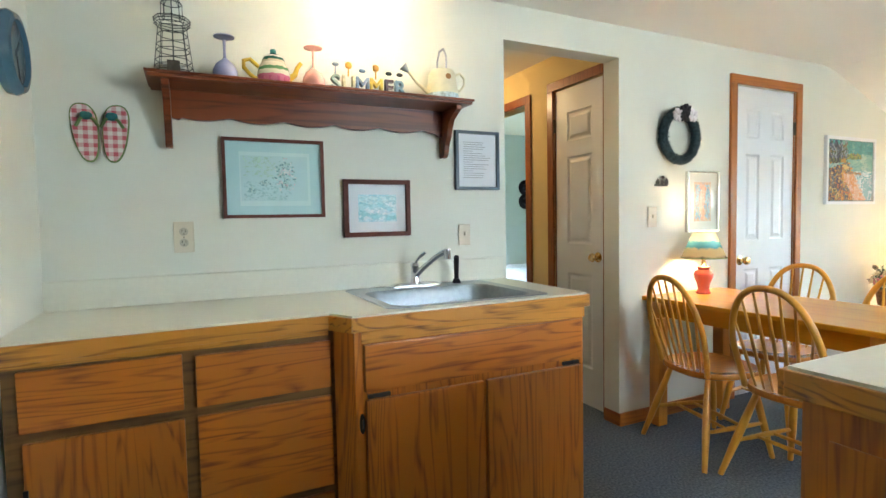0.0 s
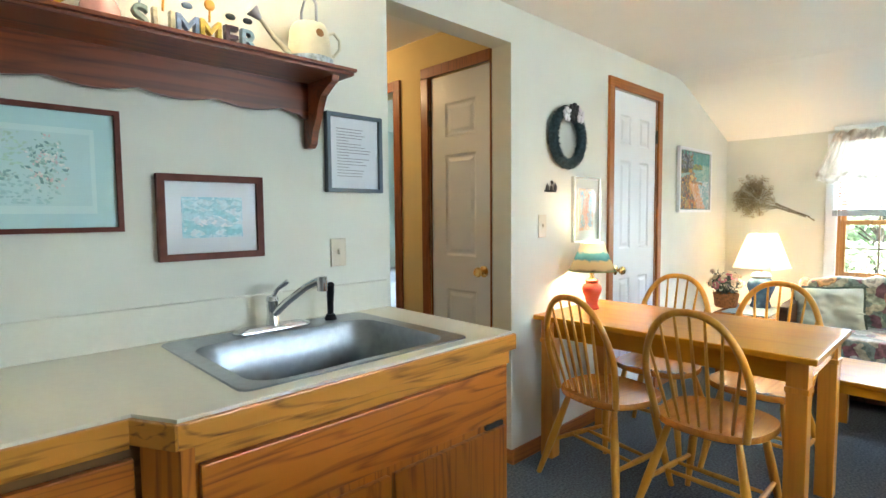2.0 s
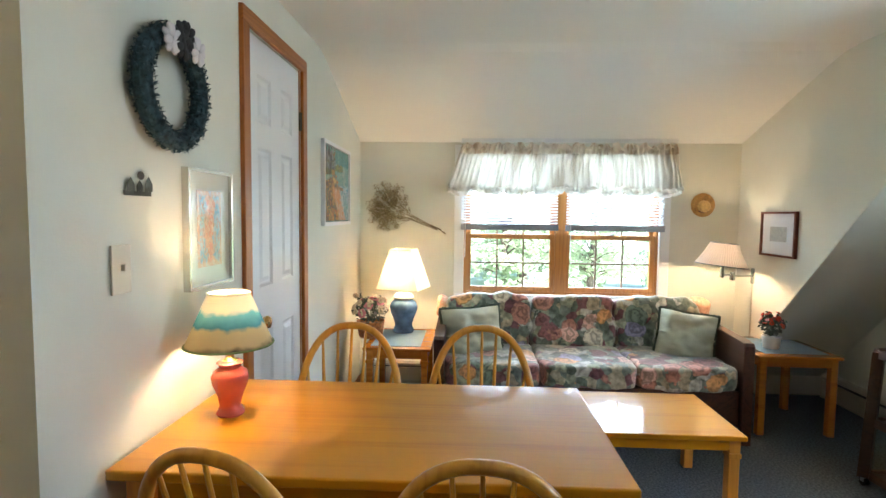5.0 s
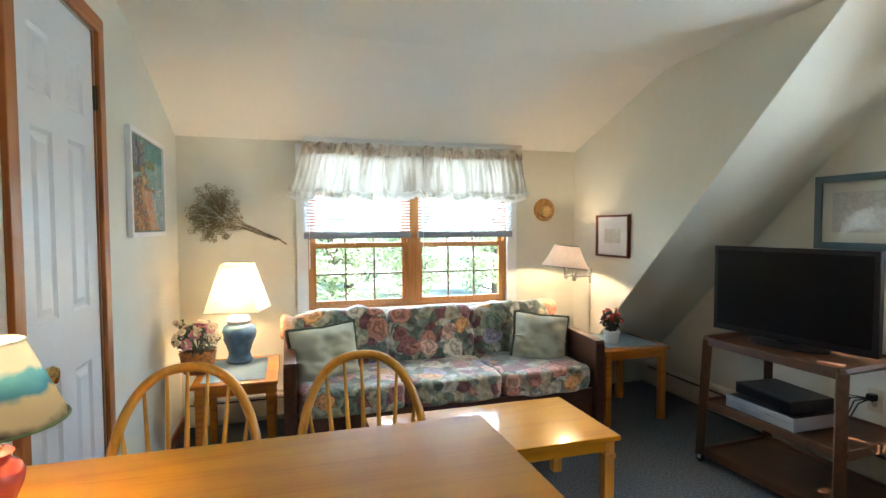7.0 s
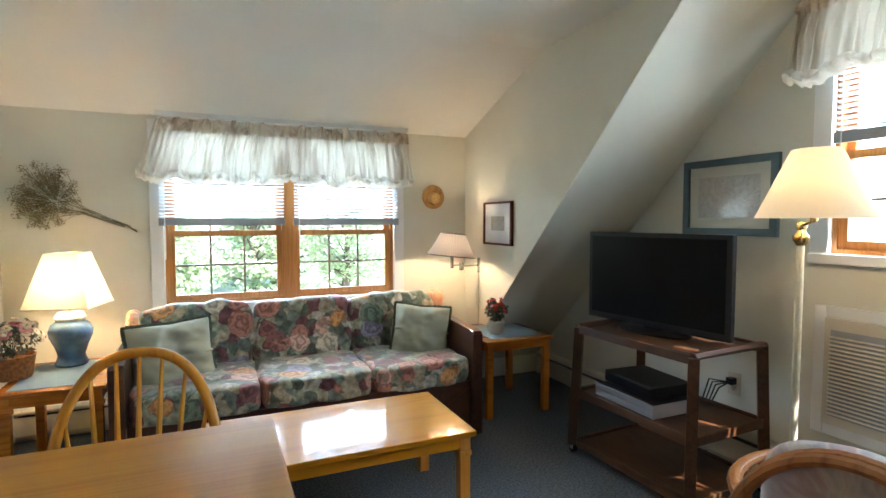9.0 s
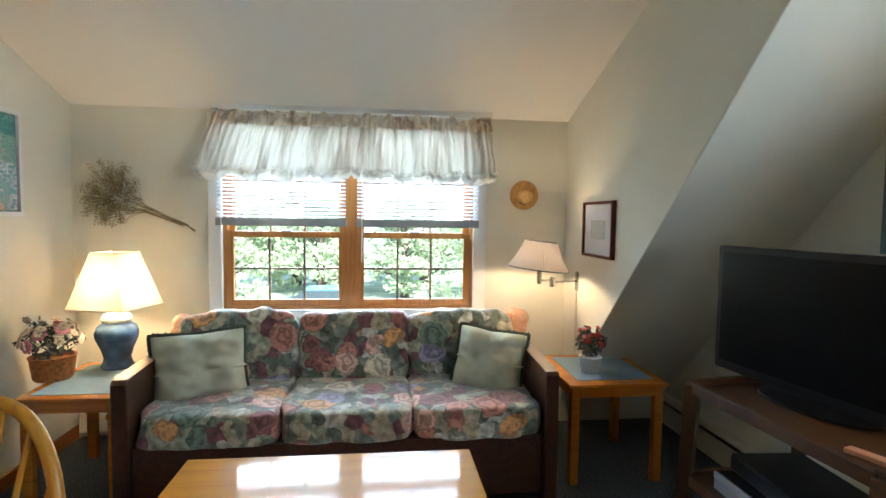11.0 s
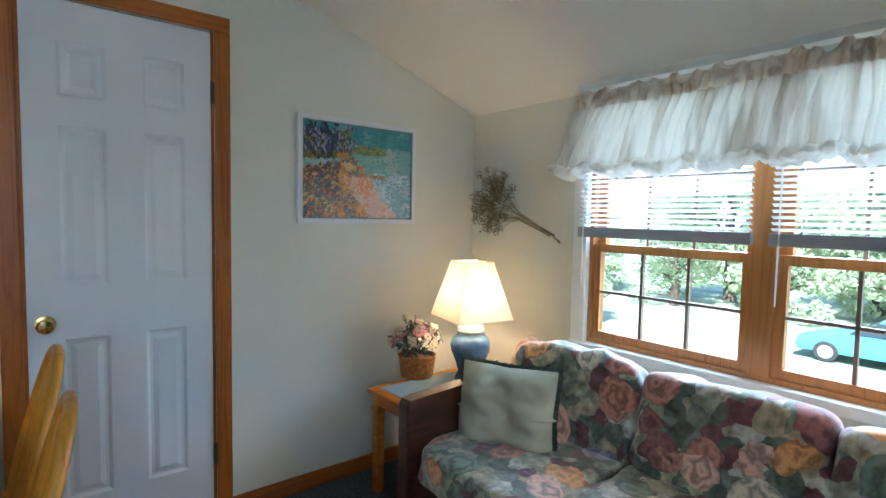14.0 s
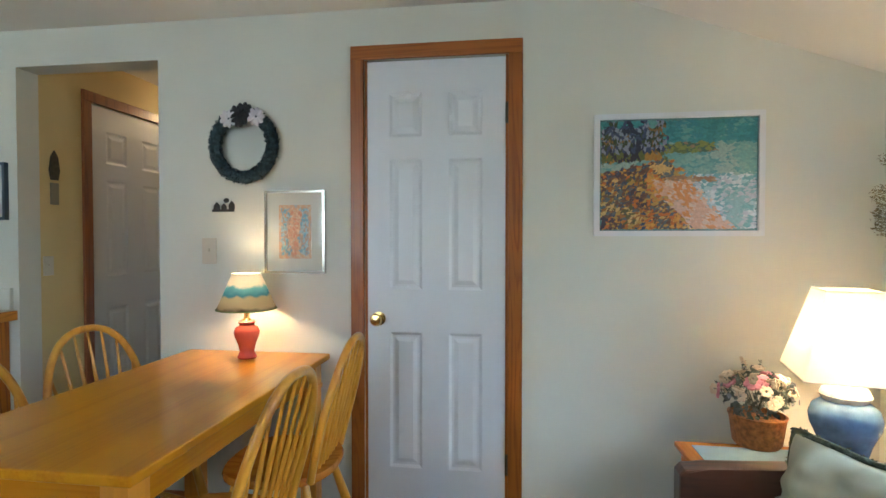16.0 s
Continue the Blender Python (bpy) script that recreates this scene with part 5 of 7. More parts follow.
for r, z in ((0.066, 0.002), (0.062, 0.04), (0.054, 0.115), (0.046, 0.175), (0.058, 0.185), (0.060, 0.205), (0.034, 0.21), (0.034, 0.26), (0.064, 0.02), (0.060, 0.06), (0.055, 0.095), (0.059, 0.195), (0.049, 0.15)):
    part("hoop", tube(bmesh.new(), [(r * math.cos(a), r * math.sin(a), z) for a in (2 * math.pi * k / 8 for k in range(8))], 0.0016, 5, True), M_WIRE, lh)
for k in range(8):
    a = 2 * math.pi * k / 8
    part("upright", tube(bmesh.new(), [(r * math.cos(a), r * math.sin(a), z) for r, z in ((0.066, 0), (0.046, 0.175), (0.06, 0.205), (0.034, 0.21), (0.034, 0.26), (0.0, 0.31))], 0.0014, 5), M_WIRE, lh)
part("door", boxes((-0.02, -0.070, 0.0, 0.02, -0.066, 0.045), bevel=0.001), M_PEW, lh)
part("base_stones", foliage(bmesh.new(), (0, 0, 0.024), (0.052, 0.052, 0.022), 260, 0.012, rng), M_PALEG2, lh, "pale crumpled filling")


def goblet(name, label, x, color, s=1.0):
    m = coated(mat(name + "_glass", color, 0.12, var=0.1, scale=20), 0.6, 0.05)
    g = thing("upturned_goblet", label, "goblet", (x, YSH, ZS), 0, "")
    part("bowl", lathe(bmesh.new(), [(0.042, 0), (0.0455, 0.02), (0.043, 0.045), (0.032, 0.068), (0.014, 0.082), (0.006, 0.09)], 24), m, g, "", True)
    part("stem", lathe(bmesh.new(), [(0.0055, 0.088), (0.0045, 0.12), (0.006, 0.158)], 12), m, g, "", True)
    part("foot", lathe(bmesh.new(), [(0.006, 0.156), (0.036, 0.165), (0.037, 0.168), (0.0, 0.168)], 28), m, g, "", True)
    return g


goblet("blue", "upside-down powder blue goblet on the shelf", 3.188, (0.33, 0.34, 0.52))
goblet("pink", "upside-down coral pink goblet on the shelf", 3.514, (0.78, 0.40, 0.34))


def banded(name, stops):
    """Bands of colour by height."""
    m = mat(name, (0.6, 0.6, 0.5), 0.2)
    t = m.node_tree
    b = t.nodes["Principled BSDF"]
    co, sp, r = t.nodes.new("ShaderNodeTexCoord"), t.nodes.new("ShaderNodeSeparateXYZ"), t.nodes.new("ShaderNodeValToRGB")
    nz = t.nodes.new("ShaderNodeTexNoise")
    nz.inputs["Scale"].default_value = 60
    ma = t.nodes.new("ShaderNodeMath")
    ma.operation, ma.inputs[1].default_value = "MULTIPLY_ADD", 0.012
    t.links.new(co.outputs["Object"], nz.inputs["Vector"])
    t.links.new(nz.outputs["Fac"], ma.inputs[0])
    t.links.new(co.outputs["Object"], sp.inputs[0])
    t.links.new(sp.outputs[2], ma.inputs[2])
    mr = t.nodes.new("ShaderNodeMapRange")
    mr.inputs["From Max"].default_value = 0.15
    t.links.new(ma.outputs[0], mr.inputs["Value"])
    r.color_ramp.interpolation = "CONSTANT"
    while len(r.color_ramp.elements) < len(stops):
        r.color_ramp.elements.new(0.5)
    for e_, (p, c) in zip(r.color_ramp.elements, stops):
        e_.position, e_.color = p, (*c, 1)
    t.links.new(mr.outputs[0], r.inputs["Fac"])
    t.links.new(r.outputs[0], b.inputs["Base Color"])
    return m


tp = thing("teapot", "hand-painted banded teapot with a yellow handle and spout", "teapot", (3.361, YSH, ZS))
M_POT = banded("teapot_bands", [(0, (0.60, 0.52, 0.42)), (0.10, (0.55, 0.16, 0.26)), (0.30, (0.66, 0.62, 0.50)), (0.42, (0.12, 0.26, 0.12)), (0.50, (0.68, 0.62, 0.44)), (0.62, (0.62, 0.60, 0.46)), (0.70, (0.03, 0.06, 0.20))])
M_YEL = mat("yellow_glaze", (0.66, 0.44, 0.06), 0.2, var=0.15, scale=30)
part("body", lathe(bmesh.new(), [(0.046, 0), (0.056, 0.006), (0.061, 0.03), (0.060, 0.05), (0.054, 0.075), (0.046, 0.088), (0.036, 0.092)], 32), M_POT, tp, "", True)
for k in range(13):
    a = 2 * math.pi * k / 13
    q = part("stripe", boxes((-0.005, -0.001, 0.007, 0.005, 0.001, 0.030)), mat("magenta_stripe", (0.45, 0.07, 0.17), 0.3) if k == 0 else q.data.materials[0], tp)
    q.matrix_local = pose(0.0605 * math.cos(a), 0.0605 * math.sin(a), 0, 0, 0, math.degrees(a) + 90)
ld = part("lid", lathe(bmesh.new(), [(0.042, 0.09), (0.043, 0.096), (0.036, 0.112), (0.016, 0.124), (0.0, 0.126)], 28), banded("lid_bands", [(0, (0.66, 0.6, 0.4)), (0.68, (0.03, 0.12, 0.08)), (0.76, (0.66, 0.64, 0.55)), (0.82, (0.02, 0.03, 0.10))]), tp, "banded dark lid", True)
part("lid_knob", lathe(bmesh.new(), [(0.006, 0.124), (0.012, 0.132), (0.010, 0.142), (0.0, 0.145)], 16), M_TEAL, ld, "", True)
part("handle", tube(bmesh.new(), [(-0.054, 0, 0.072), (-0.085, 0, 0.098), (-0.108, 0, 0.09), (-0.108, 0, 0.065), (-0.085, 0, 0.04), (-0.058, 0, 0.022)], 0.0075, 10), M_YEL, tp, "yellow loop handle", True)
part("spout", tube(bmesh.new(), [(0.052, 0, 0.035), (0.080, 0, 0.055), (0.088, 0, 0.08), (0.104, 0, 0.102)], [0.014, 0.011, 0.008, 0.008], 10), M_YEL, tp, "yellow and green spout", True)

# figurine letters
cols = [(0.28, 0.36, 0.30), (0.58, 0.52, 0.34), (0.20, 0.27, 0.42), (0.66, 0.46, 0.08), (0.10, 0.06, 0.07), (0.18, 0.30, 0.38)]
tops = [(0.25, 0.30, 0.36), (0.70, 0.34, 0.03), (0.20, 0.30, 0.45), (0.62, 0.30, 0.05), (0.03, 0.05, 0.05), (0.03, 0.03, 0.03)]
for k, (ch, x) in enumerate(zip("SUMMER", (3.590, 3.643, 3.700, 3.758, 3.813, 3.862))):
    f = thing("letter_figurine", "painted ceramic letter %s with a small figure on top" % ch, "ornament", (x, 4.25, ZS), 0, "ceramic letters on the shelf")
    cu = bpy.data.curves.new("letter", "FONT")
    cu.body, cu.size, cu.extrude, cu.bevel_depth, cu.align_x = ch, 0.082, 0.010, 0.002, "CENTER"
    tmp = bpy.data.objects.new("tmp", cu)
    me = bpy.data.meshes.new_from_object(tmp)
    bpy.data.objects.remove(tmp)
    me.materials.clear()
    me.materials.append(mat("ceramic_" + ch.lower() + str(k), cols[k], 0.35, var=0.35, scale=70))
    o = new("letter", me)
    o.parent, o.matrix_local = f, pose(0, 0, 0.004, 90, 0, 0)
    tm = mat("figure_" + ch.lower() + str(k), tops[k], 0.35, var=0.2, scale=50)
    part("base", boxes((-0.024, -0.012, 0, 0.024, 0.012, 0.005), bevel=0.001), tm, f)
    part("figure", cushion(bmesh.new(), 0.028, 0.014, 0.028 if k in (1, 3) else 0.016, Matrix.Translation((0.002, 0, 0.078 + (0.026 if k in (0, 1, 3) else 0.010))), 2.3, 6, 0.002, k), tm, f, "", True)
    if k in (0, 1, 3):
        part("stalk", tube(bmesh.new(), [(0, 0, 0.06), (0.002, 0, 0.095)], 0.003, 6), tm, f)

wc = thing("watering_can", "cream watering can ornament with a blue wave base", "watering can", (4.080, YSH, ZS))
M_CREAM = mat("cream_enamel", (0.64, 0.60, 0.44), 0.3, var=0.06, scale=30)
part("body", lathe(bmesh.new(), [(0.070, 0.002), (0.071, 0.03), (0.060, 0.12), (0.050, 0.138), (0.046, 0.138), (0.044, 0.12)], 32), M_CREAM, wc, "", True)
part("wave_band", lathe(bmesh.new(), [(0.073, 0.0), (0.0745, 0.012), (0.0725, 0.032)], 32), mat("blue_wave", (0.40, 0.50, 0.56), 0.35, var=0.5, scale=55), wc, "pale blue wave band", True)
part("top_handle", tube(bmesh.new(), [(0.0, 0.046, 0.13), (0.0, 0.046, 0.19), (0.0, 0.02, 0.228), (0.0, -0.02, 0.228), (0.0, -0.046, 0.19), (0.0, -0.046, 0.13)], 0.006, 8, flat=0.6), M_SILVER, wc, "", True)
part("side_handle", tube(bmesh.new(), [(0.055, 0, 0.12), (0.09, 0, 0.135), (0.112, 0, 0.115), (0.112, 0, 0.085), (0.09, 0, 0.06), (0.066, 0, 0.06)], 0.0055, 8), M_CREAM, wc, "", True)
part("spout", tube(bmesh.new(), [(-0.066, 0, 0.035), (-0.12, 0, 0.075), (-0.165, 0, 0.125)], [0.009, 0.007, 0.006], 10), M_CREAM, wc, "", True)
q = part("rose", lathe(bmesh.new(), [(0.006, 0), (0.020, 0.03), (0.020, 0.034), (0, 0.034)], 16), M_SILVER, wc, "", True)
q.matrix_local = pose(-0.160, 0, 0.118, 0, -48, 0)
part("sunflower", lathe(bmesh.new(), [(0.0, 0), (0.013, 0.001), (0.013, 0.003), (0, 0.004)], 12), mat("brown_flower", (0.30, 0.14, 0.04), 0.6), wc).matrix_local = pose(0.0, -0.063, 0.10, 80, 0, 0)

# ceiling light over the counter
cl = thing("ceiling_light", "plain white glass ceiling light over the counter", "ceiling light", (3.74, 4.10, ZC))
part("base", lathe(bmesh.new(), [(0.10, -0.02), (0.10, 0), (0, 0)], 28), M_WHITE, cl, "", True)
part("shade", lathe(bmesh.new(), [(0.085, -0.02), (0.105, -0.07), (0.085, -0.15), (0.045, -0.19), (0.0, -0.20)][::-1], 28), cloth("opal_glass", (0.85, 0.85, 0.82), 0.75), cl, "", True)


# ---- dining table and chairs ----
def square_leg(bm, x, y, s, h, t0=None):
    box(bm, x - s / 2, y - s / 2, 0, x + s / 2, y + s / 2, h, bevel=0.004)
    return bm


def table(name, label, category, x0, y0, x1, y1, h, th, apron, leg, inset=0.02, topm=None, band=True):
    mleg, mapr, mapy = (topm, topm, topm) if topm else (M_TABLEZ, M_TABLE, M_TABLEY)
    t = thing(name, label, category, ((x0 + x1) / 2, (y0 + y1) / 2, 0))
    a, b = (x1 - x0) / 2, (y1 - y0) / 2
    part("tabletop", box(bmesh.new(), -a, -b, h - th, a, b, h, 0.006, 3), topm or M_TABLEY, t)
    c, d = a - inset - leg / 2, b - inset - leg / 2
    for sx in (-1, 1):
        for sy in (-1, 1):
            lg = part("leg", square_leg(bmesh.new(), 0, 0, leg, h - th - apron - 0.035 if band else h - th), mleg, t)
            lg.location = (sx * c, sy * d, 0)
            if band:
                bl = part("leg_block", box(bmesh.new(), -leg / 2 - 0.005, -leg / 2 - 0.005, h - th - apron - 0.035, leg / 2 + 0.005, leg / 2 + 0.005, h - th - apron - 0.012, 0.005), mleg, lg)
                bu = part("leg_top", box(bmesh.new(), -leg / 2, -leg / 2, h - th - apron - 0.012, leg / 2, leg / 2, h - th, 0.002), mleg, lg)
    for sy in (-1, 1):
        part("apron", boxes((-c + leg / 2, sy * d - 0.01 + sy * 0.012, h - th - apron, c - leg / 2, sy * d + 0.01 + sy * 0.012, h - th)), mapr, t)
    for sx in (-1, 1):
        part("apron", boxes((sx * c - 0.01 + sx * 0.012, -d + leg / 2, h - th - apron, sx * c + 0.01 + sx * 0.012, d - leg / 2, h - th)), mapy, t)
    return t


table("dining_table", "honey-coloured wooden dining table against the wall", "table", 5.392, 3.168, 6.068, 4.385, 0.75, 0.026, 0.085, 0.07, 0.03)
table("coffee_table", "low honey-coloured wooden coffee table before the sofa", "coffee table", 6.560, 2.312, 7.112, 3.372, 0.385, 0.024, 0.05, 0.048, 0.02)
table("end_table", "amber-stained wooden end table holding the jar lamp", "end table", 7.480, 3.782, 8.06, 4.215, 0.50, 0.02, 0.05, 0.042, 0.02, M_END)
table("end_table", "amber-stained wooden end table holding red flowers", "end table", 7.485, 1.262, 8.03, 1.768, 0.505, 0.02, 0.05, 0.042, 0.02, M_END, band=False)
for (x0, y0, x1, y1, z) in ((7.53, 3.85, 8.0, 4.17, 0.5005), (7.55, 1.31, 7.97, 1.70, 0.5055)):
    t = thing("table_mat", "blue-grey cloth mat on the end table", "mat", ((x0 + x1) / 2, (y0 + y1) / 2, z))
    part("cloth", boxes(((x0 - x1) / 2, (y0 - y1) / 2, 0, (x1 - x0) / 2, (y1 - y0) / 2, 0.0025)), M_MAT, t)


def windsor_chair():
    """Faces +x; origin on the floor below the middle of the seat."""
    c = thing("dining_chair", "honey-coloured bow-back wooden spindle chair at the table", "chair", (0, 0, 0), 0, "chairs round the dining table")
    zs = 0.445
    pts, top = [], []
    for k in range(40):
        a = 2 * math.pi * k / 40
        r = (abs(math.cos(a)) ** 2.6 + abs(math.sin(a)) ** 2.6) ** (-1 / 2.6)
        wid = 0.215 + 0.012 * math.cos(a)
        pts.append((0.205 * r * math.cos(a), wid * r * math.sin(a)))
    bm = bmesh.new()
    rings = []
    for s, z in ((0.90, -0.036), (0.985, -0.026), (1.0, -0.012), (0.975, 0.0), (0.86, -0.003), (0.6, -0.010), (0.25, -0.012)):
        rings.append([bm.verts.new((x * s, y * s, zs + z)) for x, y in pts])
    bm.faces.new(rings[0][::-1])
    loft(bm, rings)
    part("seat", bm, M_SEAT, c, "glossy darker saddled seat", True)

    def bow(a):
        """A point of the bow; a runs 0 to pi."""
        y = 0.205 * math.copysign(abs(math.cos(a)) ** 0.85, math.cos(a))
        z = zs + 0.455 * abs(math.sin(a)) ** 0.72
        y *= 1.0 if z > zs + 0.2 else 0.82 + 0.9 * (z - zs)
        return Vector((-0.155 - 0.115 * (z - zs) / 0.455, y, z))
    path = [bow(math.pi * k / 36) for k in range(37)]
    path[0].z = path[-1].z = zs - 0.015
    part("bow", tube(bmesh.new(), path, 0.0145, 10, flat=0.95), M_CHAIR, c, "", True)
    for k in range(7):
        u = (k - 3) / 3
        foot = Vector((-0.150 - 0.004 * (1 - u * u), 0.118 * u, zs - 0.012))
        ty = 0.172 * u
        best = min((bow(math.pi * j / 200) for j in range(20, 181)), key=lambda p: abs(p.y - ty) + (0 if p.z > zs + 0.15 else 1))
        p = [foot.lerp(best, f) for f in (0, 0.3, 0.5, 0.75, 1)]
        part("spindle", tube(bmesh.new(), p, [0.0055, 0.0075, 0.0078, 0.006, 0.005], 8), M_CHAIR, c, "", True)
    tops = {"fr": ((0.13, -0.13), (0.205, -0.195)), "fl": ((0.13, 0.13), (0.205, 0.195)), "rr": ((-0.12, -0.13), (-0.225, -0.235)), "rl": ((-0.12, 0.13), (-0.225, 0.235))}
    def at_leg(key, z):
        a, b = tops[key]
        f = (zs - 0.03 - z) / (zs - 0.03)
        return Vector((a[0] + (b[0] - a[0]) * f, a[1] + (b[1] - a[1]) * f, z))
    for key in tops:
        p = [at_leg(key, z) for z in (zs - 0.028, 0.36, 0.25, 0.17, 0.08, 0.0)]
        part("leg", tube(bmesh.new(), p, [0.0125, 0.015, 0.0185, 0.0185, 0.015, 0.0125], 10), M_CHAIR, c, "", True)
    for s in ("r", "l"):
        part("stretcher", tube(bmesh.new(), [at_leg("r" + s, 0.17), at_leg("r" + s, 0.17).lerp(at_leg("f" + s, 0.17), 0.5), at_leg("f" + s, 0.17)], [0.008, 0.0135, 0.008], 8), M_CHAIR, c, "", True)
    for f in (0.36, 0.64):
        a, b = at_leg("rr", 0.17).lerp(at_leg("fr", 0.17), f), at_leg("rl", 0.17).lerp(at_leg("fl", 0.17), f)
        part("stretcher", tube(bmesh.new(), [a, a.lerp(b, 0.5), b], [0.007, 0.0115, 0.007], 8), M_CHAIR, c, "", True)
    return c


chair = windsor_chair()
chair.matrix_world = pose(5.44, 3.98, 0, 0, 0, -12)
for x, y, a in ((5.44, 3.51, -3), (6.035, 4.005, 182), (6.035, 3.505, 178)):
    copy_thing(chair, pose(x, y, 0, 0, 0, a))

# ---- red lamp on the table ----
M_SCENE = cloth("painted_shade", (0.5, 0.5, 0.4), 0.05)
tt = M_SCENE.node_tree
sp_, r_, nz_, ma_, mr_, co_ = (tt.nodes.new(k) for k in ("ShaderNodeSeparateXYZ", "ShaderNodeValToRGB", "ShaderNodeTexNoise", "ShaderNodeMath", "ShaderNodeMapRange", "ShaderNodeTexCoord"))
nz_.inputs["Scale"].default_value = 22
tt.links.new(co_.outputs["Object"], nz_.inputs["Vector"])
tt.links.new(co_.outputs["Object"], sp_.inputs[0])
ma_.operation, ma_.inputs[1].default_value = "MULTIPLY_ADD", 0.035
tt.links.new(nz_.outputs["Fac"], ma_.inputs[0])
tt.links.new(sp_.outputs[2], ma_.inputs[2])
mr_.inputs["From Min"].default_value, mr_.inputs["From Max"].default_value = 0.225, 0.405
tt.links.new(ma_.outputs[0], mr_.inputs["Value"])
while len(r_.color_ramp.elements) < 6:
    r_.color_ramp.elements.new(0.5)
for e_, (p_, c_) in zip(r_.color_ramp.elements, ((0.0, (0.05, 0.05, 0.04)), (0.10, (0.46, 0.36, 0.20)), (0.32, (0.44, 0.36, 0.20)), (0.38, (0.06, 0.20, 0.25)), (0.56, (0.13, 0.36, 0.40)), (0.62, (0.66, 0.58, 0.42)))):
    e_.position, e_.color = p_, (*c_, 1)
tt.links.new(mr_.outputs[0], r_.inputs["Fac"])
for nd in tt.nodes:
    if nd.type in ("BSDF_DIFFUSE", "BSDF_TRANSLUCENT"):
        tt.links.new(r_.outputs[0], nd.inputs[0])

rl = thing("table_lamp", "small coral red jar lamp with a painted seaside shade", "lamp", (5.745, 4.252, 0.75))
part("jar", lathe(bmesh.new(), [(0.036, 0), (0.040, 0.006), (0.034, 0.018), (0.030, 0.03), (0.036, 0.06), (0.050, 0.095), (0.053, 0.115), (0.046, 0.132), (0.030, 0.142), (0.032, 0.150), (0.038, 0.156), (0.030, 0.162), (0.0, 0.164)], 32), M_REDJ, rl, "glossy coral red ginger jar", True)
part("collar", lathe(bmesh.new(), [(0.022, 0.162), (0.012, 0.172), (0.010, 0.225), (0.0, 0.225)], 16), M_BRASS, rl, "", True)
part("shade", lathe(bmesh.new(), [(0.122, 0.212), (0.058, 0.362)], 40, ends=False), M_SCENE, rl, "seaside scene on the cone shade", True)
for r, z in ((0.123, 0.212), (0.059, 0.362)):
    part("trim_ring", tube(bmesh.new(), [(r * math.cos(a), r * math.sin(a), z) for a in (2 * math.pi * k / 36 for k in range(36))], 0.003, 6, True), M_GREEN if r > 0.1 else M_CREAM, rl, "", True)
part("spider", tube(bmesh.new(), [(-0.058, 0, 0.358), (0, 0, 0.356), (0.058, 0, 0.358)], 0.0015, 5), M_BRASS, rl)

# ---- sofa ----
sofa = thing("sofa", "three-seat sofa with floral cushions in a dark wooden frame", "sofa", (7.80, 2.815, 0))
sx, sy = 7.80, 2.815
for y0, y1 in ((3.690, 3.755), (1.868, 1.930)):
    part("arm", prism(bmesh.new(), [(7.345 - sx, 0.0), (7.345 - sx, 0.595), (7.36 - sx, 0.612), (7.42 - sx, 0.618), (8.18 - sx, 0.655), (8.22 - sx, 0.64), (8.22 - sx, 0.0)], y0 - sy, y1 - sy, "y", 0.008), M_DARK, sofa, "dark wooden arm board")
part("front_rail", boxes((7.375 - sx, 1.931 - sy, 0.05, 7.405 - sx, 3.689 - sy, 0.315), bevel=0.004), M_DARK, sofa, "dark wooden front board")
part("back_rail", boxes((8.14 - sx, 1.931 - sy, 0.05, 8.17 - sx, 3.689 - sy, 0.56), bevel=0.004), M_DARK, sofa)
part("deck", boxes((7.405 - sx, 1.931 - sy, 0.27, 8.14 - sx, 3.689 - sy, 0.30)), M_DARK, sofa)
wds = (3.689 - 1.931) / 3
for k in range(3):
    yc = 1.931 + wds * (k + 0.5) - sy
    part("seat_cushion", cushion(bmesh.new(), 0.60, wds - 0.004, 0.155, Matrix.Translation((7.665 - sx, yc, 0.376)), 9.0, 16, 0.013, k * 3.1), M_FLORAL, sofa, "", True)
for k in range(3):
    yc = 1.931 + wds * (k + 0.5) - sy
    m = Matrix.Translation((7.985 - sx, yc, 0.585)) @ Matrix.Rotation(radians(13), 4, "Y")
    part("back_cushion", cushion(bmesh.new(), 0.19, wds + 0.010, 0.39, m, 5.5, 20, 0.020, 11 + k * 2.7), M_FLORAL, sofa, "", True)
M_PEACH = coated(painting("peach_floral", [(0.0, (0.45, 0.42, 0.30)), (0.42, (0.56, 0.33, 0.20)), (0.52, (0.50, 0.22, 0.14)), (0.62, (0.60, 0.46, 0.30)), (0.8, (0.30, 0.18, 0.12))], 12, 2, 0.85), 0.0)
for y, s in ((3.71, 1), (1.90, -1)):
    m = Matrix.Translation((8.06 - sx, y - sy, 0.675)) @ Matrix.Rotation(radians(13), 4, "Y")
    part("cover_end", cushion(bmesh.new(), 0.13, 0.16, 0.150, m, 3.0, 12, 0.03, y), M_PEACH, sofa, "bunched floral cover over the arm", True)


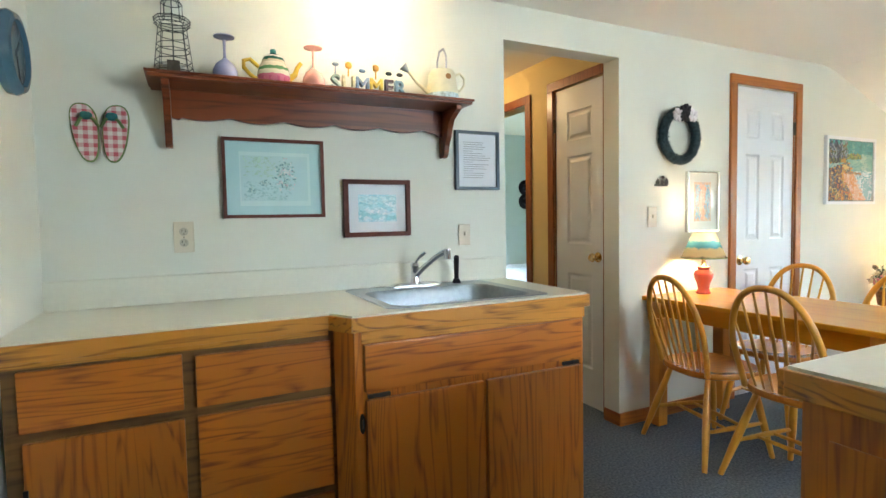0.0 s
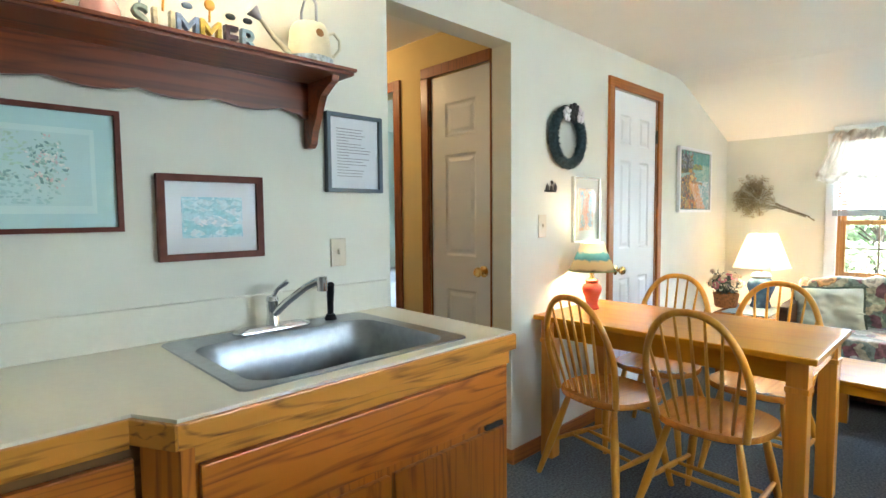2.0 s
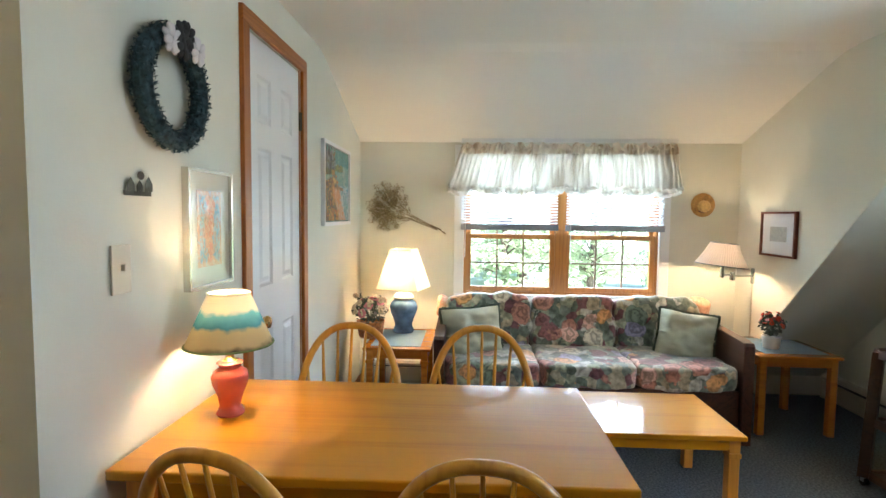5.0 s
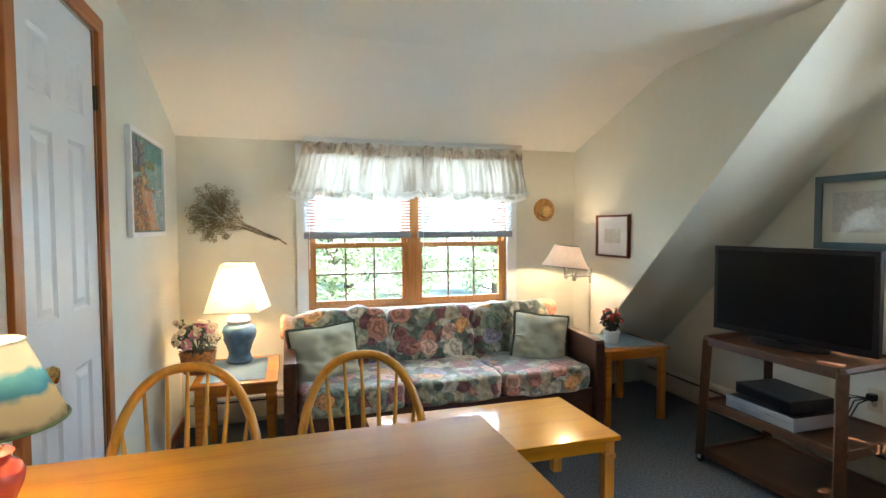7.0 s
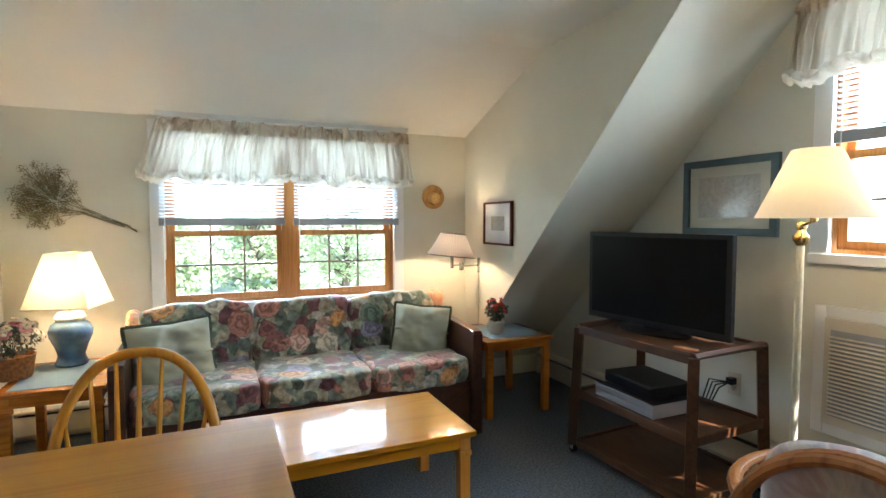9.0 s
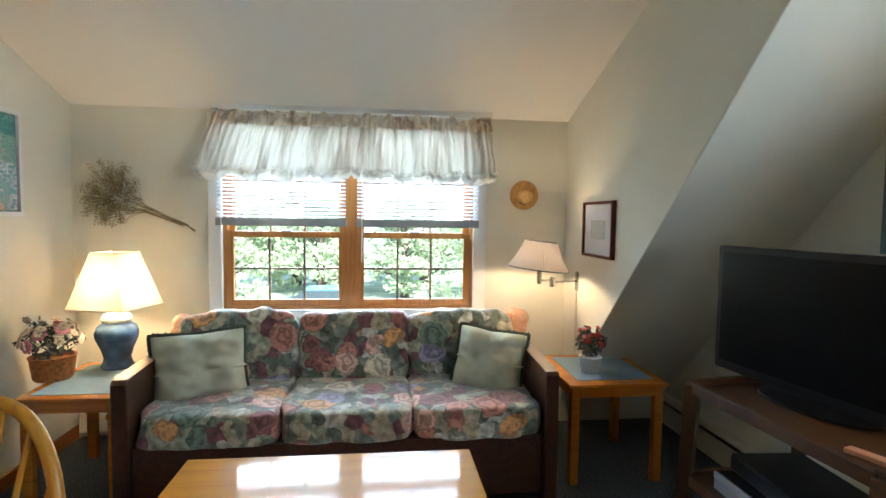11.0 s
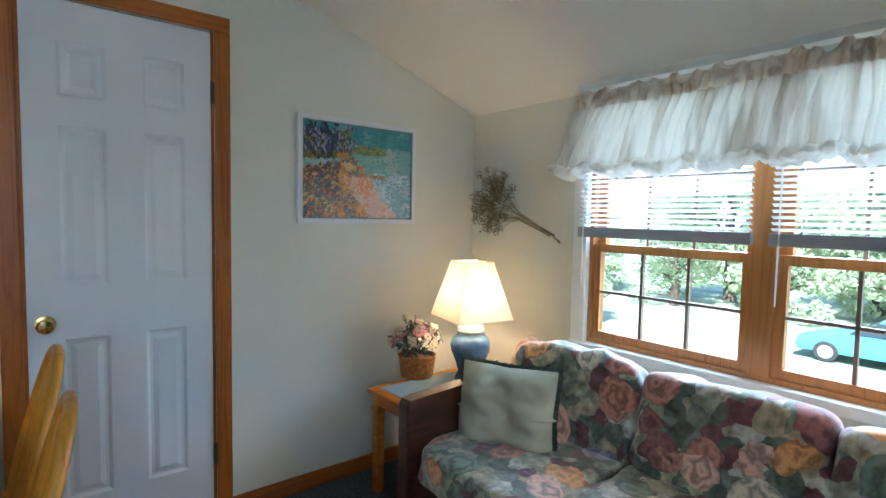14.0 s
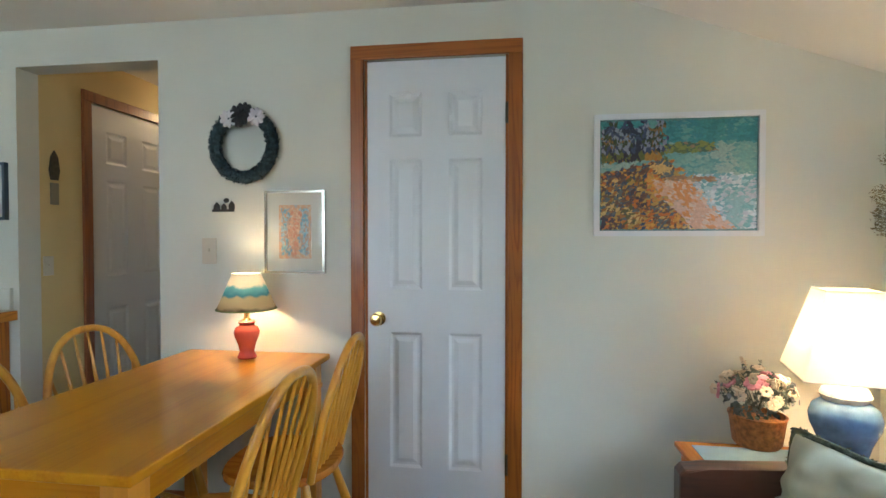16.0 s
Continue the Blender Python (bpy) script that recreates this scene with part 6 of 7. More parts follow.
def throw_pillow(label, m, w, h, seed):
    p = thing("throw_pillow", label, "pillow", (0, 0, 0), 0, "throw pillows on the sofa")
    p.matrix_world = m
    part("cover", pillow(bmesh.new(), w, h, 0.165, 36, seed), M_SAGE, p, "", True)
    rg = random.Random(int(seed * 10))
    bm = bmesh.new()
    edge = []
    for k in range(60):
        a = 4.0 * k / 60
        s, f = int(a), a % 1 * 2 - 1
        x, z = ((f, 1), (1, -f), (-f, -1), (-1, f))[s]
        pin = 1 - 0.07 * (1 - abs(x * z))
        edge.append(Vector((x * w / 2 * pin, 0, z * h / 2 * pin)))
    tube(bm, edge, 0.011, 7, True)
    for e0, e1 in zip(edge, edge[1:] + edge[:1]):
        for _ in range(12):
            foliage(bm, e0.lerp(e1, rg.random()), (0.013, 0.013, 0.013), 2, 0.008, rg)
    part("fringe", bm, M_FRINGE, p, "dark green fringe")
    return p


throw_pillow("sage green pillow with dark fringe leaning on the arm", pose(7.70, 3.520, 0.550, 0, 0, -70) @ pose(0, 0, 0, -13, -2, 0), 0.42, 0.37, 1.3)
throw_pillow("sage green pillow with dark fringe by the back cushion", pose(7.745, 2.105, 0.560, 0, 0, -112) @ pose(0, 0, 0, -16, 6, 0), 0.36, 0.325, 5.7)

# ---- jar lamp, flowers ----
jl = thing("table_lamp", "blue ginger jar lamp with a square cream shade", "lamp", (7.950, 4.012, 0.503))
part("jar", lathe(bmesh.new(), [(0.070, 0), (0.077, 0.009), (0.066, 0.034), (0.061, 0.052), (0.074, 0.098), (0.097, 0.152), (0.101, 0.182), (0.090, 0.214), (0.060, 0.236)], 40), M_BLUEJ, jl, "mottled blue glazed jar", True)
M_PALEG = mat("pale_grey_glaze", (0.42, 0.48, 0.50), 0.2, var=0.2, scale=20)
part("jar_lid", lathe(bmesh.new(), [(0.062, 0.234), (0.068, 0.242), (0.072, 0.251), (0.063, 0.270), (0.054, 0.279), (0.018, 0.284), (0.0, 0.284)], 36), M_PALEG, jl, "pale grey glazed lid", True)
part("stem", lathe(bmesh.new(), [(0.010, 0.238), (0.010, 0.36), (0.0, 0.36)], 12), M_BRASS, jl, "", True)
bm = bmesh.new()
R0, R1 = 0.214, 0.109
for k in range(4):
    a0, a1 = radians(212 + 90 * k), radians(302 + 90 * k)
    vs = [bm.verts.new(p) for p in ((R0 * math.cos(a0), R0 * math.sin(a0), 0.316), (R0 * math.cos(a1), R0 * math.sin(a1), 0.316), (R1 * math.cos(a1), R1 * math.sin(a1), 0.592), (R1 * math.cos(a0), R1 * math.sin(a0), 0.592))]
    bm.faces.new(vs)
bmesh.ops.remove_doubles(bm, verts=bm.verts, dist=0.0004)
part("shade", bm, M_SHADE, jl, "cream square cloth shade")
for R, z in ((R0, 0.316), (R1, 0.592)):
    part("shade_rim", tube(bmesh.new(), [(R * math.cos(radians(212 + 90 * k)), R * math.sin(radians(212 + 90 * k)), z) for k in range(4)], 0.003, 6, True), mat("rim_tape", (0.55, 0.50, 0.40), 0.8), jl)

M_LEAFD = mat("dark_leaf", (0.08, 0.10, 0.085), 0.8, var=0.5, scale=60)
M_PINK, M_PALEP, M_RED = mat("pink_petals", (0.55, 0.22, 0.27), 0.7, var=0.2, scale=60), mat("pale_petals", (0.62, 0.52, 0.38), 0.7, var=0.15, scale=60), mat("red_petals", (0.55, 0.06, 0.03), 0.7, var=0.4, scale=60)


def arrangement(name, label, at, potname, pot_prof, pot_mat, z0, rad, zr, sets, seed):
    f = thing(name, label, "flower arrangement", at)
    part(potname, lathe(bmesh.new(), pot_prof, 28), pot_mat, f, "", True)
    rg = random.Random(seed)
    bm = foliage(bmesh.new(), (0, 0, z0), (rad * 0.85, rad * 0.85, zr * 0.8), 230, 0.017, rg)
    tips = []
    for _ in range(26):
        a, up = rg.uniform(0, 6.28), rg.uniform(0.05, 1.0)
        out = rad * rg.uniform(0.6, 1.0) * (1.15 - 0.45 * up)
        tip = Vector((out * math.cos(a), out * math.sin(a), z0 + zr * up))
        tube(bm, [(0, 0, z0 - zr * 0.5), tip * 0.6 + Vector((0, 0, z0 * 0.42)), tip], 0.0013, 4)
        tips.append(tip)
        for along in (0.82, 0.9, 0.97):
            foliage(bm, Vector((0, 0, z0 - zr * 0.5)).lerp(tip, along), (0.010, 0.010, 0.010), 5, 0.009, rg)
    part("leaves", bm, M_LEAFD, f, "dark leaves and sprigs", kind="stuff")
    for nm, m_, cnt, r_ in sets:
        bm = bmesh.new()
        for _ in range(cnt):
            d = Vector((rg.gauss(0, 1), rg.gauss(0, 1), abs(rg.gauss(0, 1)) * 0.9)).normalized()
            c = Vector((d.x * rad * 0.92, d.y * rad * 0.92, z0 + d.z * zr * rg.uniform(0.6, 1.0)))
            if r_ < 0.022 and rg.random() < 0.45:
                c = rg.choice(tips)
            for k in range(6):
                a = 2 * math.pi * k / 6
                t1 = d.orthogonal().normalized()
                t2 = d.cross(t1)
                o = c + r_ * 0.6 * (math.cos(a) * t1 + math.sin(a) * t2)
                mm = Matrix.Translation(o) @ d.to_track_quat("Z", "Y").to_matrix().to_4x4()
                cushion(bm, r_ * 0.9, r_ * 0.9, r_ * 0.35, mm, 2.2, 2, 0.0)
        part(nm, bm, m_, f, "", True, kind="stuff")
    return f


arrangement("flower_basket", "wicker basket of pink and cream silk flowers", (7.772, 4.215, 0.503), "basket", [(0.075, 0), (0.082, 0.01), (0.094, 0.100), (0.099, 0.112), (0.090, 0.113), (0.085, 0.09), (0, 0.085)], M_BASKET, 0.178, 0.140, 0.115,
            (("pink_bloom", M_PINK, 7, 0.032), ("pale_bloom", M_PALEP, 42, 0.021), ("grey_sprig", mat("grey_petals", (0.22, 0.22, 0.24), 0.8, var=0.3), 20, 0.010)), 3)
arrangement("flower_pot", "white pot of small dark red flowers", (7.690, 1.585, 0.508), "pot", [(0.040, 0), (0.046, 0.006), (0.056, 0.075), (0.058, 0.08), (0.052, 0.08), (0.05, 0.06), (0, 0.055)], M_WHITE, 0.145, 0.085, 0.085,
            (("red_bloom", M_RED, 34, 0.014), ("pink_bloom", M_PINK, 6, 0.013)), 5)

# ---- swing-arm wall lamp ----
sw = thing("wall_lamp", "chrome swing-arm wall lamp with a pleated cream shade", "lamp", (8.055, YC, 0.935))
M_NICK = mat("aged_chrome", (0.42, 0.45, 0.44), 0.25, 1.0, var=0.1)
part("wall_plate", boxes((-0.016, 0, -0.055, 0.016, 0.014, 0.055), bevel=0.004), M_NICK, sw)
part("arm", tube(bmesh.new(), [(0, 0.014, 0.0), (-0.02, 0.09, 0.0), (-0.045, 0.17, 0.0)], 0.0065, 8), M_NICK, sw, "", True)
part("elbow", lathe(bmesh.new(), [(0.016, -0.028), (0.018, -0.02), (0.018, 0.02), (0.016, 0.028), (0, 0.028)], 16, (-0.045, 0.17, 0)), M_NICK, sw, "", True)
part("arm", tube(bmesh.new(), [(-0.045, 0.17, 0.012), (-0.07, 0.22, 0.012), (-0.085, 0.262, 0.012)], 0.0065, 8), M_NICK, sw, "", True)
part("socket", lathe(bmesh.new(), [(0.013, -0.005), (0.015, 0.03), (0.013, 0.10), (0, 0.10)], 16, (-0.085, 0.262, 0)), M_NICK, sw, "", True)
bm = bmesh.new()
ringsl = []
for k in range(6):
    f = k / 5
    rr = 0.168 + (0.088 - 0.168) * f - 0.006 * math.sin(f * math.pi)
    ringsl.append([bm.verts.new((-0.085 + (rr + 0.0018 * (-1) ** j) * math.cos(2 * math.pi * j / 120), 0.262 + (rr + 0.0018 * (-1) ** j) * math.sin(2 * math.pi * j / 120), 0.080 + 0.155 * f)) for j in range(120)])
loft(bm, ringsl, False)
part("shade", bm, M_SHADE2, sw, "finely pleated cream shade")
for r, z in ((0.169, 0.080), (0.089, 0.235)):
    part("trim_ring", tube(bmesh.new(), [(-0.085 + r * math.cos(a), 0.262 + r * math.sin(a), z) for a in (2 * math.pi * k / 36 for k in range(36))], 0.0035, 6, True), M_NAVY, sw, "dark blue trim", True)
tilt = Matrix.Translation((-0.085, 0.262, 0.15)) @ Matrix.Rotation(radians(6), 4, "X") @ Matrix.Translation((0.085, -0.262, -0.15))
for o in list(sw.children):
    if o.name.startswith(("shade", "trim_ring")):
        o.matrix_local = tilt
part("cable", tube(bmesh.new(), [(0, 0.008, -0.05), (0.0, 0.008, -0.25), (0.004, 0.008, -0.46)], 0.003, 6), M_PLATE, sw)

# ---- television and stand ----
ts = thing("tv_stand", "dark brown three-tier wooden television cart on castors", "television stand", (6.570, 1.265, 0), 3)
W2, D2 = 0.365, 0.235
for sx_ in (-1, 1):
    for sy_ in (-1, 1):
        bm = tube(bmesh.new(), [(sx_ * W2, sy_ * (D2 + 0.02), 0.05), (sx_ * (W2 - 0.015), sy_ * (D2 - 0.005), 0.69)], 0.036, 4, flat=0.8)
        part("post", bm, M_STAND, ts)
        cs = part("castor", lathe(bmesh.new(), [(0.0, -0.012), (0.022, -0.010), (0.022, 0.010), (0.0, 0.012)], 16), M_BLACK, ts, "", True)
        cs.matrix_local = pose(sx_ * W2, sy_ * (D2 + 0.015), 0.023, 90, 0, 0)
        part("castor_stem", boxes((sx_ * W2 - 0.01, sy_ * (D2 + 0.015) - 0.014, 0.024, sx_ * W2 + 0.01, sy_ * (D2 + 0.015) + 0.014, 0.055)), M_SILVER, ts)
for z, lip in ((0.690, 0.03), (0.345, 0.045), (0.07, 0.04)):
    part("shelf", boxes((-W2 + 0.012, -D2 + 0.01, z - 0.012, W2 - 0.012, D2 - 0.01, z)), M_STAND, ts)
    for y_ in (-D2, D2):
        part("shelf_rail", boxes((-W2 + 0.02, y_ - 0.012, z - 0.030, W2 - 0.02, y_ + 0.012, z + 0.012), bevel=0.004), M_STAND, ts)
for sx_ in (-1, 1):
    part("top_rail", tube(bmesh.new(), [(sx_ * (W2 - 0.014), -D2 - 0.005, 0.695), (sx_ * (W2 - 0.014), 0, 0.70), (sx_ * (W2 - 0.014), D2 + 0.005, 0.695)], 0.024, 6, flat=0.7), M_STAND, ts, "", True)
    for z in (0.345, 0.07):
        part("side_rail", boxes((sx_ * (W2 - 0.004) - 0.012, -D2 + 0.013, z - 0.03, sx_ * (W2 - 0.004) + 0.012, D2 - 0.013, z + 0.012), bevel=0.004), M_STAND, ts)

tv = thing("television", "black flat-screen television on an oval foot", "television", (6.655, 1.255, 0.692), 8)
part("back", boxes((-0.36, -0.065, 0.07, 0.36, -0.02, 0.46), bevel=0.02), M_BLACK, tv)
part("bezel", boxes((-0.412, -0.02, 0.025, 0.412, 0.018, 0.508), bevel=0.006), M_BLACK, tv, "glossy black surround")
part("screen", boxes((-0.388, 0.0182, 0.060, 0.388, 0.0195, 0.485)), M_SCREEN, tv, "dark unlit screen")
part("neck", boxes((-0.05, -0.03, 0.008, 0.05, 0.0, 0.06)), M_BLACK, tv)
part("foot", lathe(bmesh.new(), [(0.2, 0), (0.2, 0.008), (0.17, 0.014), (0, 0.016)], 40, (0, -0.01, 0), 1.0, 0.55), M_BLACK, tv, "", True)
rm = thing("remote_control", "small tan box lying on the television cart", "box", (6.30, 1.42, 0.692), 20)
part("case", boxes((-0.05, -0.018, 0, 0.05, 0.018, 0.014), bevel=0.004), mat("tan_case", (0.45, 0.22, 0.12), 0.5), rm)
dv = thing("disc_player", "silver disc player on the middle shelf", "disc player", (6.60, 1.36, 0.3455), 0)
part("case", boxes((-0.19, -0.15, 0.012, 0.19, 0.128, 0.075), bevel=0.003), M_BLACK, dv)
part("front", boxes((-0.192, 0.128, 0.014, 0.192, 0.136, 0.046), (-0.192, 0.128, 0.050, 0.192, 0.138, 0.076), bevel=0.002), M_SILVER, dv, "silver front with a shadow gap")
part("side", boxes((-0.194, -0.15, 0.012, -0.190, 0.136, 0.074)), M_SILVER, dv)
for a in (-0.16, 0.16):
    part("rubber_foot", boxes((a - 0.015, 0.08, 0, a + 0.015, 0.11, 0.012)), M_BLACK, dv)
vc = thing("video_recorder", "black video recorder stacked on the silver player", "video recorder", (6.61, 1.33, 0.422), -4)
part("case", boxes((-0.17, -0.13, 0.006, 0.17, 0.12, 0.062), bevel=0.003), M_BLACK, vc)
part("front", boxes((-0.165, 0.12, 0.012, 0.165, 0.124, 0.056)), M_SCREEN, vc)
part("rubber_foot", boxes((-0.15, 0.06, 0, -0.12, 0.09, 0.006), (0.12, 0.06, 0, 0.15, 0.09, 0.006)), M_BLACK, vc)
ca = thing("power_cables", "black cables and a plug at the wall outlet", "cable", (6.487, YS + 0.008, 0.42))
part("plug", boxes((-0.018, 0, 0.0, 0.018, 0.04, 0.035), bevel=0.005), M_BLACK, ca)
for k in range(4):
    part("cable", tube(bmesh.new(), [(0, 0.03, 0.012), (0.03 + 0.02 * k, 0.07, -0.02 + 0.01 * k), (0.05 + 0.03 * k, 0.10, -0.10 - 0.04 * k), (0.02 + 0.03 * k, 0.06, -0.26), (0.12, 0.04, -0.40)], 0.004, 6), M_BLACK, ca, "", True)


# ---- heaters, air conditioner ----
def heater(at, rz, x0, x1, name_label):
    h = thing("baseboard_heater", name_label, "heater", at, rz)
    part("cover", prism(bmesh.new(), [(-0.001, 0.19), (-0.001, 0.2), (-0.045, 0.2), (-0.062, 0.185), (-0.062, 0.175), (-0.045, 0.190)], x0, x1, "x"), M_HEAT, h)
    part("front", prism(bmesh.new(), [(-0.058, 0.155), (-0.063, 0.155), (-0.063, 0.05), (-0.055, 0.03), (-0.05, 0.03), (-0.058, 0.055)], x0, x1, "x"), M_HEAT, h)
    part("fins", boxes((x0 + 0.01, -0.045, 0.05, x1 - 0.01, -0.008, 0.15)), M_SLOT, h, "dark fins inside")
    part("back_plate", boxes((x0, -0.005, 0.0, x1, -0.001, 0.189)), M_HEAT, h)
    for a in (x0, x1 - 0.004):
        part("end_cap", prism(bmesh.new(), [(-0.001, 0.0), (-0.001, 0.2), (-0.047, 0.202), (-0.066, 0.185), (-0.066, 0.02)], a - 0.002, a + 0.004, "x"), M_HEAT, h)
    return h


heater((XE, 0, 0), -90, -4.36, -1.60, "cream enamel baseboard heater under the window wall")
heater((0, YS, 0), 180, -8.20, -5.9, "cream enamel baseboard heater along the gable wall")
ac = thing("air_conditioner", "white through-wall air conditioner with a slatted grille", "air conditioner", (0, YS, 0), 180)
ax0, ax1, az0, az1 = -6.10, -5.25, 0.33, 0.895
part("frame", boxes((ax0, -0.022, az0, ax0 + 0.05, 0, az1), (ax1 - 0.05, -0.022, az0, ax1, 0, az1), (ax0 + 0.05, -0.022, az0, ax1 - 0.05, 0, az0 + 0.05), (ax0 + 0.05, -0.022, az1 - 0.05, ax1 - 0.05, 0, az1), bevel=0.004), M_WHITE, ac, "white wooden surround")
part("case", boxes((ax0 + 0.05, -0.03, az0 + 0.05, ax1 - 0.05, -0.001, az1 - 0.05)), M_HEAT, ac)
first = None
for k in range(20):
    z = az0 + 0.10 + 0.0175 * k
    if first is None:
        first = part("slat", boxes((ax0 + 0.075, -0.008, -0.004, ax1 - 0.075, 0.0, 0.004)), M_HEAT, ac)
        o = first
    else:
        o = first.copy()
        scene.collection.objects.link(o)
    o.matrix_local = pose(0, -0.033, z, -25, 0, 0)
# grey sheet over the case, its colour stands for the shade inside the grille
part("vent_back", boxes((ax0 + 0.075, -0.031, az0 + 0.09, ax1 - 0.075, -0.0302, az1 - 0.10)), M_BLINDG, ac, "dark sheet put in for shade behind the slats")

# ---- floor lamp ----
fl = thing("floor_lamp", "brass and white swing-arm floor lamp with a cone shade", "lamp", (5.965, 1.20, 0))
part("base", lathe(bmesh.new(), [(0.13, 0), (0.13, 0.012), (0.05, 0.022), (0.02, 0.03), (0.0, 0.03)], 32), M_BRASS, fl, "", True)
part("pole", lathe(bmesh.new(), [(0.0135, 0.025), (0.0135, 1.17), (0.0, 1.17)], 16), M_CREAM, fl, "ivory pole", True)
part("knuckle", lathe(bmesh.new(), [(0.015, 1.165), (0.028, 1.185), (0.030, 1.20), (0.018, 1.215), (0.014, 1.225), (0.02, 1.24), (0.016, 1.258), (0.0, 1.262)], 20), M_BRASS, fl, "", True)
part("arm", tube(bmesh.new(), [(0, 0, 1.235), (-0.05, 0.07, 1.245), (-0.105, 0.10, 1.262)], 0.006, 8), M_BRASS, fl, "", True)
part("socket", lathe(bmesh.new(), [(0.012, 1.26), (0.014, 1.32), (0.0, 1.32)], 12, (-0.105, 0.10, 0)), M_BRASS, fl, "", True)
part("shade", lathe(bmesh.new(), [(0.188, 1.272), (0.078, 1.520)], 48, (-0.105, 0.10, 0), ends=False), M_SHADE, fl, "cream cone shade", True)

# ---- rattan armchair ----
rc = thing("rattan_armchair", "round honey rattan armchair with a pale floral cushion", "armchair", (5.33, 1.875, 0), 15)
M_PALEF = coated(painting("pale_floral_cloth", [(0.0, (0.16, 0.30, 0.28)), (0.40, (0.50, 0.48, 0.50)), (0.5, (0.62, 0.58, 0.56)), (0.62, (0.52, 0.40, 0.42)), (0.8, (0.30, 0.38, 0.34))], 9, 2, 0.8), 0.0)
circ = [2 * math.pi * k / 32 for k in range(32)]
part("arm_ring", tube(bmesh.new(), [(0.31 * math.cos(a), 0.31 * math.sin(a), 0.585) for a in circ], 0.018, 8, True, 0.8), M_RATTAN, rc, "", True)
part("seat_ring", tube(bmesh.new(), [(0.27 * math.cos(a), 0.27 * math.sin(a), 0.36) for a in circ], 0.016, 8, True), M_RATTAN, rc, "", True)
part("base_ring", tube(bmesh.new(), [(0.27 * math.cos(a), 0.27 * math.sin(a), 0.018) for a in circ], 0.018, 8, True), M_RATTAN, rc, "", True)
for dy, r in ((0.0, 0.016), (0.030, 0.014)):
    part("back_hoop", tube(bmesh.new(), [(0.255 * math.cos(a), 0.255 + dy, 0.38 + 0.40 * math.sin(a) ** 0.8) for a in (math.pi * k / 24 for k in range(25))], r, 8), M_RATTAN, rc, "bent rattan back hoop", True)
for k in range(18):
    a = 2 * math.pi * k / 18
    part("spindle", tube(bmesh.new(), [(0.27 * math.cos(a), 0.27 * math.sin(a), 0.36), (0.305 * math.cos(a), 0.305 * math.sin(a), 0.585)], 0.006, 6), M_RATTAN, rc, "", True)
for k in range(4):
    a = math.pi / 4 + math.pi / 2 * k
    part("leg", tube(bmesh.new(), [(0.27 * math.cos(a), 0.27 * math.sin(a), 0.02), (0.20 * math.cos(a), 0.20 * math.sin(a), 0.18), (0.27 * math.cos(a), 0.27 * math.sin(a), 0.36)], 0.015, 8), M_RATTAN, rc, "", True)
part("seat_cushion", cushion(bmesh.new(), 0.50, 0.50, 0.12, Matrix.Translation((0, 0, 0.43)), 3.0, 12, 0.008), M_PALEF, rc, "", True)
part("back_cushion", cushion(bmesh.new(), 0.40, 0.10, 0.32, Matrix.Translation((0, 0.175, 0.62)) @ Matrix.Rotation(radians(-8), 4, "X"), 3.0, 12, 0.008, 2.0), M_PALEF, rc, "", True)

# ---- bedroom glimpse ----
bd = thing("bed", "bed with pale rumpled bedding seen through the doorway", "bed", (6.9, 6.9, 0))
part("base", boxes((-0.5, -0.7, 0.05, 1.2, 0.9, 0.32)), M_DARK, bd)
part("bedding", cushion(bmesh.new(), 1.75, 1.65, 0.34, Matrix.Translation((0.35, 0.1, 0.48)), 6, 16, 0.03), coated(painting("pale_bedding", [(0.0, (0.30, 0.36, 0.40)), (0.5, (0.62, 0.64, 0.66)), (0.7, (0.70, 0.70, 0.70))], 5, 1, 0.8), 0.0), bd, "", True)
for z in (1.62, 1.44):
    t = thing("wall_hat", "dark round hat on the bedroom wall", "hat", (7.02, 7.898, z))
    q = part("brim", lathe(bmesh.new(), [(0.10, 0), (0.10, 0.008), (0.05, 0.012), (0.045, 0.05), (0, 0.055)], 24), M_BLACK, t, "", True)
    q.matrix_local = pose(0, 0, 0, 90, 0, 0)

# ---- trees outside ----
M_LEAF = cloth("tree_leaf", (0.36, 0.43, 0.27), 0.5)
M_BARK = mat("bark", (0.10, 0.075, 0.055), 0.9, var=0.3, scale=10, bump=0.8, bscale=30)


def tree(at, h, seed):
    rg = random.Random(seed)
    t = thing("tree", "broad leafy green tree on the lawn", "tree", at, 0, "trees beyond the window")
    part("trunk", tube(bmesh.new(), [(0, 0, 0), (0.05, 0.02, h * 0.25), (-0.05, 0.04, h * 0.5), (0, 0, h * 0.8)], [0.22, 0.17, 0.12, 0.04], 10), M_BARK, t, "", True)
    bm, limbs = bmesh.new(), bmesh.new()
    for k in range(40):
        a, zz = rg.uniform(0, 6.28), rg.uniform(0.06, 0.98)
        r = h * 0.34 * math.sin(min(1, (1.05 - zz) * 1.6) * math.pi / 2) * rg.uniform(0.4, 1.0)
        c = Vector((r * math.cos(a), r * math.sin(a), h * zz))
        tube(limbs, [(0, 0, h * zz * 0.72), c * 0.6 + Vector((0, 0, h * zz * 0.35)), c], [0.05, 0.03, 0.012], 5)
        foliage(bm, c, (h * 0.13, h * 0.13, h * 0.09), 170, 0.11, rg)
    part("limbs", limbs, M_BARK, t)
    part("crown", bm, M_LEAF, t, "uneven leafy crown")
    return t


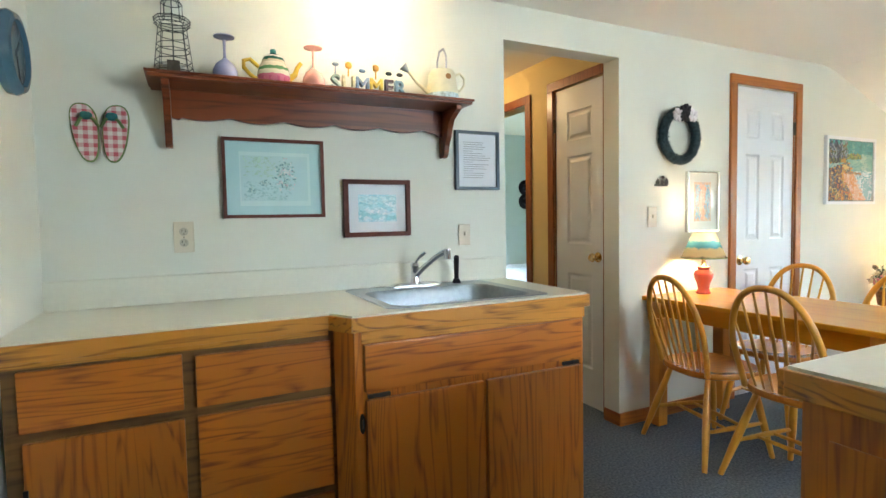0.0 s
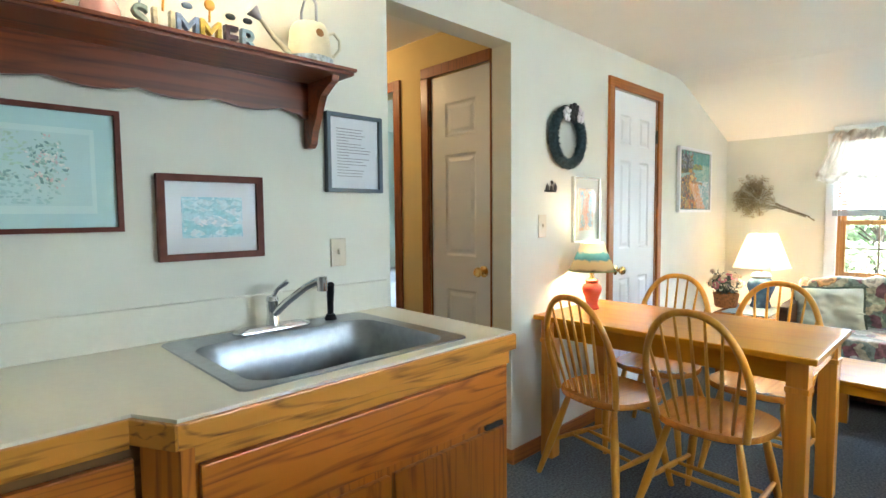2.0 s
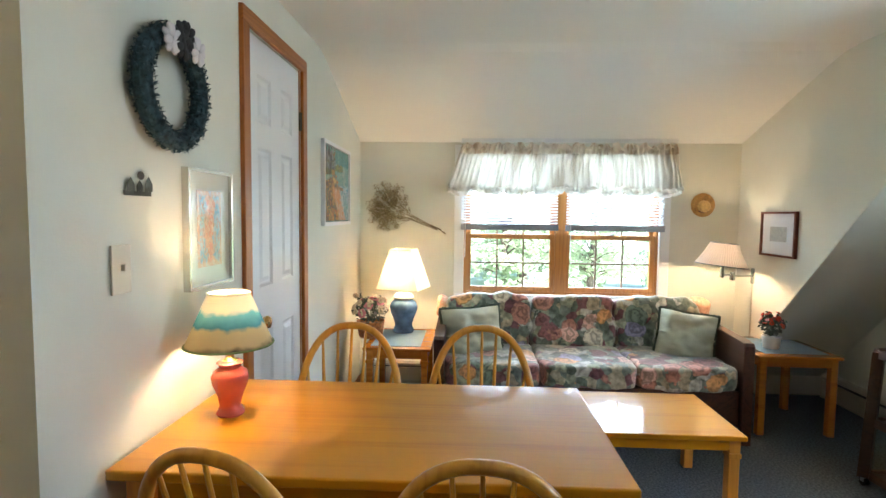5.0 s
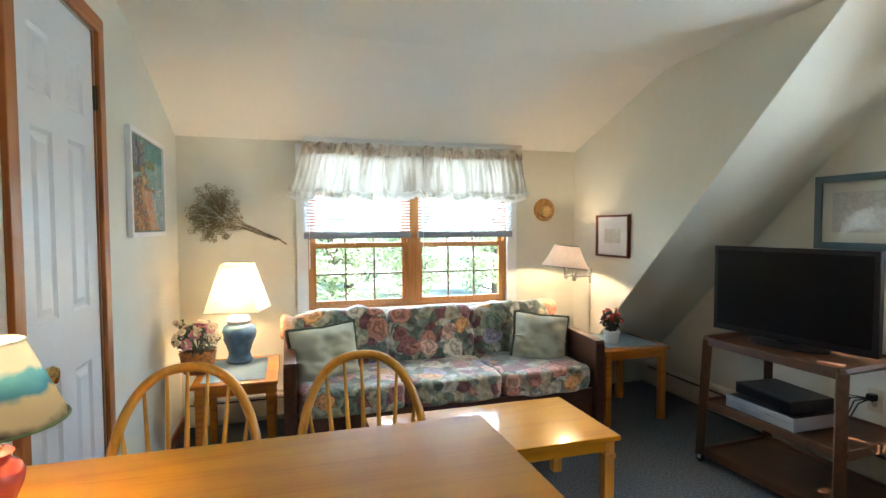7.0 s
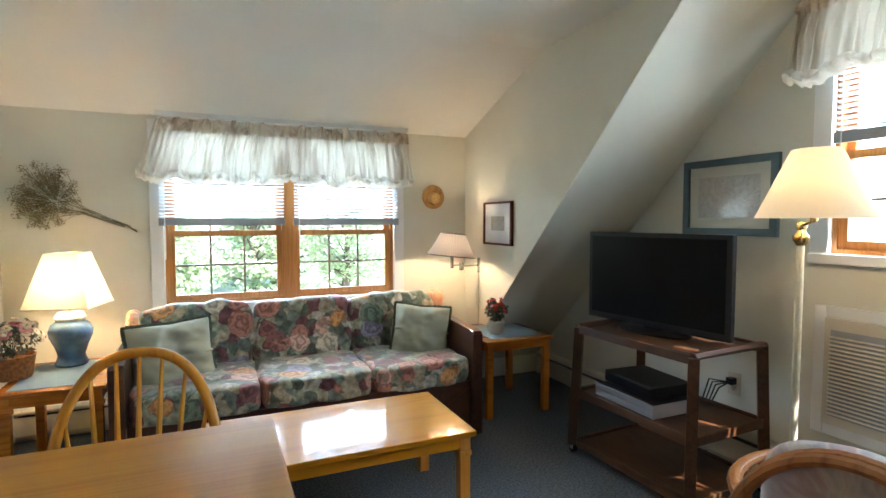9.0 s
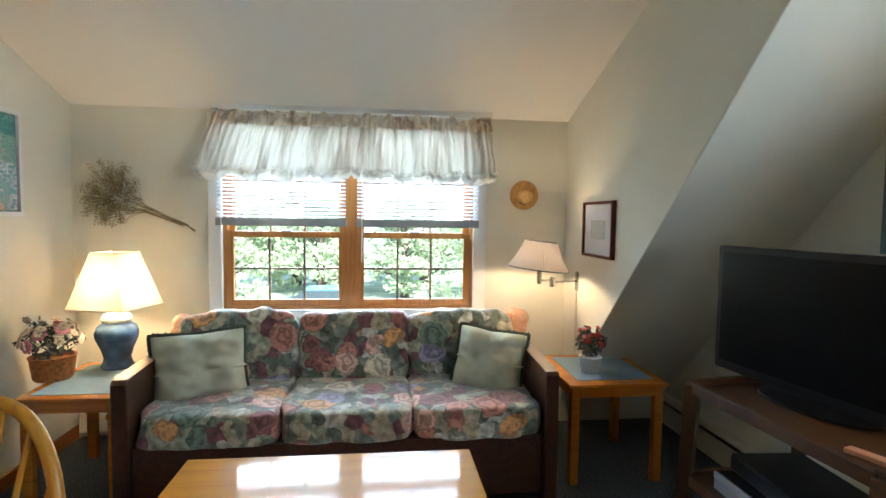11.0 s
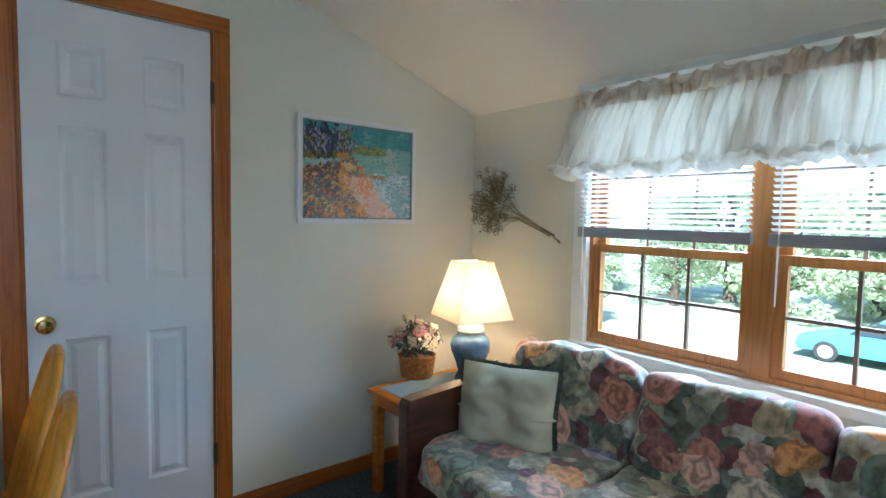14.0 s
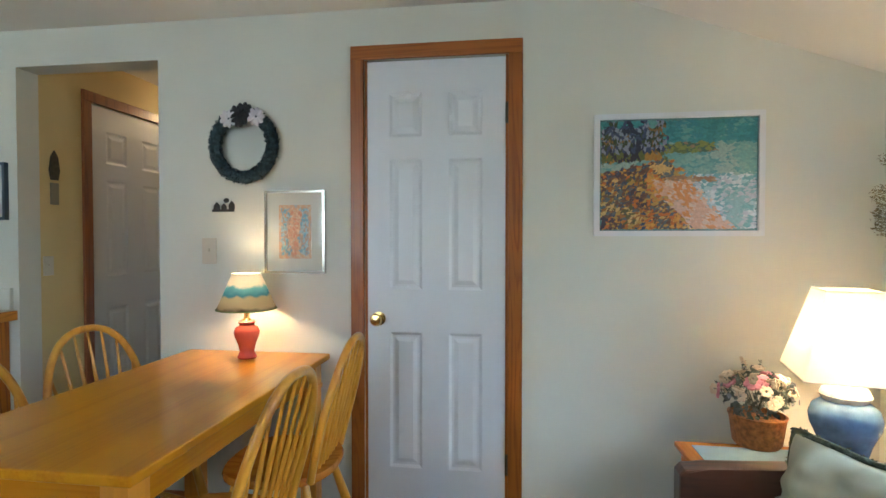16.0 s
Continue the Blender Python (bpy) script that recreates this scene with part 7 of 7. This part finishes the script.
tr = tree((34.0, 21.0, -3.0), 5.5, 3)
for x, y, a, s in ((24.0, 15.5, 80, 0.85), (32.0, 15.0, 160, 1.1), (33.0, 10.5, 250, 1.15), (34.0, 6.0, 20, 1.2), (33.0, 1.5, 300, 1.1), (32.0, -3.0, 120, 1.15), (33.0, -8.0, 45, 1.1), (38.0, 8.0, 200, 1.6), (38.0, 0.0, 100, 1.6), (36.0, 14.0, 10, 1.5), (70.0, 34.0, 210, 1.1), (2.0, -13.0, 70, 1.1), (8.0, -15.0, 190, 1.2), (-3.0, -16.0, 20, 1.0)):
    copy_thing(tr, pose(x, y, -3.0, 0, 0, a) @ Matrix.Scale(s, 4))


def car(at, rz):
    """Faces its own +x; origin on the ground."""
    c = thing("car", "turquoise blue car parked on the lawn outside", "car", at, rz)
    m_body = coated(mat("turquoise_car_paint", (0.07, 0.26, 0.33), 0.3, var=0.04), 0.8, 0.05)
    m_glass = mat("dark_car_glass", (0.03, 0.04, 0.045), 0.08, var=0.05)
    m_tyre = mat("tyre_rubber", (0.02, 0.02, 0.02), 0.8)
    prof = [(-2.2, 0.32), (-2.25, 0.62), (-2.15, 0.86), (-1.55, 0.95), (0.75, 0.95), (1.7, 0.84), (2.15, 0.70), (2.22, 0.45), (2.15, 0.30)]
    part("body", prism(bmesh.new(), prof, -0.86, 0.86, "y", 0.05), m_body, c, "", True)
    part("roof", prism(bmesh.new(), [(-1.20, 1.38), (-1.05, 1.43), (0.05, 1.43), (0.18, 1.38)], -0.66, 0.66, "y", 0.02), m_body, c)
    part("windows", prism(bmesh.new(), [(-1.72, 0.955), (-1.18, 1.376), (0.16, 1.376), (0.86, 0.955)], -0.72, 0.72, "y", 0.03), m_glass, c, "dark window glass")
    for x in (-1.38, 1.38):
        for y in (-0.80, 0.80):
            wh = part("wheel", lathe(bmesh.new(), [(0.0, -0.09), (0.30, -0.09), (0.33, -0.06), (0.33, 0.06), (0.30, 0.09), (0.0, 0.09)], 28), m_tyre, c, "black rubber tyre", True)
            wh.matrix_local = pose(x, y, 0.33, 90, 0, 0)
            part("hub_cap", lathe(bmesh.new(), [(0.20, -0.105), (0.21, -0.09), (0.21, 0.09), (0.20, 0.105), (0.0, 0.11)], 20), M_SILVER, wh, "silver hub cap", True)
    for x, w_ in ((2.20, 0.02), (-2.24, 0.015)):
        for y in (-0.62, 0.62):
            part("headlight" if x > 0 else "tail_light", boxes((x - w_, y - 0.16, 0.58, x + w_, y + 0.16, 0.70), bevel=0.008), M_PLATE if x > 0 else M_REDJ, c)
    return c


car((26.5, 5.6, -3.0), 92)
